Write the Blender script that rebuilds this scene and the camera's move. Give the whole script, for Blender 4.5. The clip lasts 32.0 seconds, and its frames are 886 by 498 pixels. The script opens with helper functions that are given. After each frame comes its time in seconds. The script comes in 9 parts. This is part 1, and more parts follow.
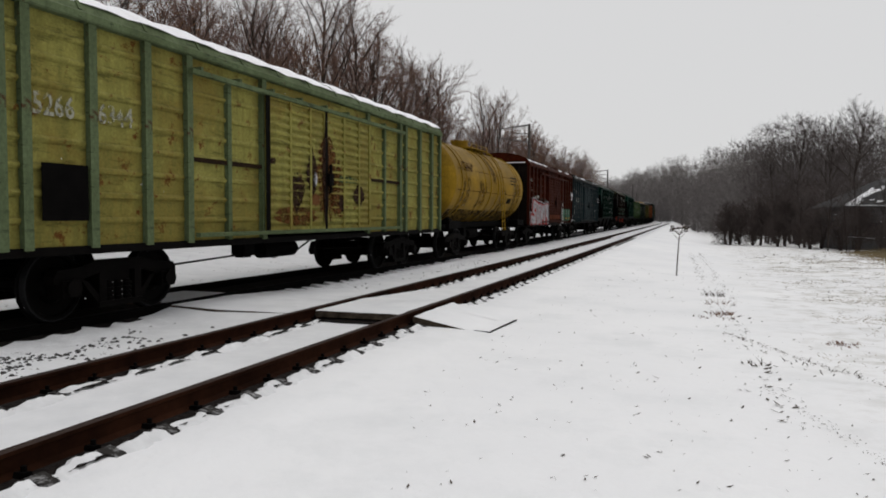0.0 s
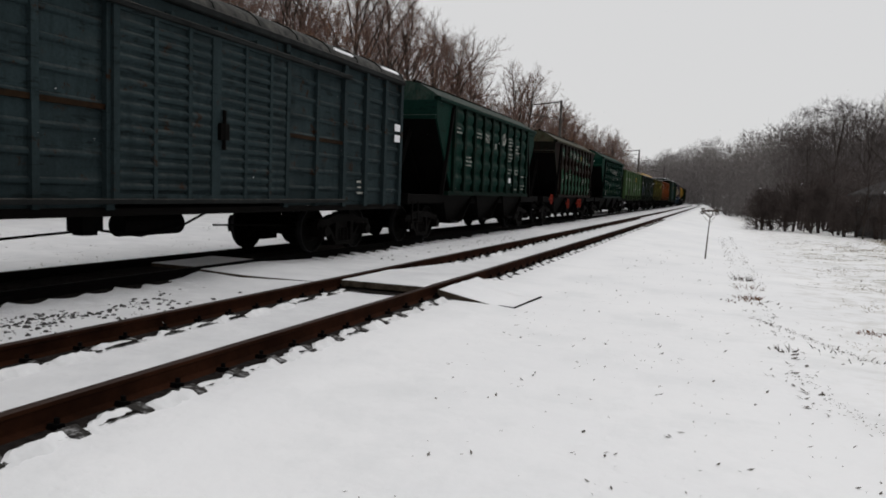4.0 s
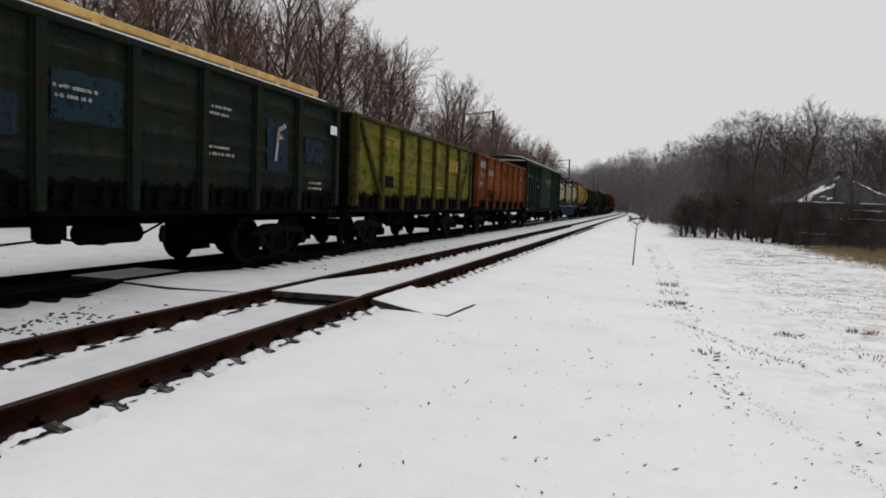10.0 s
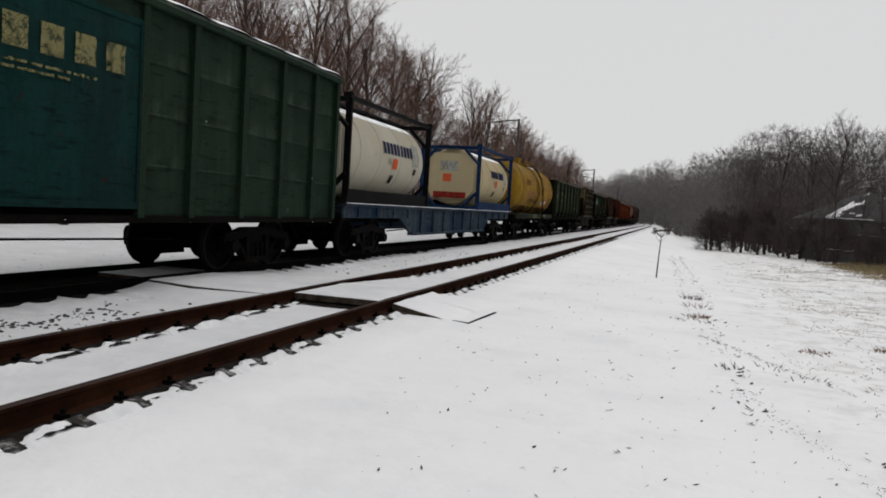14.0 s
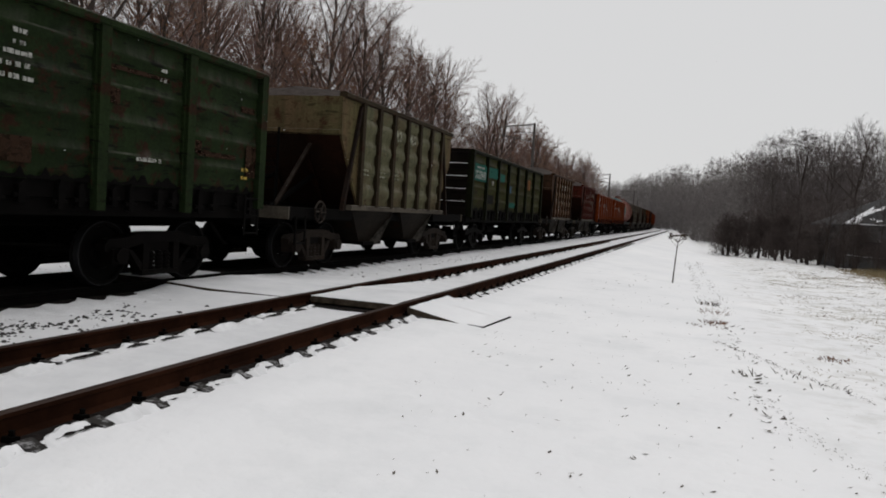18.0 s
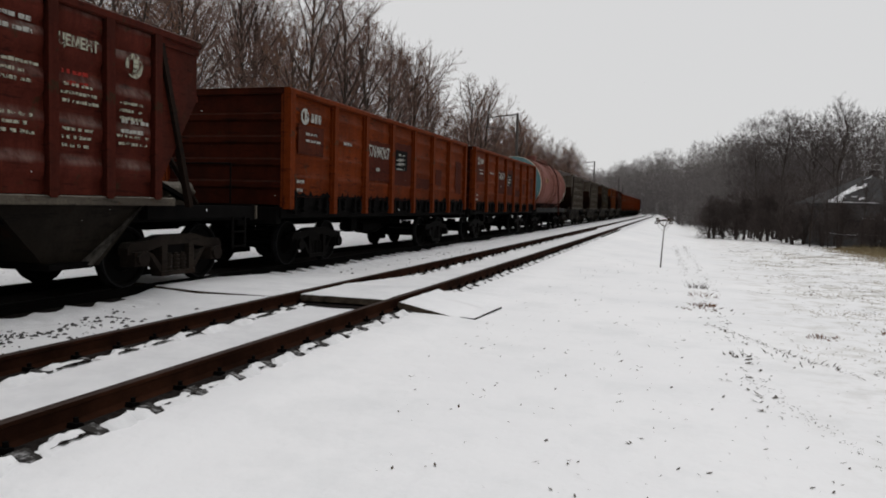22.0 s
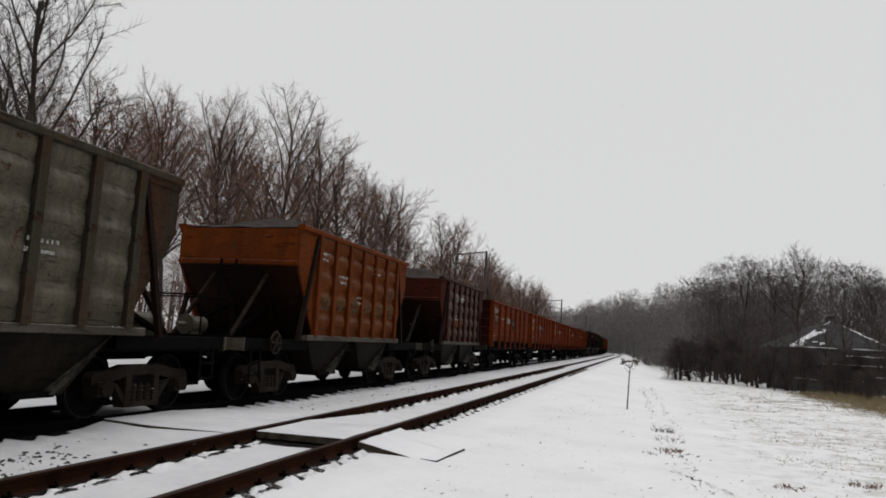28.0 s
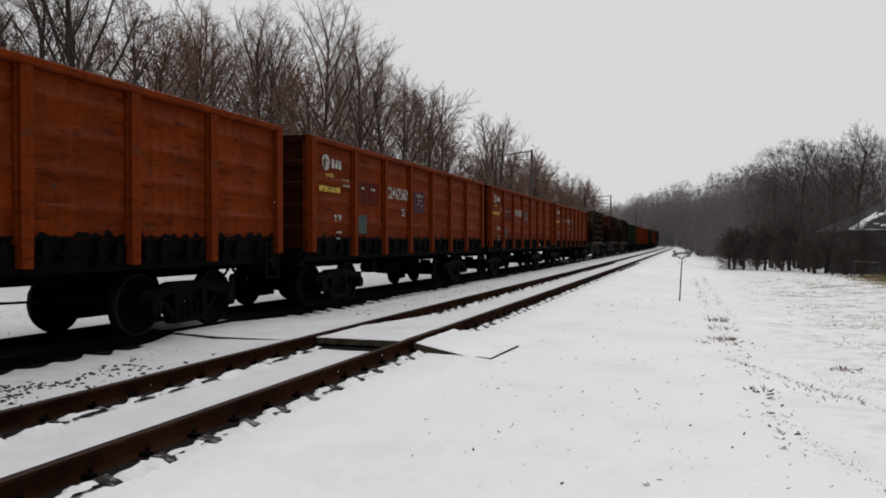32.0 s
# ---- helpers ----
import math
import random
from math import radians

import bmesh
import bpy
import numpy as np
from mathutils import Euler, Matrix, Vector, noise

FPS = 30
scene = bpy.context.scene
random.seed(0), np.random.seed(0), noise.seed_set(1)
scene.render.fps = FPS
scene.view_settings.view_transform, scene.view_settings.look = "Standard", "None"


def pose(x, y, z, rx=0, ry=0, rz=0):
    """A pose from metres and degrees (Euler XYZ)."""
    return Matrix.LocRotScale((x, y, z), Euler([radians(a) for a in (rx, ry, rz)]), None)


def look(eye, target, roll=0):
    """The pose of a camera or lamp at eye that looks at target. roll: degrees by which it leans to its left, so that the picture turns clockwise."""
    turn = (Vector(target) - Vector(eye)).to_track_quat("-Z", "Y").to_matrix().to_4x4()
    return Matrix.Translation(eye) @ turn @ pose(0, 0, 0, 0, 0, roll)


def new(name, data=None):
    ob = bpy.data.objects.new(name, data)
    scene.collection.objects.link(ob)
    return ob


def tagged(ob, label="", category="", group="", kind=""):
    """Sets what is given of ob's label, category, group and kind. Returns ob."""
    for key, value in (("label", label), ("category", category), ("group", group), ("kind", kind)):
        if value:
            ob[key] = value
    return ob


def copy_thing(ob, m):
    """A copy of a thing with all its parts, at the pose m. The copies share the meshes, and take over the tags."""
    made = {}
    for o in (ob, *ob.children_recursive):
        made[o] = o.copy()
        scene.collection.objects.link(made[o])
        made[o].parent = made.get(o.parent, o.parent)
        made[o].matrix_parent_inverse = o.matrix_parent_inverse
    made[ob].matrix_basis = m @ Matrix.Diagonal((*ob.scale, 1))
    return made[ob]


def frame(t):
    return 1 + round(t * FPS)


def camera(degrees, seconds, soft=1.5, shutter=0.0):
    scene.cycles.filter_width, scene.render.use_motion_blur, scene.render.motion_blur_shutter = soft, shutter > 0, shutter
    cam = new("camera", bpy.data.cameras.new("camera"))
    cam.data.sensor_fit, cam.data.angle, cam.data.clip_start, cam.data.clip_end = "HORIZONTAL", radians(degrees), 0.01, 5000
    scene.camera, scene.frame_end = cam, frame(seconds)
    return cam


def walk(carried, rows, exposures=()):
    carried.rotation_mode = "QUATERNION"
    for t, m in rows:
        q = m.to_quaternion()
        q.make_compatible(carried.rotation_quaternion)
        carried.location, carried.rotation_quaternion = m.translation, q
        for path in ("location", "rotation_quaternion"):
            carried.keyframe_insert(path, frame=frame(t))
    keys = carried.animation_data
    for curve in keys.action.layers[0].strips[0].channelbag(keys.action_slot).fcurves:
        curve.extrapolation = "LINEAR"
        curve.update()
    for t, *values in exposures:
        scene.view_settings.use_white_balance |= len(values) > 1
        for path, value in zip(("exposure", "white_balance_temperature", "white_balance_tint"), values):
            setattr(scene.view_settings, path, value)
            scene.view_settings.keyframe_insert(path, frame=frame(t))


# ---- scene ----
cam = camera(63.12, 32.0, 1.8)

# the handheld camera: seconds, place, tilt, lean and turn
PATH = [
    (0.0, pose(-0.000, -0.000, 1.636, 87.34, -0.24, 18.73)),
    (0.5, pose(-0.006, 0.002, 1.633, 87.82, -1.15, 18.70)),
    (1.0, pose(-0.011, 0.003, 1.628, 86.69, -1.34, 20.12)),
    (1.5, pose(-0.008, -0.001, 1.625, 86.35, -1.74, 20.74)),
    (2.0, pose(-0.005, -0.005, 1.625, 86.04, -1.83, 21.49)),
    (2.5, pose(-0.001, -0.003, 1.623, 86.28, -2.13, 21.40)),
    (3.0, pose(0.000, -0.005, 1.621, 85.81, -2.09, 21.39)),
    (3.5, pose(-0.006, -0.005, 1.617, 85.60, -1.84, 21.01)),
    (5.5, pose(-0.014, -0.001, 1.616, 84.42, -3.23, 20.92)),
    (6.0, pose(-0.016, 0.002, 1.616, 84.62, -3.07, 20.51)),
    (6.5, pose(-0.005, 0.002, 1.620, 84.96, -3.27, 19.56)),
    (7.0, pose(-0.002, 0.002, 1.617, 86.18, -2.71, 18.60)),
    (7.5, pose(0.000, -0.001, 1.615, 86.64, -2.36, 17.34)),
    (8.0, pose(0.006, 0.003, 1.610, 86.46, -2.25, 16.78)),
    (8.5, pose(0.010, 0.015, 1.610, 86.25, -1.76, 16.49)),
    (9.0, pose(0.012, 0.019, 1.611, 86.58, -1.35, 15.96)),
    (9.5, pose(0.011, 0.012, 1.612, 87.17, -1.64, 16.45)),
    (10.0, pose(0.014, 0.011, 1.613, 86.21, -1.97, 15.72)),
    (10.5, pose(0.016, 0.009, 1.612, 86.94, -2.12, 16.46)),
    (11.0, pose(0.014, 0.010, 1.613, 87.50, -2.28, 17.21)),
    (11.5, pose(0.002, 0.009, 1.611, 86.64, -3.19, 17.97)),
    (12.0, pose(0.001, 0.004, 1.612, 86.34, -3.26, 17.60)),
    (12.5, pose(0.002, 0.001, 1.613, 86.77, -3.30, 17.43)),
    (13.0, pose(0.008, -0.004, 1.614, 86.91, -3.30, 17.41)),
    (13.5, pose(0.003, -0.007, 1.612, 86.83, -3.31, 17.60)),
    (14.0, pose(0.002, 0.001, 1.610, 86.66, -3.39, 17.54)),
    (14.5, pose(0.008, 0.008, 1.609, 86.62, -3.24, 17.15)),
    (16.5, pose(0.001, 0.002, 1.611, 86.70, -3.38, 18.02)),
    (17.0, pose(0.004, 0.000, 1.611, 86.84, -3.29, 18.02)),
    (17.5, pose(0.008, -0.003, 1.611, 87.01, -3.26, 18.15)),
    (18.0, pose(-0.006, -0.009, 1.610, 86.90, -3.64, 18.73)),
    (18.5, pose(-0.008, -0.010, 1.610, 86.32, -4.19, 19.50)),
    (19.0, pose(-0.022, -0.014, 1.616, 86.14, -4.02, 19.08)),
    (19.5, pose(-0.024, -0.015, 1.610, 86.45, -3.88, 18.15)),
    (20.0, pose(-0.015, -0.013, 1.610, 86.30, -3.35, 17.79)),
    (20.5, pose(-0.015, -0.006, 1.606, 85.59, -3.30, 17.79)),
    (21.0, pose(-0.018, -0.005, 1.610, 86.21, -3.28, 17.27)),
    (21.5, pose(-0.023, -0.009, 1.614, 86.57, -1.74, 17.60)),
    (22.0, pose(-0.018, -0.013, 1.611, 86.41, -1.53, 17.63)),
    (22.5, pose(-0.013, -0.005, 1.604, 85.99, -1.25, 17.73)),
    (23.0, pose(0.008, 0.012, 1.604, 85.97, -0.62, 15.54)),
    (23.5, pose(0.018, 0.023, 1.599, 86.77, -0.20, 16.72)),
    (24.0, pose(0.031, 0.037, 1.602, 87.06, 1.39, 13.94)),
    (24.5, pose(0.000, 0.020, 1.604, 89.87, 0.01, 15.51)),
    (25.0, pose(-0.002, 0.011, 1.608, 90.71, -1.64, 15.76)),
    (25.5, pose(0.015, 0.010, 1.615, 93.76, -1.11, 14.15)),
    (27.5, pose(0.034, -0.008, 1.644, 96.35, -2.88, 14.89)),
    (28.0, pose(0.037, -0.013, 1.652, 97.15, -2.96, 15.12)),
    (28.5, pose(0.033, -0.013, 1.655, 97.48, -3.35, 15.64)),
    (29.0, pose(0.034, -0.011, 1.650, 97.60, -2.81, 14.36)),
    (29.5, pose(0.025, -0.006, 1.651, 97.21, -2.91, 15.70)),
    (30.0, pose(0.044, -0.007, 1.652, 97.69, -1.71, 16.89)),
    (30.5, pose(0.048, -0.011, 1.642, 93.98, -1.28, 15.27)),
    (31.0, pose(0.042, -0.010, 1.646, 90.43, -0.54, 15.95)),
    (31.5, pose(0.038, -0.005, 1.641, 90.40, -0.56, 18.21)),
    (32.0, pose(0.050, -0.003, 1.643, 89.39, 0.00, 19.04)),
]
walk(cam, PATH)

# ---- light ----
world = bpy.data.worlds.new("overcast_sky")
scene.world = world
world.use_nodes = True
wn = world.node_tree.nodes
wl = world.node_tree.links
wn.clear()
w_out = wn.new("ShaderNodeOutputWorld")
w_bg = wn.new("ShaderNodeBackground")
w_sky = wn.new("ShaderNodeTexSky")
w_sky.sky_type = "NISHITA"
w_sky.sun_disc = False
w_sky.sun_elevation = radians(66)
w_sky.sun_rotation = radians(35)
w_mix = wn.new("ShaderNodeMixRGB")
w_mix.inputs[0].default_value = 0.97
w_mix.inputs[2].default_value = (0.785, 0.783, 0.785, 1)
w_scale = wn.new("ShaderNodeMixRGB")
w_scale.blend_type = "MULTIPLY"
w_scale.inputs[0].default_value = 1.0
w_scale.inputs[2].default_value = (0.1, 0.1, 0.1, 1)
wl.new(w_sky.outputs[0], w_scale.inputs[1])
wl.new(w_scale.outputs[0], w_mix.inputs[1])
wl.new(w_mix.outputs[0], w_bg.inputs[0])
w_bg.inputs[1].default_value = 0.88
wl.new(w_bg.outputs[0], w_out.inputs[0])
sun = new("sun", bpy.data.lights.new("sun", "SUN"))
sun.data.energy = 0.75
sun.data.angle = radians(50)
sun.data.color = (1.0, 0.968, 0.95)
sun.matrix_world = look((10, 14, 40), (0, 0, 0))

# ---- plan ----
RAIL_Z = 0.2
NEAR_X, FAR_X = -4.70, -8.80          # track centres
CURVE_S, CURVE_R = 150.0, 1230.0      # straight to here, then a long bend to the left


def on_track(cx, s, z=RAIL_Z):
    """The pose at s metres along a track whose straight part runs at x = cx."""
    if s <= CURVE_S:
        return pose(cx, s, z)
    a = (s - CURVE_S) / CURVE_R
    r = CURVE_R + cx
    return pose(cx - r * (1 - math.cos(a)), CURVE_S + r * math.sin(a), z, 0, 0, math.degrees(a))


def travelled(t):
    """Metres that the train has gone at t seconds."""
    return 11.55 * t + 0.0225 * t * t


# ---- materials ----
def nodes_of(name):
    m = bpy.data.materials.new(name)
    m.use_nodes = True
    nt = m.node_tree
    return m, nt.nodes, nt.links, nt.nodes["Principled BSDF"]


def noise_node(n, l, vec, scale, detail=6.0, rough=0.6):
    t = n.new("ShaderNodeTexNoise")
    t.inputs["Scale"].default_value = scale
    t.inputs["Detail"].default_value = detail
    t.inputs["Roughness"].default_value = rough
    if vec is not None:
        l.new(vec, t.inputs["Vector"])
    return t


def ramp(n, l, fac, a, b, ca=(0, 0, 0, 1), cb=(1, 1, 1, 1)):
    r = n.new("ShaderNodeValToRGB")
    r.color_ramp.elements[0].position, r.color_ramp.elements[1].position = a, b
    r.color_ramp.elements[0].color, r.color_ramp.elements[1].color = ca, cb
    l.new(fac, r.inputs[0])
    return r


def mixed(n, l, fac, a, b, mode="MIX"):
    x = n.new("ShaderNodeMixRGB")
    x.blend_type = mode
    for i, v in ((0, fac), (1, a), (2, b)):
        if isinstance(v, (int, float)):
            x.inputs[i].default_value = v
        elif isinstance(v, tuple):
            x.inputs[i].default_value = v if len(v) == 4 else (*v, 1)
        else:
            l.new(v, x.inputs[i])
    return x


def coords(n, l, scale=(1, 1, 1), per_object=True):
    tc = n.new("ShaderNodeTexCoord")
    mp = n.new("ShaderNodeMapping")
    mp.inputs["Scale"].default_value = scale
    if per_object:
        oi = n.new("ShaderNodeObjectInfo")
        mul = n.new("ShaderNodeVectorMath")
        mul.operation = "SCALE"
        mul.inputs[0].default_value = (37.0, 53.0, 71.0)
        l.new(oi.outputs["Random"], mul.inputs["Scale"])
        add = n.new("ShaderNodeVectorMath")
        l.new(tc.outputs["Object"], add.inputs[0])
        l.new(mul.outputs[0], add.inputs[1])
        l.new(add.outputs[0], mp.inputs[0])
    else:
        l.new(tc.outputs["Object"], mp.inputs[0])
    return mp.outputs[0]


def bump_into(n, l, bsdf, height, strength, dist=0.02):
    b = n.new("ShaderNodeBump")
    b.inputs["Strength"].default_value = strength
    b.inputs["Distance"].default_value = dist
    l.new(height, b.inputs["Height"])
    l.new(b.outputs[0], bsdf.inputs["Normal"])


PAINTS = {}
PAINT_DARKEN = 0.42            # every wagon paint is darkened by this factor


def paint(name, colour, second=None, wear=0.5, rust=None, rough=0.62, second_amount=0.5, dusty=0.2, streaks=0.6, scuffs=1.0, grain=0.6, dashes=0.6):
    """Weathered wagon paint: patches of a second tone, streaks that run down, rust spots, dirt and an overall
    darkening.
    """
    if name in PAINTS:
        return PAINTS[name]
    m, n, l, b = nodes_of(name)
    second = second or tuple(c * 0.6 for c in colour)
    colour, second = tuple(c * PAINT_DARKEN for c in colour), tuple(c * PAINT_DARKEN for c in second)
    if rust is None:
        lum = max(colour)
        rust = (0.013 + 0.32 * lum, 0.0065 + 0.15 * lum, 0.004 + 0.07 * lum)
    v = coords(n, l, per_object=False)
    vh = coords(n, l, (1.0, 0.55, 4.0), per_object=False)
    vs = coords(n, l, (2.2, 2.2, 0.28), per_object=False)
    big = noise_node(n, l, v, 0.6, 8, 0.66)
    streak = noise_node(n, l, vs, 2.6, 7, 0.72)
    spots = noise_node(n, l, v, 3.2, 10, 0.78)
    fine = noise_node(n, l, v, 22.0, 8, 0.75)
    w = 0.62 - 0.2 * second_amount
    c1 = mixed(n, l, ramp(n, l, big.outputs[0], w - 0.06, w + 0.06).outputs[0], colour, second)
    c2 = mixed(n, l, ramp(n, l, streak.outputs[0], 0.42, 0.70).outputs[0], c1.outputs[0], tuple(c * (1 - 0.67 * streaks) for c in colour))
    r0 = 0.64 - 0.13 * wear
    c3 = mixed(n, l, ramp(n, l, spots.outputs[0], r0, r0 + 0.04).outputs[0], c2.outputs[0], rust)
    scuff = noise_node(n, l, vh, 1.7, 9, 0.74)
    c3b = mixed(n, l, ramp(n, l, scuff.outputs[0], 0.56, 0.66).outputs[0], c3.outputs[0], tuple(c * (1 - 0.58 * scuffs) for c in colour))
    pale = ramp(n, l, scuff.outputs[0], 0.30, 0.37, (0.5, 0.5, 0.5, 1), (0, 0, 0, 1))
    c3c = mixed(n, l, pale.outputs[0], c3b.outputs[0], tuple(min(1, (1 + 0.5 * scuffs) * c + 0.006 * scuffs) for c in colour))
    # short dark dashes where dirt hangs along seams and dents
    dash = noise_node(n, l, coords(n, l, (1.0, 1.1, 7.0), per_object=False), 1.9, 6, 0.62)
    c3d = mixed(n, l, ramp(n, l, dash.outputs[0], 0.595, 0.63, (0, 0, 0, 1), (dashes, dashes, dashes, 1)).outputs[0], c3c.outputs[0], tuple(0.14 * c + 0.002 for c in colour))
    c4a = mixed(n, l, grain, c3d.outputs[0], ramp(n, l, fine.outputs[0], 0.25, 0.75, (0.35, 0.35, 0.35, 1), (1.4, 1.4, 1.4, 1)).outputs[0], "MULTIPLY")
    # pale tint on upward faces: dust, and the swages' highlights painted in
    geo = n.new("ShaderNodeNewGeometry")
    sp = n.new("ShaderNodeSeparateXYZ")
    l.new(geo.outputs["Normal"], sp.inputs[0])
    led = n.new("ShaderNodeMath")
    led.operation = "MULTIPLY"
    l.new(ramp(n, l, sp.outputs["Z"], 0.12, 0.6).outputs[0], led.inputs[0])
    l.new(ramp(n, l, streak.outputs[0], 0.36, 0.6, (1, 1, 1, 1), (0.15, 0.15, 0.15, 1)).outputs[0], led.inputs[1])
    led2 = n.new("ShaderNodeMath")
    led2.operation = "MULTIPLY"
    l.new(led.outputs[0], led2.inputs[0])
    led2.inputs[1].default_value = dusty
    c4 = mixed(n, l, led2.outputs[0], c4a.outputs[0], (0.30, 0.28, 0.25))
    l.new(c4.outputs[0], b.inputs["Base Color"])
    b.inputs["Roughness"].default_value = rough
    b.inputs["Specular IOR Level"].default_value = 0.03
    bump_into(n, l, b, spots.outputs[0], 0.35, 0.012)
    PAINTS[name] = m
    return m


def simple(name, colour, rough=0.8, vary=0.4, scale=3.0, metal=0.0, bump=0.3, per_object=True):
    m, n, l, b = nodes_of(name)
    v = coords(n, l, per_object=per_object)
    a = noise_node(n, l, v, scale, 8, 0.65)
    f = noise_node(n, l, v, scale * 12, 5, 0.6)
    lo, hi = tuple(c * (1 - vary) for c in colour), tuple(min(1, c * (1 + vary)) for c in colour)
    c = mixed(n, l, ramp(n, l, a.outputs[0], 0.3, 0.7).outputs[0], lo, hi)
    c2 = mixed(n, l, 0.4, c.outputs[0], ramp(n, l, f.outputs[0], 0.25, 0.75, (0.55, 0.55, 0.55, 1), (1.3, 1.3, 1.3, 1)).outputs[0], "MULTIPLY")
    l.new(c2.outputs[0], b.inputs["Base Color"])
    b.inputs["Roughness"].default_value = rough
    b.inputs["Metallic"].default_value = metal
    b.inputs["Specular IOR Level"].default_value = 0.03
    bump_into(n, l, b, f.outputs[0], bump, 0.01)
    return m


def worn(name, colour, gone=0.5):
    """Old lettering: paint that has flaked off in places."""
    m, n, l, b = nodes_of(name)
    v = coords(n, l)
    a = noise_node(n, l, v, 7.0, 9, 0.75)
    b.inputs["Base Color"].default_value = (*colour, 1)
    b.inputs["Roughness"].default_value = 0.8
    b.inputs["Specular IOR Level"].default_value = 0.05
    tr = n.new("ShaderNodeBsdfTransparent")
    mx = n.new("ShaderNodeMixShader")
    l.new(ramp(n, l, a.outputs[0], gone - 0.06, gone + 0.1).outputs[0], mx.inputs[0])
    l.new(b.outputs[0], mx.inputs[1])
    l.new(tr.outputs[0], mx.inputs[2])
    l.new(mx.outputs[0], n["Material Output"].inputs[0])
    return m


# near-black: grime, with the shade under the wagons put into the colour
SOOT_SHADE = simple("soot_and_shade_black", (0.0025, 0.0022, 0.002), 0.75, 0.5)
IRON = simple("near_black_iron", (0.003, 0.0025, 0.0022), 0.65, 0.5)
WHEEL = simple("wheel_steel", (0.0025, 0.0022, 0.002), 0.7, 0.4)
TREAD = simple("polished_tread", (0.014, 0.014, 0.0145), 0.5, 0.3, metal=0.3)
RAIL_SIDE = simple("rusty_rail", (0.021, 0.008, 0.004), 0.85, 0.65, 1.4, per_object=False)
RAIL_TOP = simple("rail_head_brown", (0.04, 0.028, 0.024), 0.55, 0.3, 1.0, per_object=False)
CONCRETE = simple("grey_concrete", (0.20, 0.195, 0.185), 0.9, 0.35, 6.0)
MOSSY = simple("stained_concrete", (0.055, 0.043, 0.032), 0.85, 0.8, 5.0)
BARK = simple("dark_bark", (0.05, 0.04, 0.035), 0.9, 0.4, 2.0)
TWIG = simple("grey_brown_twigs", (0.145, 0.092, 0.074), 0.9, 0.4, 0.8)
TWIG_RED = simple("reddish_dark_twigs", (0.07, 0.057, 0.053), 0.9, 0.4, 0.8)
TWIG_COLD = simple("cold_grey_twigs", (0.098, 0.085, 0.082), 0.9, 0.35, 0.8)
# far twigs are paler: distance haze is put into their colour
TWIG_HAZED = simple("haze_grey_twigs", (0.185, 0.17, 0.165), 0.9, 0.3, 0.8)
DEAD_LEAF = simple("dead_brown_leaves", (0.16, 0.08, 0.038), 0.85, 0.5, 0.9)
STRAW = simple("dry_straw", (0.21, 0.165, 0.095), 0.9, 0.5, 2.0)
DEBRIS = simple("dark_plant_debris", (0.07, 0.055, 0.042), 0.9, 0.5, 5.0)
STONE = simple("ballast_stone", (0.07, 0.068, 0.067), 0.9, 0.5, 9.0)
BALLAST = simple("dark_ballast_and_shade", (0.018, 0.015, 0.014), 0.95, 0.6, 14.0, bump=1.0, per_object=False)
ORE = simple("dark_ore_load", (0.05, 0.042, 0.038), 0.95, 0.45, 5.0, bump=0.8)
TIMBER = simple("pale_yellow_timber", (0.5, 0.33, 0.12), 0.7, 0.3, 3.0)
WHITE_MARK = worn("faded_white_lettering", (0.30, 0.30, 0.275), 0.53)
YELLOW_MARK = worn("faded_yellow_lettering", (0.34, 0.24, 0.05), 0.54)
DARK_MARK = worn("dark_lettering", (0.022, 0.02, 0.02), 0.6)
RED_MARK = worn("red_marking", (0.2, 0.02, 0.015), 0.56)
TEAL_MARK = worn("teal_repaint_patch", (0.011, 0.062, 0.047), 0.64)
FAINT_MARK = worn("nearly_gone_lettering", (0.28, 0.28, 0.22), 0.49)
PAPER = simple("white_paper_notice", (0.72, 0.72, 0.74), 0.8, 0.1, 4.0)
ORANGE_MARK = worn("orange_warning_patch", (0.11, 0.048, 0.018), 0.6)
PLACARD_RED = simple("orange_red_placard", (0.5, 0.085, 0.03), 0.6, 0.15, 5.0)
BRAKE_RED = simple("red_handwheel_paint", (0.17, 0.022, 0.014), 0.6, 0.3, 6.0)


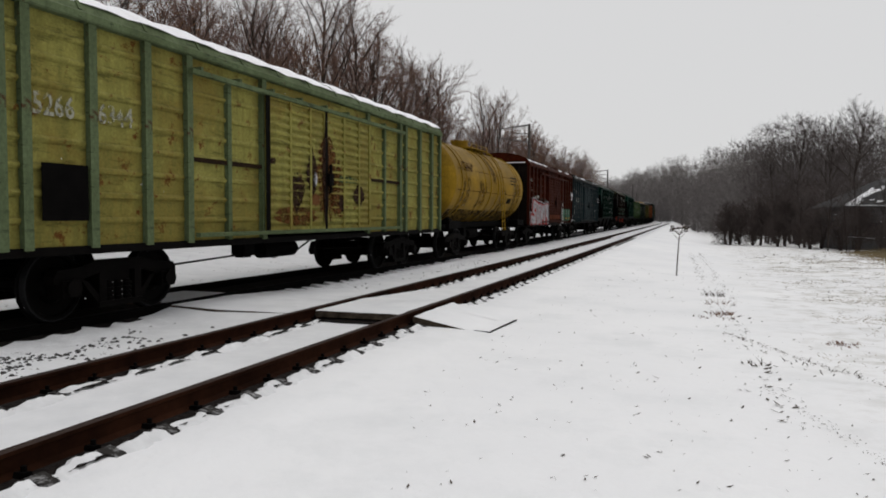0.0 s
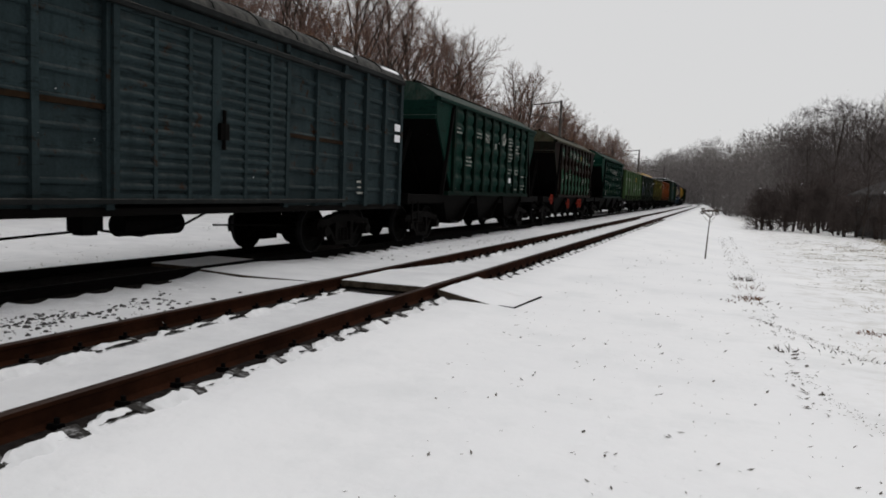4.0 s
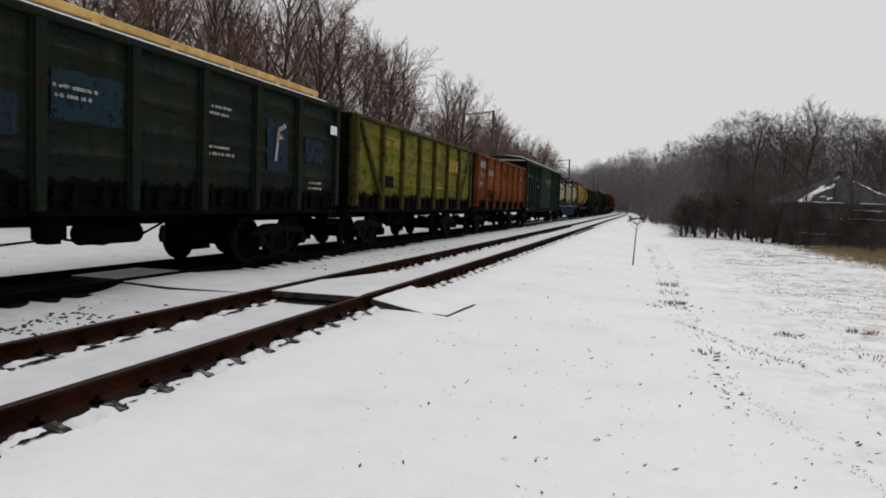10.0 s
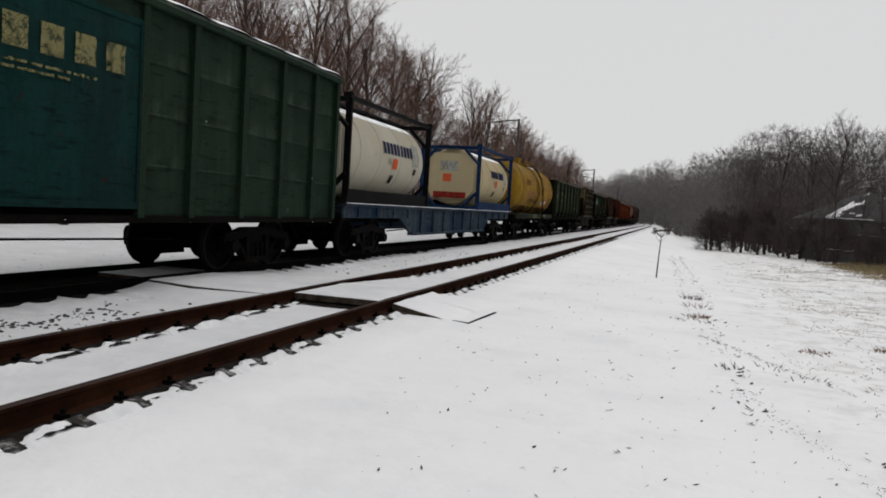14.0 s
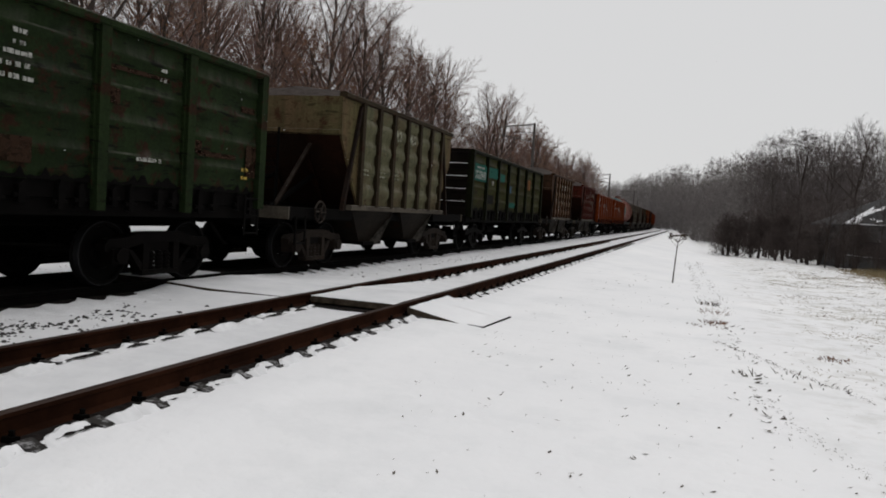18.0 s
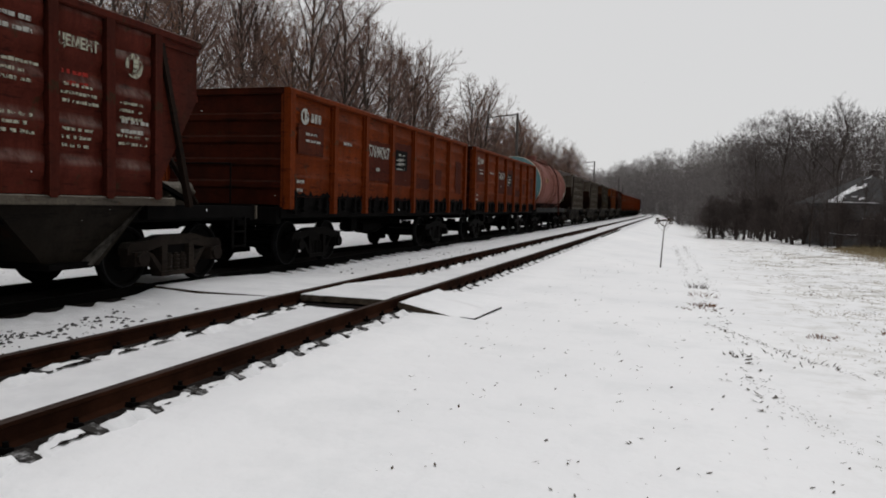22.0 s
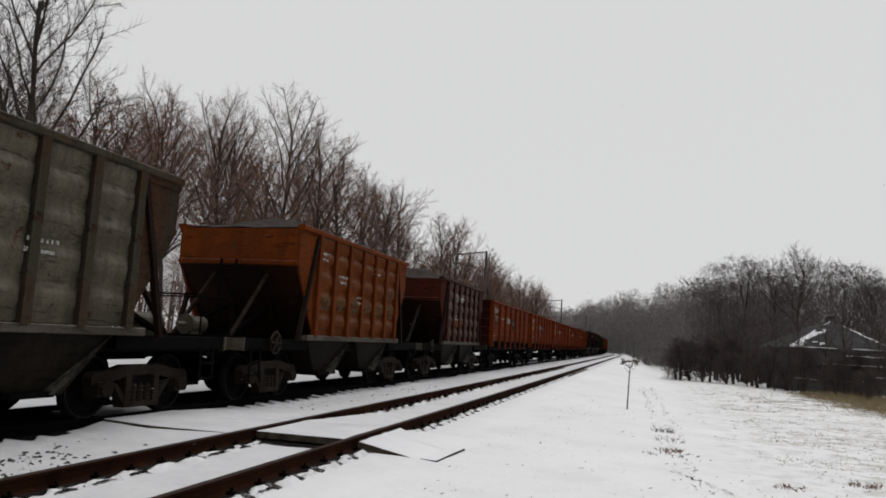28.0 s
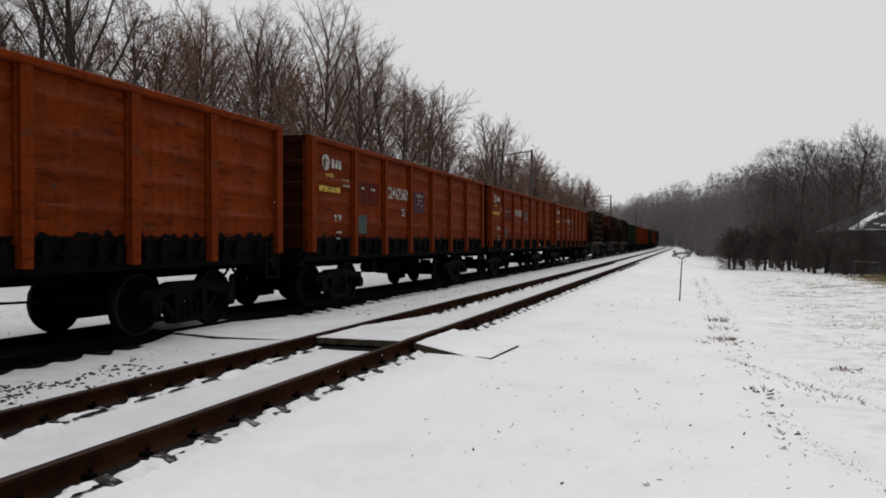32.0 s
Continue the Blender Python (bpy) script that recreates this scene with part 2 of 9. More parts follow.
def snow_material():
    m, n, l, b = nodes_of("thin_snow")
    tc = n.new("ShaderNodeTexCoord")
    v = tc.outputs["Object"]
    big = noise_node(n, l, v, 0.16, 7, 0.62)
    mid = noise_node(n, l, v, 1.6, 7, 0.62)
    fine = noise_node(n, l, v, 26.0, 6, 0.7)
    sep = n.new("ShaderNodeSeparateXYZ")
    l.new(v, sep.inputs[0])
    # the open field on the right carries dry grass that shows through the snow
    field = n.new("ShaderNodeMapRange")
    field.inputs["From Min"].default_value, field.inputs["From Max"].default_value = 0.9, 3.6
    l.new(sep.outputs["X"], field.inputs["Value"])
    mul = n.new("ShaderNodeMath")
    mul.operation = "MULTIPLY"
    grass = ramp(n, l, noise_node(n, l, coords(n, l, (0.9, 1.0, 1.0), False), 2.4, 9, 0.7).outputs[0], 0.48, 0.64)
    l.new(grass.outputs[0], mul.inputs[0])
    l.new(field.outputs[0], mul.inputs[1])
    mul2 = n.new("ShaderNodeMath")
    mul2.operation = "MULTIPLY"
    l.new(mul.outputs[0], mul2.inputs[0])
    l.new(ramp(n, l, big.outputs[0], 0.28, 0.46).outputs[0], mul2.inputs[1])
    base0 = mixed(n, l, ramp(n, l, big.outputs[0], 0.3, 0.7).outputs[0], (0.79, 0.795, 0.81), (0.88, 0.88, 0.885))
    blotch = noise_node(n, l, v, 0.7, 8, 0.68)
    base = mixed(n, l, ramp(n, l, blotch.outputs[0], 0.5, 0.74).outputs[0], base0.outputs[0], (0.74, 0.75, 0.76))
    c = mixed(n, l, mul2.outputs[0], base.outputs[0], (0.40, 0.385, 0.335))
    # thin track-bed snow, darkened in colour for the train's shade and vignetting
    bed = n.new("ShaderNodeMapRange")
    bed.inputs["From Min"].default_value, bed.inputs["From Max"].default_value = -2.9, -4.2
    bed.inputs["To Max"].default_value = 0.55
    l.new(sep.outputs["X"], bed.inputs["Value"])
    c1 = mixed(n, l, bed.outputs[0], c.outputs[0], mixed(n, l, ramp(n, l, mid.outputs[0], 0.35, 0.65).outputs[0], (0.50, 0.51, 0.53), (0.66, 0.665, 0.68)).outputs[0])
    speck = ramp(n, l, fine.outputs[0], 0.70, 0.78)
    c2 = mixed(n, l, speck.outputs[0], c1.outputs[0], (0.5, 0.49, 0.46))
    l.new(c2.outputs[0], b.inputs["Base Color"])
    b.inputs["Roughness"].default_value = 0.75
    b.inputs["Specular IOR Level"].default_value = 0.15
    soft = noise_node(n, l, v, 4.0, 5, 0.55)
    add = n.new("ShaderNodeMath")
    l.new(mid.outputs[0], add.inputs[0])
    l.new(soft.outputs[0], add.inputs[1])
    bump_into(n, l, b, add.outputs[0], 0.4, 0.05)
    return m


SNOW = snow_material()
# matched to the darkened snow of the track bed
SNOW_DULL = simple("darkened_thin_snow", (0.66, 0.665, 0.68), 0.75, 0.12, 4.0)
SNOW_CRUST = simple("crumbled_snow", (0.68, 0.685, 0.695), 0.75, 0.05, 0.4, bump=0.06)
SNOW_CAP = simple("snow_cap", (0.88, 0.88, 0.90), 0.75, 0.06, 3.0)


# ---- mesh tools ----
class Build:
    """Collects boxes, tubes and sheets into one mesh."""

    def __init__(self):
        self.v, self.f, self.m = [], [], []

    def add(self, verts, faces, mat=0):
        k = len(self.v)
        self.v += [tuple(p) for p in verts]
        self.f += [tuple(i + k for i in q) for q in faces]
        self.m += [mat] * len(faces)
        return self

    def box(self, x0, x1, y0, y1, z0, z1, mat=0):
        p = [(x, y, z) for x in (x0, x1) for y in (y0, y1) for z in (z0, z1)]
        return self.add(p, [(0, 1, 3, 2), (4, 6, 7, 5), (0, 4, 5, 1), (2, 3, 7, 6), (0, 2, 6, 4), (1, 5, 7, 3)], mat)

    def slab(self, x0, x1, y0, y1, z0, z1, c=0.012, mat=0):
        """A box whose long edges along y are bevelled."""
        q = [(x0 + c, z0), (x1 - c, z0), (x1, z0 + c), (x1, z1 - c), (x1 - c, z1), (x0 + c, z1), (x0, z1 - c), (x0, z0 + c)]
        return self.sweep(q, y0, y1, mat)

    def sweep(self, section, y0, y1, mat=0):
        """A closed section in x and z, drawn along y (anticlockwise seen from +y to -y)."""
        k = len(section)
        p = [(x, y0, z) for x, z in section] + [(x, y1, z) for x, z in section]
        f = [(i, (i + 1) % k, k + (i + 1) % k, k + i) for i in range(k)]
        return self.add(p, f + [tuple(range(k))[::-1], tuple(range(k, 2 * k))], mat)

    def prism(self, outline, x0, x1, mat=0):
        """A closed outline in y and z, drawn along x."""
        k = len(outline)
        p = [(x0, y, z) for y, z in outline] + [(x1, y, z) for y, z in outline]
        f = [(i, (i + 1) % k, k + (i + 1) % k, k + i) for i in range(k)]
        return self.add(p, f + [tuple(range(k))[::-1], tuple(range(k, 2 * k))], mat)

    def tube(self, a, b, r0, r1=None, sides=8, mat=0, caps=True):
        a, b = Vector(a), Vector(b)
        r1 = r0 if r1 is None else r1
        d = (b - a).normalized()
        u = d.orthogonal().normalized()
        w = d.cross(u)
        p = []
        for c, r in ((a, r0), (b, r1)):
            p += [c + (u * math.cos(2 * math.pi * i / sides) + w * math.sin(2 * math.pi * i / sides)) * r for i in range(sides)]
        f = [(i, (i + 1) % sides, sides + (i + 1) % sides, sides + i) for i in range(sides)]
        if caps:
            f += [tuple(range(sides))[::-1], tuple(range(sides, 2 * sides))]
        return self.add(p, f, mat)

    def pipe(self, pts, r, sides=6, mat=0):
        for a, b in zip(pts, pts[1:]):
            self.tube(a, b, r, r, sides, mat)
        return self

    def lathe_x(self, profile, centre, sides=20, mat=0):
        """A profile of (x, radius) turned about an axis along x."""
        cx, cy, cz = centre
        p = []
        for x, r in profile:
            p += [(cx + x, cy + r * math.cos(2 * math.pi * i / sides), cz + r * math.sin(2 * math.pi * i / sides)) for i in range(sides)]
        f = []
        for j in range(len(profile) - 1):
            for i in range(sides):
                a, b = j * sides + i, j * sides + (i + 1) % sides
                f.append((a, b, b + sides, a + sides))
        return self.add(p, f, mat)

    def lathe_y(self, profile, centre, sides=40, mat=0):
        """A profile of (y, radius) turned about an axis along y."""
        cx, cy, cz = centre
        p = []
        for y, r in profile:
            p += [(cx + r * math.cos(2 * math.pi * i / sides), cy + y, cz + r * math.sin(2 * math.pi * i / sides)) for i in range(sides)]
        f = []
        for j in range(len(profile) - 1):
            for i in range(sides):
                a, b = j * sides + i, j * sides + (i + 1) % sides
                f.append((a, a + sides, b + sides, b))
        return self.add(p, f, mat)

    def mesh(self, name, *mats, smooth=False):
        me = bpy.data.meshes.new(name)
        me.from_pydata(self.v, [], self.f)
        for x in mats:
            me.materials.append(x)
        if len(mats) > 1:
            me.polygons.foreach_set("material_index", self.m)
        if smooth:
            me.shade_smooth()
            me.set_sharp_from_angle(angle=radians(40))
        me.update()
        return me


def part(name, data, parent, label="", at=None):
    """Links a mesh as one object under a thing or a part."""
    ob = new(name, data)
    ob.parent = parent
    if at is not None:
        ob.matrix_basis = at
    return tagged(ob, label)


def thing(name, label, category, m=None, group="", data=None, kind=""):
    ob = new(name, data)
    if m is not None:
        ob.matrix_world = m
    return tagged(ob, label, category, group, kind)


MESHES = {}


def kept(key, make):
    """Shares one mesh between alike parts."""
    if key not in MESHES:
        MESHES[key] = make()
    return MESHES[key]


def lettering(parent, words, y, z, height, mat, x, bold=1.0):
    """Painted words on a wagon's side, in Blender's own font; they run along y and face +x."""
    def make():
        cu = bpy.data.curves.new("lettering", "FONT")
        cu.body = words
        cu.size = height * 1.38
        cu.offset = 0.006 * bold
        cu.extrude = 0.0025
        cu.resolution_u = 2
        ob = bpy.data.objects.new("lettering", cu)
        me = bpy.data.meshes.new_from_object(ob)
        bpy.data.objects.remove(ob)
        me.transform(Matrix(((0, 0, 1, 0), (0.84, 0, 0, 0), (0, 1, 0, 0), (0, 0, 0, 1))))
        me.materials.clear()
        me.materials.append(mat)
        return me
    me = kept(("text", words, height, mat.name), make)
    return part("lettering", me, parent, "painted lettering", pose(x, y, z))


def bars(parent, y, z, width, rows, row_h, mat, x, seed=1):
    """Small painted writing that cannot be read: plain bars."""
    rnd = random.Random(seed)
    b = Build()
    tall = row_h * 0.74
    for i in range(rows):
        p, zz = y + rnd.uniform(0, 0.06), z - i * row_h * 1.7
        end = y + width * rnd.uniform(0.7, 1.0)
        while p < end - 0.04:
            w = min(rnd.uniform(0.025, 0.09), end - p)
            b.box(x - 0.002, x + 0.003, p, p + w, zz, zz + tall * rnd.uniform(0.75, 1.0))
            p += w + rnd.choice((0.014, 0.014, 0.05))
    return tagged(part("small_writing", b.mesh("small_writing", mat), parent, "small painted writing, too small to read"), kind="stuff")


def skin_patch(parent, y0, y1, z0, z1, mat, label="", x=1.5, ribs=(1.72, 2.22, 2.72, 3.22, 3.6), depth=0.06, tall=0.17, name="repainted_patch"):
    """A repainted area that follows the pressed swages of a hopper side."""
    zs = sorted({round(z, 3) for z in [z0, z1] + [r + d * tall for r in ribs for d in (-1.0, -0.55, 0.0, 0.55, 1.0)] if z0 <= z <= z1})
    b = Build()
    p = []
    for z in zs:
        sw = max([0.0] + [(1 - (abs(z - r) / tall) ** 2) ** 0.6 for r in ribs if abs(z - r) < tall])
        for y in (y0, y0 + 0.12, y1 - 0.12, y1):
            p.append((x + depth * sw * (0.25 if y in (y0, y1) else 1.0) + 0.026, y, z))
    b.add(p, [(4 * j + i, 4 * j + i + 1, 4 * j + i + 5, 4 * j + i + 4) for j in range(len(zs) - 1) for i in range(3)])
    return part(name, b.mesh(name, mat, smooth=True), parent, label)


def barrel_patch(parent, name, y0, y1, a0, a1, mat, label="", r=1.5, zc=2.62, ragged=0.0, seed=1, off=0.012):
    """A painted, stained or shaded area on a barrel, between two angles above the horizontal; ragged edges for stains
    and shade.
    """
    rnd = random.Random(seed)
    n, m = max(3, int((y1 - y0) / 0.12)), 5
    p = []
    lo, hi = [rnd.uniform(-1, 1) for _ in range(n + 1)], [rnd.uniform(-1, 1) for _ in range(n + 1)]
    for i in range(n + 1):
        for j in range(m + 1):
            u = j / m
            a = radians(a0 + ragged * lo[i] + (a1 + ragged * hi[i] - a0 - ragged * lo[i]) * u)
            p.append(((r + off) * math.cos(a), y0 + (y1 - y0) * i / n, zc + (r + off) * math.sin(a)))
    b = Build()
    b.add(p, [(i * (m + 1) + j, (i + 1) * (m + 1) + j, (i + 1) * (m + 1) + j + 1, i * (m + 1) + j + 1) for i in range(n) for j in range(m)])
    return part(name, b.mesh(name, mat, smooth=True), parent, label)


def strokes(parent, name, lines, mat, x, width=0.045, label=""):
    """Sprayed lines: flat strokes through the points given, in y and z."""
    b = Build()
    for pts in lines:
        for (ya, za), (yb, zb) in zip(pts, pts[1:]):
            ln = max(1e-4, math.hypot(yb - ya, zb - za))
            ny, nz = -(zb - za) / ln * width / 2, (yb - ya) / ln * width / 2
            ey, ez = (yb - ya) / ln * width * 0.4, (zb - za) / ln * width * 0.4
            b.prism([(ya - ey - ny, za - ez - nz), (yb + ey - ny, zb + ez - nz), (yb + ey + ny, zb + ez + nz), (ya - ey + ny, za - ez + nz)], x - 0.002, x + 0.002)
    return tagged(part(name, b.mesh(name, mat), parent, label), kind="stuff")


def patch(parent, name, y0, y1, z0, z1, mat, x, label=""):
    """A flat painted area or plate; brushed-on paint gets an uneven edge."""
    b = Build()
    if name == "repainted_patch":
        rnd = random.Random(int(1000 * (y0 + z0)))
        j = min(0.022, 0.1 * (z1 - z0))
        ring = []
        for (ya, za), (yb, zb) in (((y0, z0), (y1, z0)), ((y1, z0), (y1, z1)), ((y1, z1), (y0, z1)), ((y0, z1), (y0, z0))):
            n = max(2, int(math.hypot(yb - ya, zb - za) / 0.12))
            ring += [(ya + (yb - ya) * k / n + rnd.uniform(-j, j), za + (zb - za) * k / n + rnd.uniform(-j, j)) for k in range(n)]
        b.prism(ring, x - 0.004, x + 0.004)
    else:
        b.box(x - 0.004, x + 0.004, y0, y1, z0, z1)
    return part(name, b.mesh(name, mat), parent, label)


# ---- running gear ----
# end walls: soot, with the shade between wagons painted in
END_SHADE_GRIME = simple("soot_and_shade_over_paint", (0.0065, 0.005, 0.004), 0.8, 0.5, 2.0)
WHEEL_R = 0.475
WHEELSETS = {"front": [], "rear": []}


def wheelset_mesh():
    b = Build()
    b.tube((-1.05, 0, 0), (1.05, 0, 0), 0.085, sides=10)
    for s in (-1, 1):
        prof = [(-0.10, 0.12), (-0.085, 0.20), (-0.02, 0.24), (-0.02, 0.40), (-0.06, 0.42), (-0.065, 0.50), (-0.035, 0.505), (-0.02, 0.478)]
        b.lathe_x([(s * x, r) for x, r in prof], (s * 0.80, 0, 0))
        b.lathe_x([(s * -0.02, 0.478), (s * 0.062, WHEEL_R - 0.004), (s * 0.066, 0.45)], (s * 0.80, 0, 0), mat=1)
        b.lathe_x([(s * x, r) for x, r in [(0.066, 0.45), (0.064, 0.41), (0.02, 0.39), (0.005, 0.24), (0.075, 0.2), (0.085, 0.12), (0.085, 0.0)]], (s * 0.80, 0, 0))
        for k in range(3):
            a = 2 * math.pi * k / 3
            b.tube((s * 0.87, 0.05 * math.cos(a), 0.05 * math.sin(a)), (s * 1.08, 0.05 * math.cos(a), 0.05 * math.sin(a)), 0.035, sides=6)
    return b.mesh("wheelset", WHEEL, TREAD, smooth=True)


def side_frame_mesh(mat=None):
    """A cast three-piece bogie frame with its two windows and spring nest."""
    b = Build()
    top = [(-1.16, 0.62), (-1.1, 0.70), (-0.75, 0.72), (-0.42, 0.80), (0.42, 0.80), (0.75, 0.72), (1.1, 0.70), (1.16, 0.62)]
    low = [(1.16, 0.52), (0.78, 0.54), (0.36, 0.64), (-0.36, 0.64), (-0.78, 0.54), (-1.16, 0.52)]
    b.prism(top + low, -0.09, 0.09)
    for s in (-1, 1):
        b.prism([(s * 0.72, 0.56), (s * 0.60, 0.52), (s * 0.30, 0.22), (s * 0.42, 0.20)][:: s], -0.08, 0.08)
        b.prism([(s * 0.40, 0.66), (s * 0.27, 0.66), (s * 0.27, 0.22), (s * 0.40, 0.22)][:: s], -0.09, 0.09)
        b.box(-0.13, 0.15, s * 0.925 - 0.15, s * 0.925 + 0.15, 0.34, 0.56)
        b.tube((0.15, s * 0.925, 0.46), (0.20, s * 0.925, 0.46), 0.12, sides=12)
    b.box(-0.10, 0.10, -0.42, 0.42, 0.14, 0.22)
    for k in (-0.17, 0.0, 0.17):
        for j in range(4):
            b.lathe_x([(0, 0.0)], (0, 0, 0), 3)
            b.tube((0.02, k, 0.23 + j * 0.065), (0.02, k, 0.27 + j * 0.065), 0.075, sides=10)
        b.tube((0.02, k, 0.22), (0.02, k, 0.5), 0.05, sides=8)
    return b.mesh("side_frame", mat or IRON)


def bolster_mesh():
    b = Build()
    b.prism([(-0.22, 0.48), (0.22, 0.48), (0.24, 0.70), (-0.24, 0.70)], -1.05, 1.05)
    b.tube((0, 0, 0.70), (0, 0, 0.80), 0.18, sides=16)
    for y in (-0.48, 0.48):
        b.tube((-0.95, y, 0.36), (0.95, y, 0.36), 0.05, sides=6)
        for s in (-1, 1):
            b.box(s * 0.80 - 0.05, s * 0.80 + 0.05, y - 0.07 if y > 0 else y - 0.09, y + 0.09 if y > 0 else y + 0.07, 0.24, 0.56)
    b.box(-0.04, 0.04, -0.5, 0.5, 0.52, 0.58)
    return b.mesh("bogie", IRON)


def bogie(wagon, y, dust=None):
    bg = part("bogie", kept("bolster", bolster_mesh), wagon, "cast steel two-axle bogie grey with ore dust" if dust else "cast steel two-axle bogie, black for grime and the shade below", pose(0, y, 0))
    for x in (-1.02, 1.02):
        part("side_frame", kept(("side_frame", dust.name if dust else ""), lambda: side_frame_mesh(dust)), bg, at=pose(x, 0, 0, 0, 0, 0 if x > 0 else 180))
    for k, yy in (("front", -0.925), ("rear", 0.925)):
        ws = part("wheelset", kept("wheelset", wheelset_mesh), bg, "steel wheels on an axle with worn bright rims", pose(0, yy, WHEEL_R))
        WHEELSETS[k].append(ws)
    return bg


def coupler_mesh():
    b = Build()
    b.box(-0.09, 0.09, 0.0, 0.62, 0.99, 1.13)
    b.prism([(0.55, 0.92), (0.80, 0.94), (0.84, 1.06), (0.80, 1.18), (0.55, 1.2)], -0.2, 0.16)
    b.box(0.10, 0.24, 0.62, 0.78, 0.95, 1.17)
    b.box(-0.3, 0.3, -0.06, 0.0, 0.9, 1.22)
    b.pipe([(0.33, 0.05, 0.95), (0.35, 0.30, 0.70), (0.30, 0.55, 0.52), (0.2, 0.8, 0.48)], 0.028)
    b.pipe([(-0.33, 0.0, 1.0), (-0.33, 0.22, 0.95), (-0.33, 0.25, 0.82)], 0.016)
    b.tube((-1.1, 0.12, 1.0), (0.1, 0.12, 1.0), 0.016, sides=6)
    return b.mesh("coupler", SOOT_SHADE)


def handwheel_mesh(mat):
    b = Build()
    n = 20
    p = [(0, 0.22 * math.cos(2 * math.pi * i / n), 0.22 * math.sin(2 * math.pi * i / n)) for i in range(n + 1)]
    b.pipe(p, 0.022, 6)
    for i in range(6):
        a = math.pi * i / 3
        b.tube((0, 0, 0), (0.02, 0.22 * math.cos(a), 0.22 * math.sin(a)), 0.016, sides=5)
    b.tube((-0.12, 0, 0), (0.03, 0, 0), 0.04, sides=8)
    return b.mesh("handwheel", mat)


def ladder_mesh(x, y0, y1, z0, z1, mat, step=0.3, r=0.017):
    b = Build()
    for y in (y0, y1):
        b.box(x - 0.012, x + 0.012, y - 0.025, y + 0.025, z0, z1)
    z = z0 + 0.04
    while z < z1 - 0.03:
        b.tube((x, y0, z), (x, y1, z), r, sides=6)
        z += step
    return b.mesh("ladder", mat)


def brake_gear_mesh(half):
    """Pipes, cylinder, levers and a reservoir hung under the floor."""
    b = Build()
    b.tube((0.25, -half, 0.86), (0.25, half, 0.86), 0.03, sides=6)
    b.tube((0.55, -0.9, 0.72), (0.55, 0.35, 0.72), 0.17, sides=14)
    b.tube((-0.4, 0.2, 0.68), (-0.4, 1.3, 0.68), 0.15, sides=14)
    b.box(0.4, 0.7, -1.65, -1.3, 0.66, 0.98)
    b.box(0.45, 0.65, -1.6, -1.35, 0.6, 0.66)
    b.pipe([(0.6, -1.25, 0.66), (0.7, -0.6, 0.56), (0.8, 0.2, 0.70), (0.82, 0.9, 0.95)], 0.02)
    b.pipe([(0.6, 1.2, 0.66), (0.6, half * 0.55, 0.58)], 0.018)
    b.pipe([(0.6, -1.7, 0.66), (0.6, -half * 0.55, 0.58)], 0.018)
    return b.mesh("brake_gear", SOOT_SHADE)


def underframe(w, half, base, sill_z=(1.02, 1.22), sill_x=1.3, mat=None, couple=None, dust=None):
    mat = mat or SOOT_SHADE
    b = Build()
    b.box(-0.16, 0.16, -half + 0.1, half - 0.1, 0.86, 1.26)
    for s in (-1, 1):
        b.slab(s * sill_x - 0.06, s * sill_x + 0.06, -half, half, *sill_z)
        b.box(-sill_x, sill_x, s * half - 0.09, s * half + 0.09, 0.92, 1.26)
    n = max(3, int(half))
    for i in range(n + 1):
        y = -half + 0.3 + (2 * half - 0.6) * i / n
        b.box(-sill_x + 0.06, sill_x - 0.06, y - 0.05, y + 0.05, 1.05, 1.24)
    part("underframe", b.mesh("underframe", mat), w, "riveted steel underframe")
    part("brake_gear", kept(("brake", round(half, 1)), lambda: brake_gear_mesh(half - 0.5)), w, "brake cylinder, reservoir and rods")
    for s in (-1, 1):
        bogie(w, s * base, dust)
        part("coupler", kept("coupler", coupler_mesh), w, "automatic knuckle coupler with air hose", pose(0, s * half, 0, 0, 0, 0 if s > 0 else 180))


def dent(rnd, amp):
    return rnd.uniform(-amp, amp)


def wall_panel_mesh(x, y0, y1, z0, z1, mat, seed, ribs=(), amp=0.016, lean=1, depth=0.05, tall=0.10):
    """One pressed side panel: a slightly dented sheet with horizontal swages at the heights given. lean: the side it faces."""
    rnd = random.Random(seed)
    ny = 6 if lean > 0 else 2
    zs = {round(z0, 3), round(z1, 3)}
    for r in ribs:
        for d in ((-1.0, -0.55, 0.0, 0.55, 1.0) if lean > 0 else (0.0,)):
            z = r + d * tall
            if z0 < z < z1:
                zs.add(round(z, 3))
    zs = sorted(zs)
    gaps = [(a + c) / 2 for a, c in zip(zs, zs[1:]) if c - a > 0.3]
    zs = sorted(zs + gaps)
    b = Build()
    p = []
    for j, z in enumerate(zs):
        swage = 0.0
        for r in ribs:
            q = abs(z - r) / tall
            if q < 1:
                swage = max(swage, (1 - q * q) ** 0.6)
        for i in range(ny + 1):
            u = i / ny
            edge = 0 if i in (0, ny) else 1
            bulge = 0.014 * math.sin(math.pi * u) * math.sin(math.pi * (z - z0) / (z1 - z0))
            p.append((x + lean * (depth * swage * edge + bulge + edge * dent(rnd, amp)), y0 + (y1 - y0) * (u if i in (0, ny) else 0.5 + (u - 0.5) * 1.22), z))
    f = []
    for j in range(len(zs) - 1):
        for i in range(ny):
            a = j * (ny + 1) + i
            q = (a, a + 1, a + ny + 2, a + ny + 1)
            f.append(q if lean > 0 else q[::-1])
    b.add(p, f)
    return b.mesh("side_panel", mat, smooth=True)


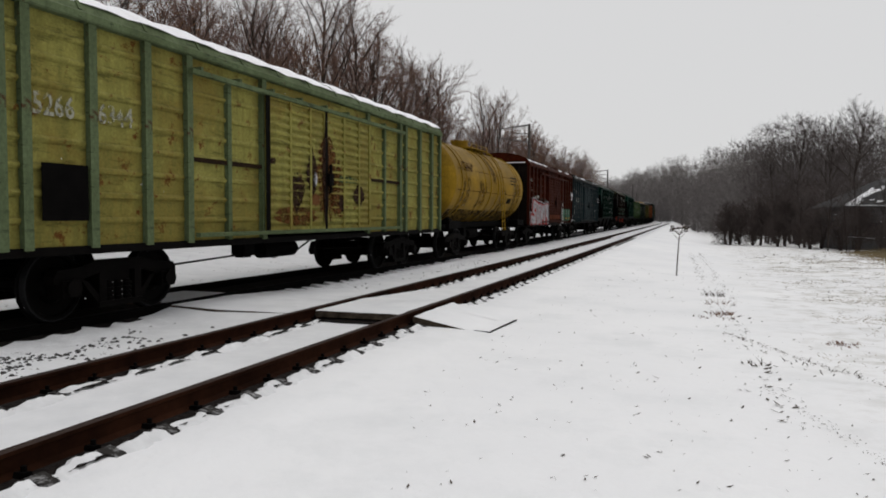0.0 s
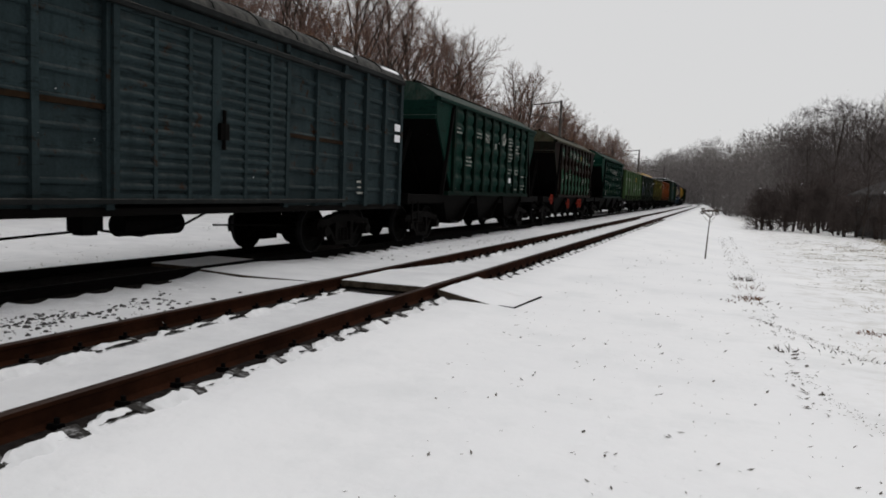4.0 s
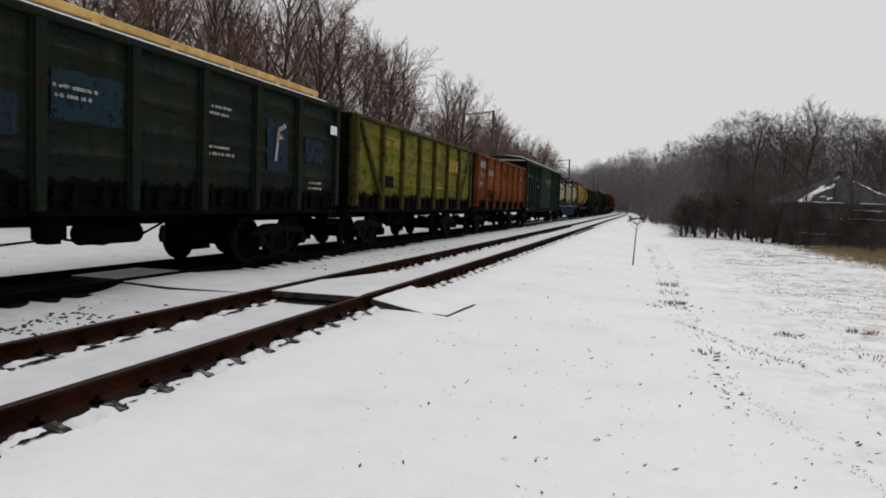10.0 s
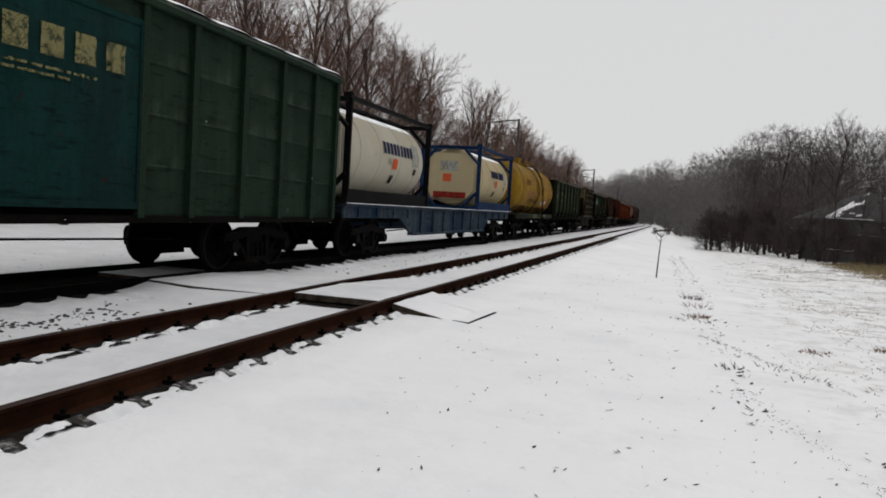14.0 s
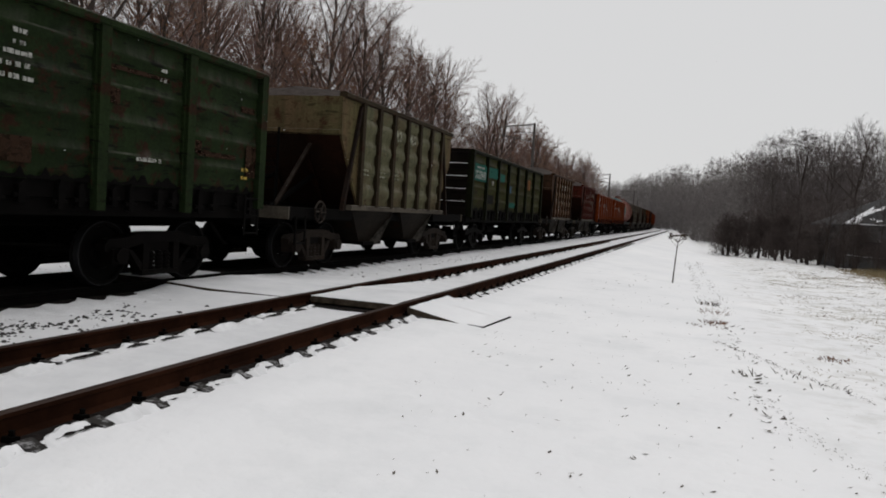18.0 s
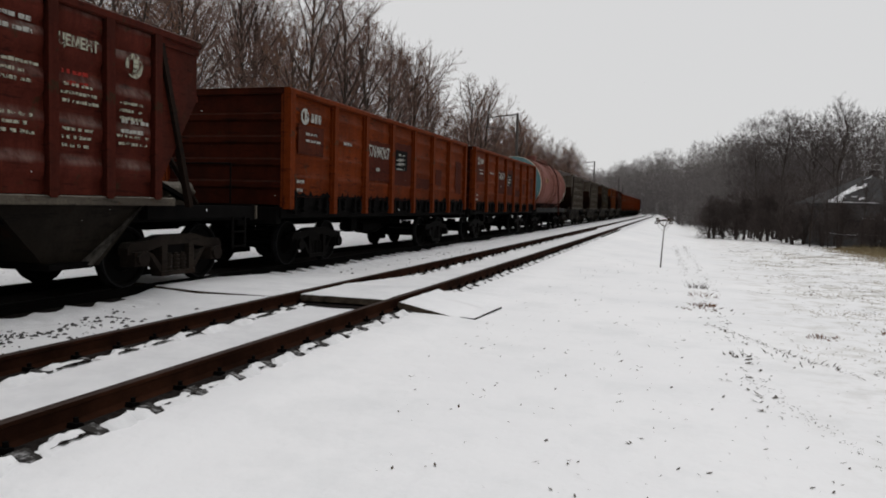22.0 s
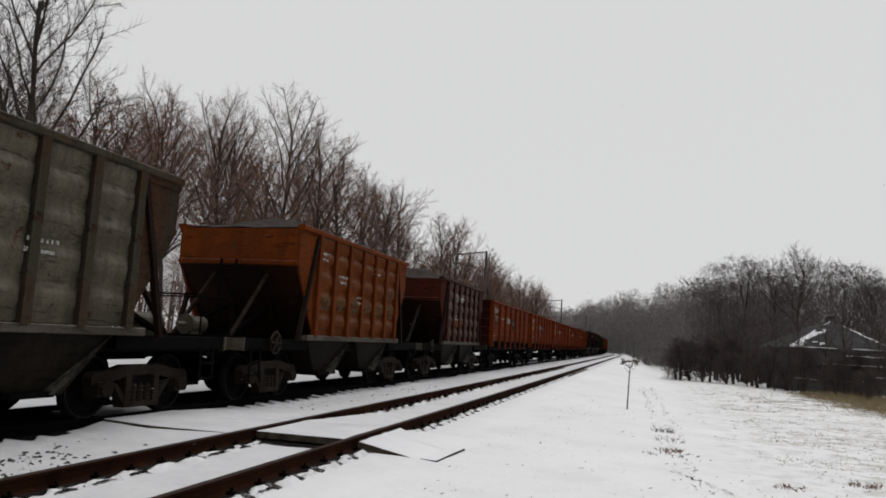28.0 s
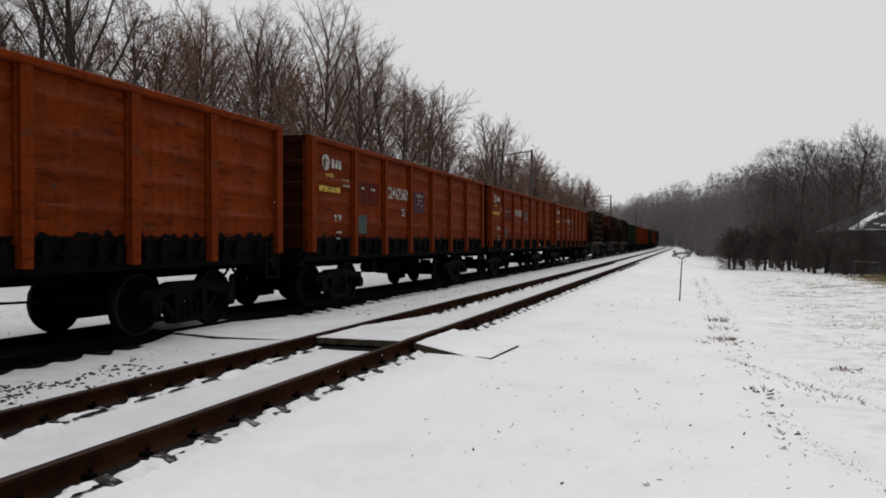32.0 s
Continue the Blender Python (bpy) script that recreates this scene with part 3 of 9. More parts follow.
# ---- open wagons ----
def gondola(label, body, ends=None, posts=None, diagonal=False, load=None, seed=1, rimed=False, far=False):
    """A four-axle open wagon, 13.92 m over the couplers, with seven pressed panels a side and bottom hatches."""
    w = thing("open_wagon", label, "freight wagon", group="wagons of the goods train")
    posts = posts or body
    half, x = 6.4, 1.44
    cuts = [-6.4, -4.35, -2.61, -0.87, 0.87, 2.61, 4.35, 6.4]
    z0, z1 = 1.47, 3.52
    for s in (1, -1):
        for i in range(7):
            part("side_panel", wall_panel_mesh(s * x, cuts[i] + 0.02, cuts[i + 1] - 0.02, z0, z1, body, seed * 17 + i, (1.85, 2.30, 2.75, 3.2), 0.007, lean=s, depth=0.026, tall=0.07), w)
        def back():
            b = Build()
            b.box(-0.012, 0.012, -half, half, z0, z1)
            return b.mesh("side_lining", SOOT_SHADE)
        part("side_lining", kept("gondola_lining", back), w, "inner face of the side wall, black with coal dust", pose(s * (x - 0.05), 0, 0))
        for y in cuts:
            end = abs(y) > 6
            def post():
                b = Build()
                if end:
                    b.prism([(-0.09, 1.22), (0.09, 1.22), (0.09, 3.56), (-0.09, 3.56)], -0.10, 0.115)
                else:
                    b.prism([(-0.075, 1.12), (0.075, 1.12), (0.085, 1.6), (0.085, 3.5), (-0.085, 3.5), (-0.085, 1.6)], 0.0, 0.115)
                    b.box(0.0, 0.06, -0.12, 0.12, 1.40, 3.5)
                return b.mesh("post", posts)
            part("corner_post" if end else "post", kept(("gpost", end, posts.name), post), w, at=pose(s * x, y - (0.09 if y > 6 else -0.09 if end else 0), 0, 0, 0, 0 if s > 0 else 180))
        def rim():
            b = Build()
            b.slab(-0.10, 0.10, -half, half, 3.50, 3.62, 0.025)
            return b.mesh("top_rail", posts)
        part("top_rail", kept(("grim", posts.name), rim), w, "bent top rail", pose(s * (x + 0.01), 0, 0))
        # hatch hinges and latches under the side
        def latch(d=0.0):
            b = Build()
            b.prism([(-0.05, 1.16 + d), (0.03, 1.14 + d), (0.055, 1.3), (0.03, 1.43 + d), (-0.02, 1.46 - d), (-0.05, 1.4)], 0.0, 0.08)
            b.tube((0.05, -0.1, 1.24 + d), (0.05, 0.1, 1.24 + d), 0.03, sides=6)
            return b.mesh("hatch_latch", SOOT_SHADE)
        def flap():
            b = Build()
            b.box(-0.06, 0.0, -half, half, 1.26, 1.475)
            return b.mesh("hatch_flap", SOOT_SHADE)
        part("hatch_flap", kept("gflap", flap), w, "sooty edge of the bottom hatches", pose(s * x, 0, 0, 0, 0, 0 if s > 0 else 180))
        if s > 0 and not far:
            for i in range(7):
                rg = random.Random(seed * 5 + i)
                b = Build()
                m = 22
                zt = [1.5 + rg.random() ** 2 * 0.13 for _ in range(m + 1)]
                ya, yb = cuts[i] + 0.1, cuts[i + 1] - 0.1
                for j in range(m):
                    u0, u1 = ya + (yb - ya) * j / m, ya + (yb - ya) * (j + 1) / m
                    b.add([(x + 0.035, u0, 1.475), (x + 0.035, u1, 1.475), (x + 0.033, u1, zt[j + 1]), (x + 0.033, u0, zt[j])], [(0, 1, 2, 3)])
                part("grime_edge", b.mesh("grime_edge", SOOT_SHADE), w, "ragged black grime along the foot of the panel")
                for k, q in enumerate((0.16, 0.34, 0.66, 0.84)):
                    kind = (i + k) % 3
                    part("hatch_latch", kept(("latch", kind), lambda: latch((-0.03, 0.0, 0.035)[kind])), w, at=pose(x, cuts[i] + (cuts[i + 1] - cuts[i]) * q, 0))
    for s in (-1, 1):
        def wall():
            b = Build()
            b.box(-1.36, 1.36, -0.05, 0.0, 1.3, 3.52)
            return b.mesh("end_wall", ends or END_SHADE_GRIME)
        def end_rib():
            b = Build()
            b.prism([(0, -0.09), (0.07, -0.05), (0.07, 0.05), (0, 0.09)], -1.36, 1.36)
            return b.mesh("end_rib", ends or END_SHADE_GRIME)
        def end_rail():
            b = Build()
            b.box(-1.4, 1.4, -0.08, 0.1, 3.5, 3.62)
            return b.mesh("end_rail", ends or END_SHADE_GRIME)
        if not far:
            for z in (1.7, 2.15, 2.6, 3.05):
                part("end_rib", kept(("gendrib", (ends or END_SHADE_GRIME).name), end_rib), w, at=pose(0, s * (half - 0.08), z, 0, 0, 0 if s > 0 else 180))
        part("end_rail", kept(("gendrail", (ends or END_SHADE_GRIME).name), end_rail), w, at=pose(0, s * (half - 0.08), 0, 0, 0, 0 if s > 0 else 180))
        part("end_wall", kept(("gend", (ends or END_SHADE_GRIME).name), wall), w, "ribbed end wall, darkened for soot and the shade between wagons", pose(0, s * (half - 0.08), 0, 0, 0, 0 if s > 0 else 180))
        def dust():
            b = Build()
            for z in (1.7, 2.15, 2.6, 3.05):
                b.box(-1.3, 1.3, 0.01, 0.068, z + 0.052, z + 0.068)
            return b.mesh("snow_line", SNOW_CAP)
        if rimed:
            part("snow_line", kept("gsnow", dust), w, "thin snow lying on the end ribs", pose(0, s * (half - 0.08), 0, 0, 0, 0 if s > 0 else 180))
    def floor():
        b = Build()
        b.box(-1.36, 1.36, -half + 0.1, half - 0.1, 1.32, 1.38)
        return b.mesh("floor_plate", SOOT_SHADE)
    part("floor_plate", kept("gfloor", floor), w)
    if load is not None:
        heap_part(w, 6.2, 1.34, 3.2, 3.75, load, seed)
    underframe(w, 6.45, 4.33, (1.04, 1.26), 1.34)
    part("ladder", kept(("gladder", posts.name), lambda: ladder_mesh(1.54, 5.85, 6.25, 0.75, 1.45, SOOT_SHADE)), w)
    if diagonal:
        for s in (-1, 1):
            b = Build()
            b.prism([(s * 6.2, 3.45), (s * 6.05, 3.45), (s * 4.45, 1.5), (s * 4.6, 1.5)][:: -s], x + 0.05, x + 0.13)
            part("brace", b.mesh("brace", posts), w, "rusty diagonal brace")
    return w


def heap_part(w, half, wide, z0, z1, mat, seed, name="load"):
    rnd = random.Random(seed)
    b = Build()
    ny, nx = 26, 8
    p = []
    for i in range(ny + 1):
        y = -half + 2 * half * i / ny
        lump = 0.75 + 0.25 * math.sin(i * 0.9 + seed)
        for j in range(nx + 1):
            x = -wide + 2 * wide * j / nx
            e = (1 - (x / wide) ** 2) * min(1, (half - abs(y)) / 0.9)
            p.append((x, y, z0 + (z1 - z0) * max(0, e) * lump + rnd.uniform(-0.03, 0.03)))
    f = [(i * (nx + 1) + j, i * (nx + 1) + j + 1, (i + 1) * (nx + 1) + j + 1, (i + 1) * (nx + 1) + j) for i in range(ny) for j in range(nx)]
    b.add(p, f)
    return part(name, b.mesh(name, mat, smooth=True), w, "heaped bulk load showing over the rim")


# end sheets and struts: shade below the end band is put into these browns
SHADED_END = paint("shaded_rust_brown_paint", (0.044, 0.018, 0.01), (0.024, 0.012, 0.008), 0.5, dusty=0.1)
DARK_STRUT = paint("dark_brown_strut", (0.034, 0.02, 0.014), (0.022, 0.013, 0.009), 0.4, dusty=0.06)
DUSTY_CHUTE = paint("dusty_grey_brown_funnel", (0.036, 0.029, 0.022), (0.022, 0.017, 0.013), 0.4, dusty=0.35)
DUSTY_BOGIE = paint("ore_dusted_cast_steel", (0.062, 0.048, 0.038), (0.03, 0.022, 0.018), 0.4, dusty=0.2)
DUSTY_SILL = paint("dusty_grey_hopper_sill", (0.22, 0.19, 0.15), (0.12, 0.10, 0.08), 0.4, dusty=0.5)


# ---- hopper wagons ----
def hopper(label, body, posts, cement=True, roof=None, load=None, seed=1, lit_panel=None, wheels=None):
    """A hopper wagon with pressed sides, raked ends, chutes below and an open platform at each end.
    cement: the short one, 12.02 m; else the long grain hopper, 14.72 m."""
    w = thing("hopper_wagon", label, "freight wagon", group="wagons of the goods train")
    half = 5.55 if cement else 6.9
    side = 2.8 if cement else 4.15
    top = 3.78 if cement else 5.45
    n = 6 if cement else 9
    x, z0, z1, band = 1.50, 1.40, 3.74, 2.92
    if not cement:
        z1, band = 3.84, 3.34
    lit_panel = lit_panel or body
    for s in (1, -1):
        for i in range(n):
            a, c = -side + 2 * side * i / n, -side + 2 * side * (i + 1) / n
            part("side_panel", wall_panel_mesh(s * x, a + 0.03, c - 0.03, z0, z1, lit_panel, seed * 31 + i, (1.72, 2.22, 2.72, 3.22, 3.6), 0.010, lean=s, depth=0.06, tall=0.17), w)
        for i in range(n + 1):
            def rib():
                b = Build()
                b.prism([(-0.05, 1.36), (0.05, 1.36), (0.055, 3.0), (0.05, z1), (-0.05, z1), (-0.055, 3.0)], 0.0, 0.11)
                b.box(0.09, 0.115, -0.075, 0.075, 1.38, z1)
                return b.mesh("rib", posts)
            part("rib", kept(("hrib", posts.name, z1), rib), w, at=pose(s * x, -side + 2 * side * i / n, 0, 0, 0, 0 if s > 0 else 180))
        for e in (-1, 1):
            def corner():
                b = Build()
                q = [(side, z0), (top, band), (top, z1), (side, z1)]
                b.prism(q, -0.02, 0.03)
                b.box(0.03, 0.07, side + 0.05, top, z1 - 0.12, z1 - 0.02)
                return b.mesh("corner_plate", body)
            part("corner_plate", kept(("hcorner", cement, body.name), corner), w, "triangular plate beside the raked end", pose(s * x, 0, 0, 0, 0, 0 if e * s > 0 else 180) if e > 0 else pose(s * x, 0, 0, 0, 0, 180 if s > 0 else 0))
        def sill():
            b = Build()
            b.slab(-0.06, 0.09, -side - 0.4, side + 0.4, 1.27, 1.39)
            return b.mesh("side_sill", DUSTY_SILL if cement else posts)
        part("side_sill", kept(("hsill", cement, posts.name), sill), w, "dusty side sill", pose(s * x, 0, 0, 0, 0, 0 if s > 0 else 180))
        def rim():
            b = Build()
            b.slab(-0.07, 0.12, -top, top, z1 - 0.02, z1 + 0.1, 0.02)
            return b.mesh("top_rail", posts)
        part("top_rail", kept(("hrim", cement, posts.name), rim), w, at=pose(s * x, 0, 0, 0, 0, 0 if s > 0 else 180))
        # raked struts from the platform to the top corners
        for e in (-1, 1):
            for inner in (False, True):
                def strut():
                    b = Build()
                    if inner:
                        b.tube((-0.75, e * (half - 0.6), 1.28), (-0.75, e * (top - 0.4), band), 0.055, sides=5)
                    else:
                        b.tube((0.12, e * (side + 0.8), 1.26), (0.13, e * (side + 0.1), z1 - 0.1), 0.065, sides=4)
                    return b.mesh("strut", DARK_STRUT if cement else SOOT_SHADE)
                part("strut", kept(("hstrut", cement, posts.name, e, inner), strut), w, "steel strut of the end platform", pose(s * (x - 0.08), 0, 0, 0, 0, 0 if s > 0 else 180))
    for e in (-1, 1):
        def raked():
            b = Build()
            b.add([(-x, top, band), (x, top, band), (x, side - 0.3, 1.3), (-x, side - 0.3, 1.3)], [(0, 1, 2, 3)])
            b.add([(-x, top - 0.05, band), (x, top - 0.05, band), (x, side - 0.35, 1.3), (-x, side - 0.35, 1.3)], [(3, 2, 1, 0)])
            return b.mesh("end_sheet", SHADED_END if cement else SOOT_SHADE)
        part("end_sheet", kept(("hend", cement, body.name), raked), w, "raked end sheet, rust brown with its shade painted in" if cement else "raked end sheet painted black for its shade", pose(0, 0, 0, 0, 0, 0 if e > 0 else 180))
        def upper():
            b = Build()
            b.prism([(top - 0.04, band - 0.03), (top + 0.07, band), (top + 0.07, band + 0.08), (top + 0.01, band + 0.1), (top, z1), (top - 0.04, z1)], -x, x)
            return b.mesh("end_band", body)
        part("end_band", kept(("hband", cement, body.name), upper), w, "straight upper band of the end", pose(0, 0, 0, 0, 0, 0 if e > 0 else 180))
        def stiff():
            b = Build()
            b.add([(-0.05, top + 0.02, band), (0.05, top + 0.02, band), (0.05, side - 0.2, 1.3), (-0.05, side - 0.2, 1.3), (-0.05, top - 0.03, band), (0.05, top - 0.03, band), (0.05, side - 0.28, 1.3), (-0.05, side - 0.28, 1.3)],
                  [(0, 1, 2, 3), (7, 6, 5, 4), (0, 4, 5, 1), (1, 5, 6, 2), (3, 2, 6, 7), (0, 3, 7, 4)])
            return b.mesh("stiffener", SHADED_END if cement else SOOT_SHADE)
        for k in (-0.5, 0.5):
            part("stiffener", kept(("hstiff", cement, body.name), stiff), w, at=pose(k, 0, 0) if e > 0 else pose(k, 0, 0, 0, 0, 180))
        if cement:
            def a_frame():
                b = Build()
                b.tube((0.62, half - 0.55, 1.26), (0.5, side + 0.25, 2.05), 0.055, sides=4)
                b.tube((-0.62, half - 0.55, 1.26), (-0.5, side + 0.25, 2.05), 0.055, sides=4)
                return b.mesh("end_brace", SOOT_SHADE)
            part("end_brace", kept("hbrace", a_frame), w, "raking steel struts before the end", pose(0, 0, 0, 0, 0, 0 if e > 0 else 180))
            def cylinder():
                b = Build()
                b.lathe_y([(-0.42, 0.0), (-0.42, 0.13), (-0.36, 0.17), (0.12, 0.17), (0.18, 0.21), (0.24, 0.21), (0.26, 0.05), (0.5, 0.04), (0.5, 0.0)], (0.35, half - 0.75, 1.5), 16)
                b.box(0.25, 0.45, half - 1.0, half - 0.6, 1.26, 1.36)
                return b.mesh("brake_cylinder", DUSTY_SILL)
            part("brake_cylinder", kept("hcyl", cylinder), w, "dusty brake cylinder on the end platform", pose(0, 0, 0, 0, 0, 0 if e > 0 else 180))
            if e < 0:
                part("handwheel", kept("hwheel_dusty", lambda: handwheel_mesh(DUSTY_BOGIE)), w, "dusty brake handwheel", pose(1.5, -half + 1.05, 1.2))
            def beam():
                b = Build()
                b.slab(-1.45, 1.45, half + 0.1, half + 0.14, 1.04, 1.28, 0.01)
                return b.mesh("end_beam", DUSTY_SILL)
            part("end_beam", kept("hbeam", beam), w, "dusty end beam", pose(0, 0, 0, 0, 0, 0 if e > 0 else 180))
        def plat():
            b = Build()
            b.box(-1.35, 1.35, side - 0.4, half, 1.20, 1.26)
            b.slab(1.24, 1.42, side, half + 0.05, 1.06, 1.28)
            b.slab(-1.42, -1.24, side, half + 0.05, 1.06, 1.28)
            b.box(-1.42, 1.42, half - 0.05, half + 0.1, 1.02, 1.30)
            if cement:
                b.pipe([(1.0, half - 0.05, 1.28), (1.0, half - 0.05, 2.05), (-1.0, half - 0.05, 2.05), (-1.0, half - 0.05, 1.28)], 0.016)
            return b.mesh("platform", SOOT_SHADE)
        part("platform", kept(("hplat", cement), plat), w, "end platform", pose(0, 0, 0, 0, 0, 0 if e > 0 else 180))
        part("ladder", kept(("hladder", cement), lambda: ladder_mesh(0.9, 0, 0.36, 1.28, band if cement else z1, SOOT_SHADE, 0.3, 0.012)), w, "end ladder", pose(0.2 if e < 0 else -0.2, e * (top + 0.06), 0, 0, 0, -90 if e < 0 else 90))
        part("step", kept("hstep", lambda: ladder_mesh(1.42, 0.0, 0.38, 0.52, 1.1, SOOT_SHADE, 0.26)), w, "side step", pose(0, e * (half - 0.4) - 0.19, 0))
    chutes = (-1.5, 1.5) if cement else (-3.1, 0.0, 3.1)
    span = 1.35 if cement else 1.45
    for c in chutes:
        def chute():
            b = Build()
            a = [(-1.4, -span, 1.36), (1.4, -span, 1.36), (1.4, span, 1.36), (-1.4, span, 1.36)]
            d = [(-1.15, -0.3, 0.48), (1.15, -0.3, 0.48), (1.15, 0.3, 0.48), (-1.15, 0.3, 0.48)]
            b.add(a + d, [(0, 1, 5, 4), (1, 2, 6, 5), (2, 3, 7, 6), (3, 0, 4, 7), (4, 5, 6, 7)])
            return b.mesh("chute", DUSTY_CHUTE if cement else SOOT_SHADE)
        def chute_rib():
            b = Build()
            b.prism([(span - 0.06, 1.3), (span, 1.38), (0.36, 0.46), (0.26, 0.46)], 1.16, 1.40)
            return b.mesh("chute_rib", DUSTY_CHUTE if cement else SOOT_SHADE)
        def chute_gate():
            b = Build()
            b.box(-1.3, 1.3, -0.36, 0.36, 0.42, 0.5)
            return b.mesh("chute_gate", SOOT_SHADE)
        ch = part("chute", kept(("chute", cement, posts.name), chute), w, "discharge funnel", pose(0, c, 0))
        for s in (-1, 1):
            part("chute_rib", kept(("chrib", cement, posts.name), chute_rib), ch, at=pose(0, 0, 0, 0, 0, 0 if s > 0 else 180))
        part("chute_gate", kept(("chgate", cement), chute_gate), ch)
    if wheels is not None:
        for yy in (-1.94, 0.83, 1.49):
            part("handwheel", kept(("hw", wheels.name), lambda: handwheel_mesh(wheels)), w, "red valve handwheel", pose(1.56, yy, 0.95))
        part("handwheel", kept(("hw", wheels.name), lambda: handwheel_mesh(wheels)), w, "red brake handwheel", pose(1.56, -half + 1.0, 1.17))
    if roof is not None:
        b = Build()
        sec = [(-x - 0.06, z1), (x + 0.06, z1), (x + 0.06, z1 + 0.1), (0.95, z1 + 0.46), (0.55, z1 + 0.55), (-0.55, z1 + 0.55), (-0.95, z1 + 0.46), (-x - 0.06, z1 + 0.1)]
        k = len(sec)
        ring = []
        for yy, zs in ((-top, 1.0), (-top + 0.22, 1.0), (top - 0.22, 1.0), (top, 1.0)):
            back = 0.0 if abs(yy) < top else 0.18
            ring += [(px, yy - math.copysign(back * (pz - z1) / 0.55, yy), pz) for px, pz in sec]
        f = [(j * k + i, j * k + (i + 1) % k, (j + 1) * k + (i + 1) % k, (j + 1) * k + i) for j in range(3) for i in range(k)]
        b.add(ring, f + [tuple(range(k))[::-1], tuple(range(3 * k, 4 * k))])
        part("roof", b.mesh("roof", roof), w, "shallow pitched roof")
        for s in (-1, 1):
            b = Build()
            b.slab(s * (x + 0.08) - 0.05, s * (x + 0.08) + 0.05, -top, top, z1 + 0.0, z1 + 0.09, 0.015)
            part("eave_rail", b.mesh("eave_rail", roof), w)
            b = Build()
            b.box(s * 0.6 - 0.04, s * 0.6 + 0.04, -top + 0.5, top - 0.5, z1 + 0.5, z1 + 0.62)
            part("hatch_coaming", b.mesh("hatch_coaming", SOOT_SHADE), w)
        for j in range(4):
            b = Build()
            y = -top + 1.6 + j * (2 * top - 3.2) / 3
            b.tube((0, y, z1 + 0.53), (0, y, z1 + 0.65), 0.32, sides=14)
            part("loading_hatch", b.mesh("loading_hatch", roof), w, "round loading hatch")
    if load is not None:
        heap_part(w, top - 0.05, x - 0.05, z1 + 0.02, z1 + 0.52, load, seed)
    underframe(w, half, 3.9 if cement else 5.25, (1.02, 1.2), 1.2, dust=DUSTY_BOGIE if cement else None)
    return w


DARK_RUST = paint("dark_rusty_rail_paint", (0.05, 0.028, 0.014), wear=0.8, dusty=0.05)


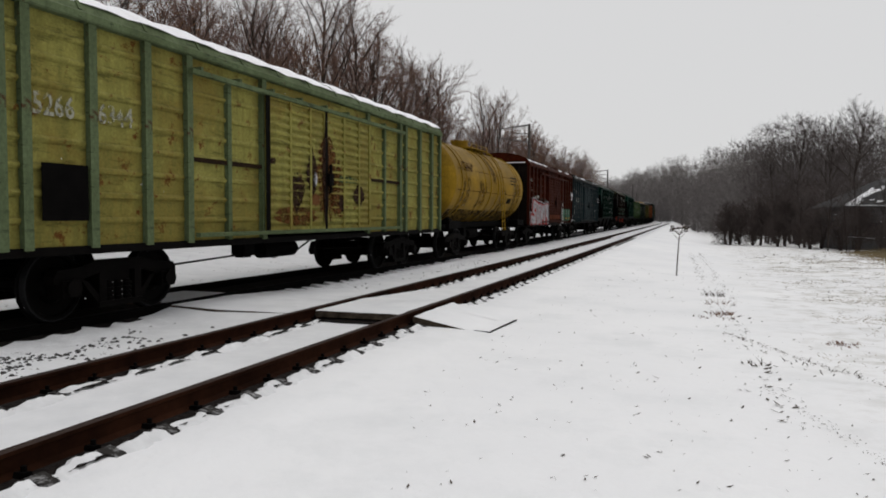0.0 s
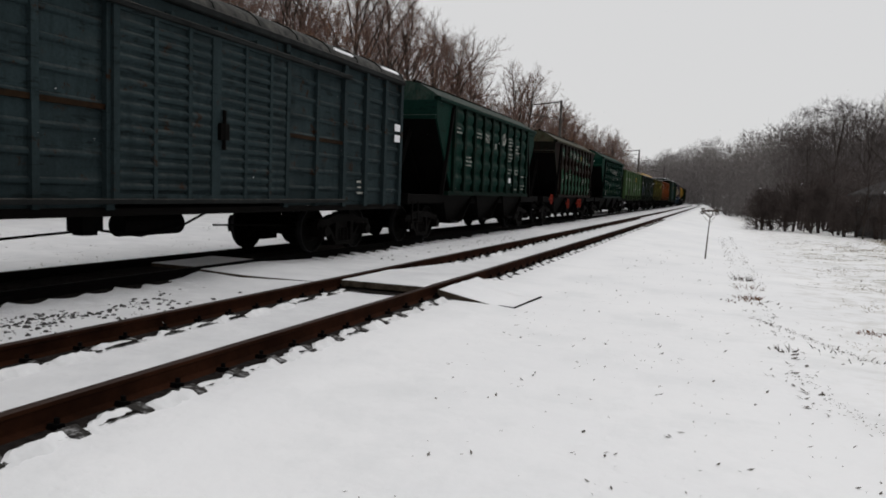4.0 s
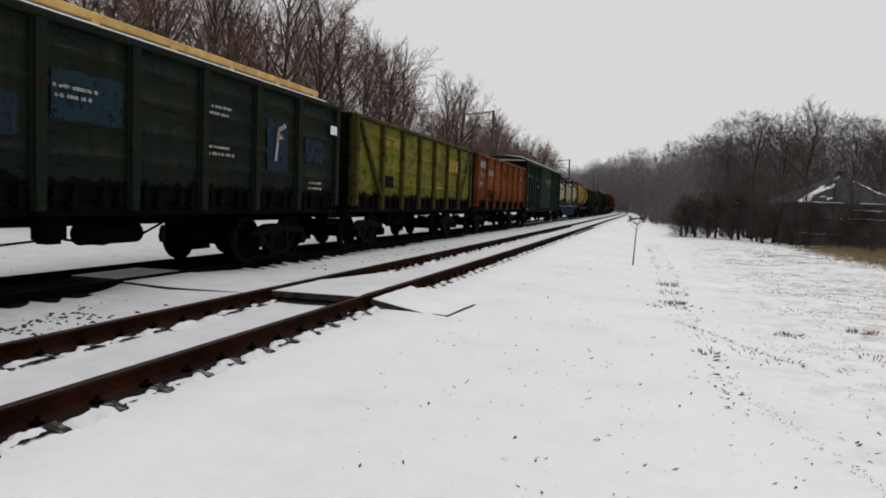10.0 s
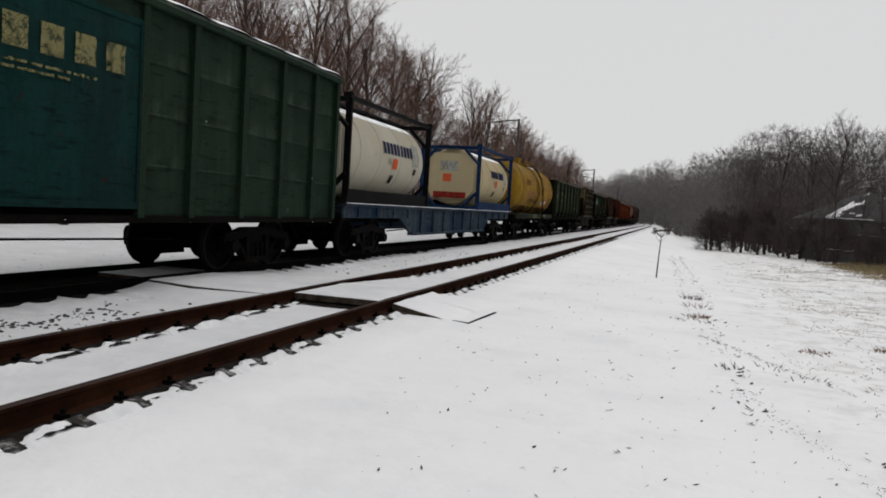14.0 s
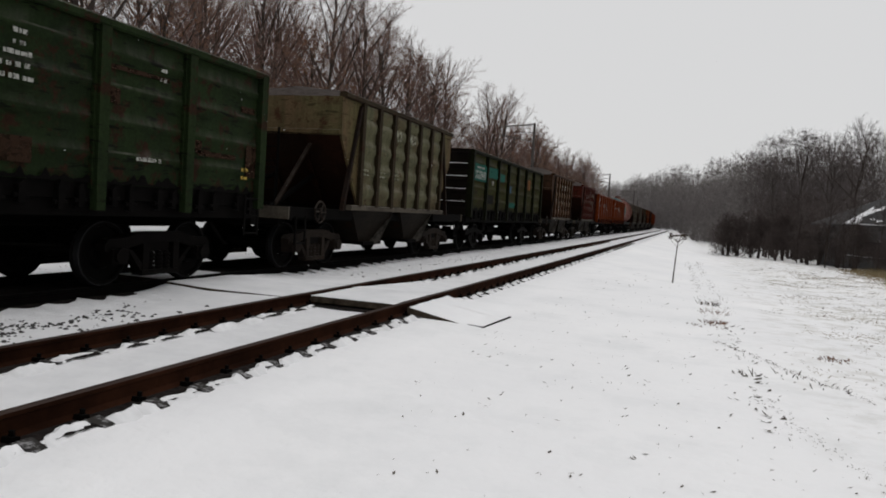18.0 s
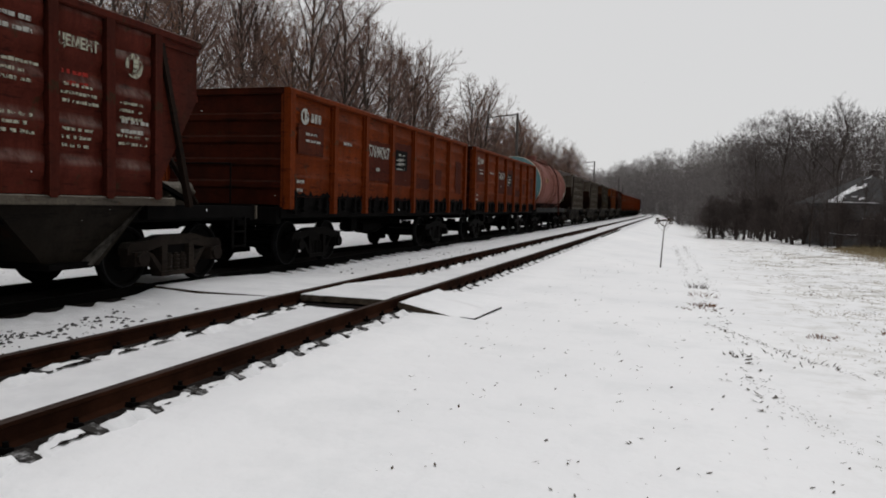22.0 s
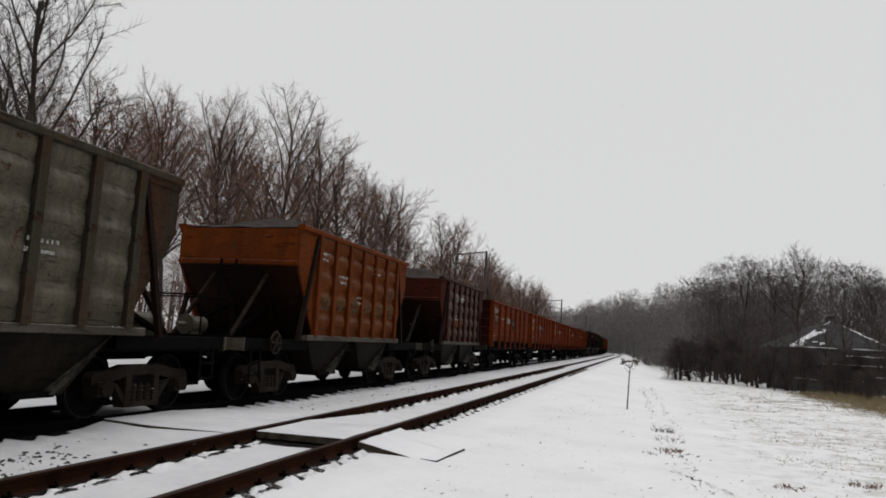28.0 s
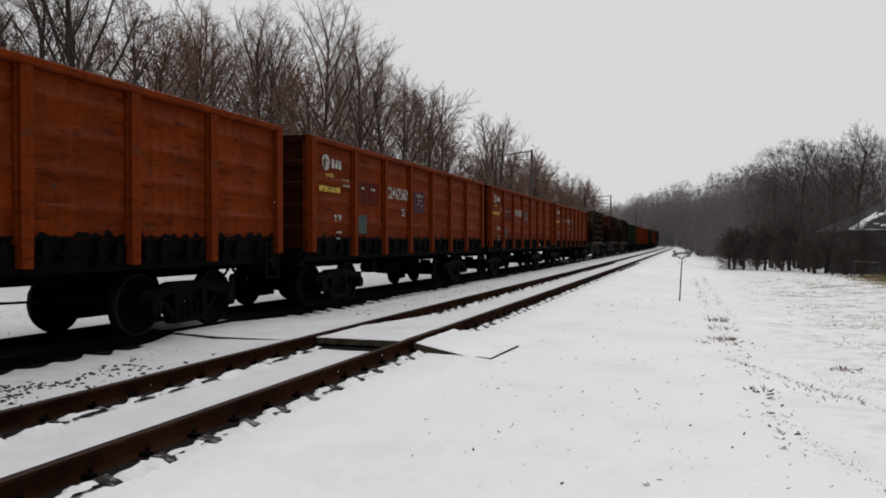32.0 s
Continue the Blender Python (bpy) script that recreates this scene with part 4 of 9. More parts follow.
# ---- covered wagons ----
def boxcar(label, body, posts, roof, half=6.95, door=2.0, pocket=4.13, posts_y=(), door_mat=None, seed=1, snow_roof=False, plug=False, z1=3.88, base=5.0):
    """A covered goods wagon with swaged panels, an arched roof and sliding doors on a rail."""
    w = thing("covered_wagon", label, "freight wagon", group="wagons of the goods train")
    x, z0 = 1.45, 1.02
    door_mat = door_mat or body
    ys = sorted(set([-half, half, -pocket, pocket, -door, door] + list(posts_y)))
    swage = (1.35, 1.68, 2.0, 2.33, 2.66, 3.0, 3.33, 3.62) if not plug else (1.75, 2.5, 3.25)
    for s in (1, -1):
        for k, (a, c) in enumerate(zip(ys, ys[1:])):
            if a >= -door - 1e-6 and c <= door + 1e-6:
                continue
            part("side_panel", wall_panel_mesh(s * x, a + 0.02, c - 0.02, z0, z1, body, seed * 13 + k, swage, 0.006, lean=s, depth=0.042 if not plug else 0.016, tall=0.05 if not plug else 0.03), w)
        for y in ys:
            if -door < y < door:
                continue
            def post():
                b = Build()
                b.prism([(-0.045, 1.0), (0.045, 1.0), (0.045, z1), (-0.045, z1)], 0.0, 0.10)
                b.box(0.085, 0.105, -0.065, 0.065, 1.0, z1)
                return b.mesh("post", posts)
            part("post", kept(("bpost", posts.name, z1), post), w, at=pose(s * x, max(-half + 0.07, min(half - 0.07, y)), 0, 0, 0, 0 if s > 0 else 180))
        leaves = ((-door, 0.0), (0.0, door))
        for a, c in leaves:
            d = part("door", wall_panel_mesh(s * (x + (0.11 if not plug else 0.07)), a + 0.02, c - 0.02, z0 + 0.14, z1 - 0.28, door_mat, seed * 7 + int(a * 10), () if plug else [1.3 + 0.15 * i for i in range(15)], 0.003, lean=s, depth=0.045, tall=0.055), w, "sliding door leaf")
            b = Build()
            for y in (a + 0.05, c - 0.05):
                b.box(-0.03, 0.035, y - 0.05, y + 0.05, z0 + 0.1, z1 - 0.26)
            for z in (z0 + 0.1, z1 - 0.34):
                b.box(-0.03, 0.03, a + 0.02, c - 0.02, z, z + 0.09)
            if not plug:
                for u in (0.36, 0.7):
                    b.box(-0.02, 0.05, a + (c - a) * u - 0.035, a + (c - a) * u + 0.035, z0 + 0.1, z1 - 0.26)
            part("door_frame", b.mesh("door_frame", door_mat), d, at=pose(s * (x + (0.12 if not plug else 0.06)), 0, 0))
        if not plug:
            b = Build()
            b.slab(x + 0.12, x + 0.2, -pocket - 0.05, pocket + 0.05, z1 - 0.30, z1 - 0.22, 0.01)
            b.slab(x + 0.1, x + 0.19, -pocket + 0.1, pocket - 0.1, z0 + 0.06, z0 + 0.13, 0.01)
            part("door_rail", b.mesh("door_rail", roof), w, "door runner rails", pose(0, 0, 0, 0, 0, 0 if s > 0 else 180))
            for i in range(9):
                y = -pocket + 0.2 + i * (2 * pocket - 0.4) / 8
                part("rail_bracket", kept(("railbr", posts.name, z1), lambda: Build().box(x + 0.02, x + 0.18, -0.03, 0.03, z1 - 0.22, z1 - 0.16).mesh("rail_bracket", posts)), w, at=pose(0, y, 0) if s > 0 else pose(0, y, 0, 0, 0, 180))
            for e in (-1, 1):
                b = Build()
                yy = e * (door + pocket) / 2
                b.box(x + 0.0, x + 0.09, yy - 0.05, yy + 0.05, z0, z1 - 0.25)
                part("rib", b.mesh("rib", posts), w, at=pose(0, 0, 0, 0, 0, 0 if s > 0 else 180))
                b = Build()
                b.box(x + 0.0, x + 0.07, min(e * door, e * pocket), max(e * door, e * pocket), 2.26, 2.33)
                part("cross_rail", b.mesh("cross_rail", DARK_RUST), w, at=pose(0, 0, 0, 0, 0, 0 if s > 0 else 180))
            b = Build()
            b.tube((x + 0.2, 0.12, 1.9), (x + 0.2, 0.12, 2.5), 0.03, sides=6)
            b.box(x + 0.14, x + 0.22, 0.02, 0.22, 2.05, 2.3)
            part("latch", b.mesh("latch", SOOT_SHADE), w, "door latch bar", pose(0, 0, 0, 0, 0, 0 if s > 0 else 180))
        b = Build()
        b.box(x - 0.03, x + 0.03, -door, door, z1 - 0.34, z1)
        part("door_header", b.mesh("door_header", body), w, at=pose(0, 0, 0, 0, 0, 0 if s > 0 else 180))
        b = Build()
        b.slab(x - 0.08, x + 0.14, -half, half, z1 - 0.02, z1 + 0.1, 0.02)
        part("top_rail", b.mesh("top_rail", roof), w, at=pose(0, 0, 0, 0, 0, 0 if s > 0 else 180))
        b = Build()
        b.slab(x - 0.1, x + 0.06, -half, half, 0.92, 1.03, 0.01)
        part("side_sill", b.mesh("side_sill", IRON), w, at=pose(0, 0, 0, 0, 0, 0 if s > 0 else 180))
    arch = 0.5 if not plug else 0.3
    sec = [(-x - 0.14, z1 + 0.08)]
    top = []
    for i in range(13):
        a = math.pi * i / 12
        top.append(((x + 0.1) * math.cos(a), z1 + 0.1 + arch * math.sin(a) ** 1.15 if 0 < i < 12 else z1 + 0.1))
    b = Build()
    b.sweep(top, -half - 0.04, half + 0.04)
    part("roof", b.mesh("roof", roof, smooth=True), w, "arched sheet roof")
    b = Build()
    k = int(half * 2 / 1.15)
    for i in range(k + 1):
        y = -half + 0.05 + i * (2 * half - 0.1) / k
        q = [(px * 1.006, pz + 0.02) for px, pz in top]
        b.sweep(q, y - 0.03, y + 0.03)
    part("roof_seam", b.mesh("roof_seam", roof), w, "roof seams")
    rnd = random.Random(seed)
    if snow_roof:
        caps = Build()
        steps, low = 44, top[1:12]
        ring = []
        for i in range(steps + 1):
            y = -half + 2 * half * i / steps
            th = 0.03 + 0.02 * math.sin(i * 1.3) * rnd.random() + (0.012 if i % 3 else -0.018)
            ring += [(px * (1.0 + th * 0.35), y, pz + th * (1 if abs(px) < 1.3 else 0.6)) for px, pz in low]
        k = len(low)
        caps.add(ring, [(i * k + j, i * k + j + 1, (i + 1) * k + j + 1, (i + 1) * k + j) for i in range(steps) for j in range(k - 1)])
        part("snow_layer", caps.mesh("snow_layer", SNOW_CAP, smooth=True), w, "snow lying on the roof")
    else:
        steps = int(half * 2 / 1.15)
        for i in range(steps):
            if rnd.random() < 0.3:
                continue
            y0 = -half + 2 * half * i / steps + rnd.uniform(0.08, 0.25)
            y1 = -half + 2 * half * (i + 1) / steps - rnd.uniform(0.08, 0.3)
            (xa, za), (xb, zb) = top[1:3]
            run = rnd.uniform(0.25, 0.6)
            strip = [(xa, za), (xa + (xb - xa) * run, za + (zb - za) * run)]
            q = [(px, pz + 0.004) for px, pz in strip]
            q2 = [(px * 1.002, pz + 0.03) for px, pz in strip]
            caps = Build()
            caps.sweep(q2 + q[::-1], y0, y1)
            part("snow_patch", caps.mesh("snow_patch", SNOW_CAP), w, "patch of snow between roof seams")
    for e in (-1, 1):
        b = Build()
        b.box(-x, x, -0.06, 0.0, 1.0, z1 + 0.1)
        b.add([(px, -0.02, pz) for px, pz in top], [tuple(range(len(top)))])
        for px in (-1.0, -0.4, 0.4, 1.0):
            c = Build()
            c.box(px - 0.06, px + 0.06, 0.0, 0.08, 1.0, z1 + 0.2)
            part("end_post", c.mesh("end_post", END_SHADE_GRIME), w, at=pose(0, e * half, 0, 0, 0, 0 if e > 0 else 180))
        for z in (1.7, 2.4, 3.1):
            c = Build()
            c.box(-x, x, 0.0, 0.05, z - 0.03, z + 0.03)
            part("end_beam", c.mesh("end_beam", END_SHADE_GRIME), w, at=pose(0, e * half, 0, 0, 0, 0 if e > 0 else 180))
        c = Build()
        c.box(-x, x, -0.02, 0.12, z1 + 0.02, z1 + 0.1)
        part("end_ledge", c.mesh("end_ledge", END_SHADE_GRIME), w, at=pose(0, e * half, 0, 0, 0, 0 if e > 0 else 180))
        part("end_wall", b.mesh("end_wall", END_SHADE_GRIME), w, "ribbed end wall", pose(0, e * half, 0, 0, 0, 0 if e > 0 else 180))
        b = Build()
        b.box(-x + 0.1, x - 0.1, 0.0, 0.11, z1 + 0.1, z1 + 0.14)
        part("snow_line", b.mesh("snow_line", SNOW_CAP), w, "snow on the end ledge", pose(0, e * half, 0, 0, 0, 0 if e > 0 else 180))
    part("ladder", kept(("bladder", posts.name), lambda: ladder_mesh(0.9, 0, 0.4, 0.6, 3.9, SOOT_SHADE)), w, "end ladder", pose(0.2, -half - 0.12, 0, 0, 0, -90))
    underframe(w, half, base, (0.95, 1.05), 1.3)
    return w


# ---- tank wagons ----
def barrel_mesh(mat, end_mat, half, r, head=0.5):
    b = Build()
    prof = []
    for i in range(9):
        a = math.pi / 2 * i / 8
        prof.append((-half - head * math.cos(a), r * math.sin(a)))
    rings = [(-half, r), (-half + 0.5, r)]
    for k in (-0.55, -0.2, 0.2, 0.55):
        rings += [(half * k * 1.4 - 0.03, r), (half * k * 1.4 - 0.02, r + 0.018), (half * k * 1.4 + 0.02, r + 0.018), (half * k * 1.4 + 0.03, r)]
    rings += [(half - 0.5, r), (half, r)]
    b.lathe_y(prof, (0, 0, 0), 48, 1)
    b.lathe_y(rings, (0, 0, 0), 48, 0)
    b.lathe_y([(-y, q) for y, q in prof][::-1], (0, 0, 0), 48, 1)
    return b.mesh("barrel", mat, end_mat, smooth=True)


def tank_wagon(label, shell, end_mat, frame_mat, sill=False, strap_mat=None, ladder_mat=None, seed=1, ring=None, r=1.5, zc=2.62, half=5.05):
    w = thing("tank_wagon", label, "freight wagon", group="wagons of the goods train")
    part("barrel", barrel_mesh(shell, end_mat, half, r), w, "riveted tank barrel with domed ends", pose(0, 0, zc))
    strap_mat = strap_mat or shell
    for y in (-4.4, -0.55, 0.55, 4.4):
        b = Build()
        b.lathe_y([(-0.05, r + 0.002), (-0.05, r + 0.03), (0.05, r + 0.03), (0.05, r + 0.002)], (0, y, zc), 48)
        part("strap", b.mesh("strap", strap_mat), w, "steel hold-down strap")
    if ring is not None:
        for e in (-1, 1):
            b = Build()
            b.lathe_y([(e * (half + 0.01), r + 0.004), (e * (half + 0.06), r * 1.001 + 0.004), (e * (half + 0.11), r * 0.99)], (0, 0, zc), 48)
            part("painted_ring", b.mesh("painted_ring", ring), w, "cream painted ring on the barrel end")
    b = Build()
    b.tube((0, 0, zc + r - 0.1), (0, 0, zc + r + 0.28), 0.34, sides=20)
    b.tube((0, 0, zc + r + 0.28), (0, 0, zc + r + 0.33), 0.4, sides=20)
    part("dome", b.mesh("dome", strap_mat), w, "filling hatch")
    b = Build()
    b.tube((0, 1.0, zc + r - 0.1), (0, 1.0, zc + r + 0.2), 0.12, sides=12)
    part("valve", b.mesh("valve", strap_mat), w, "safety valve")
    b = Build()
    for s in (-1, 1):
        b.box(s * 0.62 - 0.2, s * 0.62 + 0.2, -1.0, 1.3, zc + r - 0.06, zc + r - 0.02)
        for y in (-1.0, -0.3, 0.5, 1.3):
            b.tube((s * 0.8, y, zc + r - 0.25), (s * 0.8, y, zc + r + 0.14), 0.02, sides=5)
        b.tube((s * 0.8, -1.0, zc + r + 0.12), (s * 0.8, 1.3, zc + r + 0.12), 0.018, sides=5)
    part("walkway", b.mesh("walkway", strap_mat), w, "walkway with rails on top of the tank")
    for s in (-1, 1):
        b = Build()
        for yy in (0.42, 0.82):
            pts = [(s * (r + 0.22), yy, 0.85), (s * (r + 0.14), yy, zc + 0.1)]
            for i in range(1, 6):
                a = i * 0.2
                pts.append((s * (r + 0.12) * math.cos(a), yy, zc + 0.1 + (r + 0.12) * math.sin(a)))
            b.pipe(pts, 0.022, 5)
        for i in range(11):
            z = 0.95 + i * 0.28
            if z < zc + 0.1:
                xx = s * (r + 0.22 - 0.08 * (z - 0.85) / (zc - 0.75))
            else:
                a = math.asin(min(0.95, (z - zc - 0.1) / (r + 0.12)))
                xx = s * (r + 0.12) * math.cos(a)
            b.tube((xx, 0.42, z), (xx, 0.82, z), 0.017, sides=5)
        part("ladder", b.mesh("ladder", ladder_mat or strap_mat), w, "side ladder curving over the barrel")
    for y in (-4.2, 4.2):
        b = Build()
        sec = [(-1.0, 1.15), (1.0, 1.15), (1.0, 1.3)]
        for i in range(7):
            a = -0.95 - (math.pi - 1.9) * i / 6
            sec.append((r * math.cos(a), zc + r * math.sin(a)))
        sec.append((-1.0, 1.3))
        b.sweep(sec, y - 0.16, y + 0.16)
        part("cradle", b.mesh("cradle", frame_mat), w, "tank saddle")
    if sill:
        b = Build()
        for s in (-1, 1):
            b.slab(s * 1.42 - 0.05, s * 1.42 + 0.05, -5.5, 5.5, 1.08, 1.32)
        b.box(-1.42, 1.42, -5.5, 5.5, 1.24, 1.28)
        part("side_sill", b.mesh("side_sill", frame_mat), w, "flat side sill of the frame")
    else:
        for e in (-1, 1):
            b = Build()
            b.box(-1.4, 1.4, e * 5.0 - 0.6, e * 5.0 + 0.6, 1.2, 1.26)
            b.box(1.3, 1.42, e * 5.0 - 0.6, e * 5.0 + 0.6, 1.0, 1.26)
            b.box(-1.42, -1.3, e * 5.0 - 0.6, e * 5.0 + 0.6, 1.0, 1.26)
            part("end_platform", b.mesh("end_platform", frame_mat), w, "end platform")
    b = Build()
    b.tube((0, 0, zc - r - 0.35), (0, 0, zc - r + 0.1), 0.16, sides=12)
    part("outlet", b.mesh("outlet", SOOT_SHADE), w, "bottom outlet valve")
    underframe(w, 5.5, 3.9, (1.0, 1.2), 0.6 if not sill else 1.3)
    return w


# ---- container flat and tank containers ----
def container_flat():
    w = thing("container_flat", "long blue flat wagon with deep centre sills carrying two tank containers", "freight wagon", group="wagons of the goods train")
    blue = paint("blue_grey_frame_paint", (0.035, 0.07, 0.125), (0.1, 0.135, 0.17), 0.4, second_amount=0.5)
    half = 9.25
    for s in (-1, 1):
        b = Build()
        out = [(-half, 1.0), (-5.4, 1.0), (-4.4, 0.52), (4.4, 0.52), (5.4, 1.0), (half, 1.0), (half, 1.32), (-half, 1.32)]
        b.prism(out, s * 1.22 - 0.03, s * 1.22 + 0.03)
        for y in [-8.4 + 1.2 * i for i in range(15)]:
            z = 0.55 if abs(y) < 4.3 else 1.02
            b.box(s * 1.22 - 0.09, s * 1.22 + 0.09, y - 0.05, y + 0.05, z, 1.3)
        b.slab(s * 1.22 - 0.12, s * 1.22 + 0.12, -half, half, 1.28, 1.36, 0.01)
        b.slab(s * 1.22 - 0.1, s * 1.22 + 0.1, -4.4, 4.4, 0.48, 0.56, 0.01)
        part("side_beam", b.mesh("side_beam", blue), w, "deep ribbed side beam")
        b = Build()
        b.box(s * 1.1, s * 1.36, -half, half, 1.362, 1.376)
        part("snow_line", b.mesh("snow_line", SNOW_CAP), w, "thin snow along the beam")
    b = Build()
    for i in range(9):
        y = -half + 0.3 + i * (2 * half - 0.6) / 8
        b.box(-1.2, 1.2, y - 0.1, y + 0.1, 1.12, 1.32)
    part("cross_beam", b.mesh("cross_beam", blue), w, "cross beams")
    underframe(w, half, 7.3, (1.02, 1.2), 0.7)
    return w


NAVY = simple("navy_paint", (0.012, 0.016, 0.05), 0.6, 0.2, 6.0)


def tank_container(label, shell, frame_mat, plates):
    """A twenty-foot frame with a tank in it; the origin is on its floor."""
    w = thing("tank_container", label, "tank container", group="tank containers on the flat wagon")
    L, x, h = 3.03, 1.22, 2.55
    for y in (-L, L):
        for s in (-1, 1):
            b = Build()
            b.box(s * x - 0.08, s * x + 0.08, y - 0.08 if y > 0 else y, y if y > 0 else y + 0.08, 0, h)
            part("corner_post", b.mesh("corner_post", frame_mat), w)
            b = Build()
            b.box(s * x - 0.1, s * x + 0.1, y - 0.1, y + 0.1, h - 0.02, h + 0.1)
            b.box(s * x - 0.1, s * x + 0.1, y - 0.1, y + 0.1, -0.02, 0.12)
            part("corner_casting", b.mesh("corner_casting", frame_mat), w)
        b = Build()
        for z in (0.06, h - 0.05):
            b.box(-x, x, y - 0.06, y + 0.06, z - 0.06, z + 0.06)
        for s in (-1, 1):
            for z, d in ((0.1, 1), (h - 0.1, -1)):
                b.tube((s * x, y, z + d * 0.62), (s * (x - 0.62), y, z), 0.07, sides=4)
        part("end_frame", b.mesh("end_frame", frame_mat), w, "braced end frame")
    for s in (-1, 1):
        b = Build()
        b.box(s * x - 0.05, s * x + 0.05, -L, L, h - 0.06, h + 0.05)
        b.box(s * x - 0.05, s * x + 0.05, -L, L, 0.0, 0.14)
        part("side_rail", b.mesh("side_rail", frame_mat), w)
    part("barrel", barrel_mesh(shell, shell, 2.7, 1.17, 0.24), w, "insulated cylindrical tank", pose(0, 0, 1.32))
    b = Build()
    b.box(-0.35, 0.35, -L, L, h - 0.02, h + 0.03)
    b.tube((0, 0.2, h - 0.1), (0, 0.2, h + 0.08), 0.3, sides=14)
    part("walkway", b.mesh("walkway", frame_mat), w, "top walkway and hatch")
    b = Build()
    for i in range(12):
        a = 0.9 + (math.pi - 1.8) * i / 12
        c = 0.9 + (math.pi - 1.8) * (i + 1) / 12
        p = [(1.18 * math.cos(q), y, 1.32 + 1.18 * math.sin(q)) for q in (a, c) for y in (-2.65, 2.65)]
        b.add(p, [(0, 1, 3, 2)])
    part("snow_layer", b.mesh("snow_layer", SNOW_CAP), w, "snow on top of the tank")
    # a long word painted on the flank is left as plain bars in its colour
    def curved(y0, y1, z0, z1, mat, name, lab):
        b = Build()
        p = []
        for k in range(5):
            z = z0 + (z1 - z0) * k / 4
            xx = math.sqrt(max(0.01, 1.19 ** 2 - (z - 1.32) ** 2))
            p += [(xx, y0, z), (xx, y1, z)]
        b.add(p, [(2 * k, 2 * k + 1, 2 * k + 3, 2 * k + 2) for k in range(4)])
        part(name, b.mesh(name, mat), w, lab)
    for k in range(9):
        curved(-0.55 + k * 0.26, -0.55 + k * 0.26 + 0.17, 1.42, 1.74, NAVY, "letter_bar", "dark blue bar in place of a painted letter")
    # the flat end plate with its placard, small print and a dark red foot
    b = Build()
    b.prism([(-1.0, 0.78), (-0.72, 0.42), (0.72, 0.42), (1.0, 0.78), (1.0, 1.9), (0.72, 2.28), (-0.72, 2.28), (-1.0, 1.9)], 2.9, 2.95)
    part("end_plate", b.mesh("end_plate", shell), w, "flat end plate of the tank", pose(0, 0, 0, 0, 0, -90))
    for nm, ya, yb, za, zb, mat, lab in (("placard", -0.32, 0.05, 1.1, 1.42, PLACARD_RED, "orange-red placard"), ("red_foot", -0.7, 0.7, 0.43, 0.68, RED_MARK, "dark red painted foot"), ("label_plate", -0.45, 0.3, 1.55, 1.95, WHITE_MARK, "worn white label")):
        b = Build()
        b.box(2.951, 2.957, ya, yb, za, zb)
        part(nm, b.mesh(nm, mat), w, lab, pose(0, 0, 0, 0, 0, -90))
    b = Build()
    for k in (-1, 1):
        b.box(k * 1.22 - 0.035, k * 1.22 + 0.035, -2.95, 2.95, 0.12, 0.34)
    part("skirt", b.mesh("skirt", frame_mat), w, "deep lower side rail")
    for y0, y1, z0, z1, mat in plates:
        curved(y0, y1, z0, z1, mat, "placard", "small painted placard")
    return w


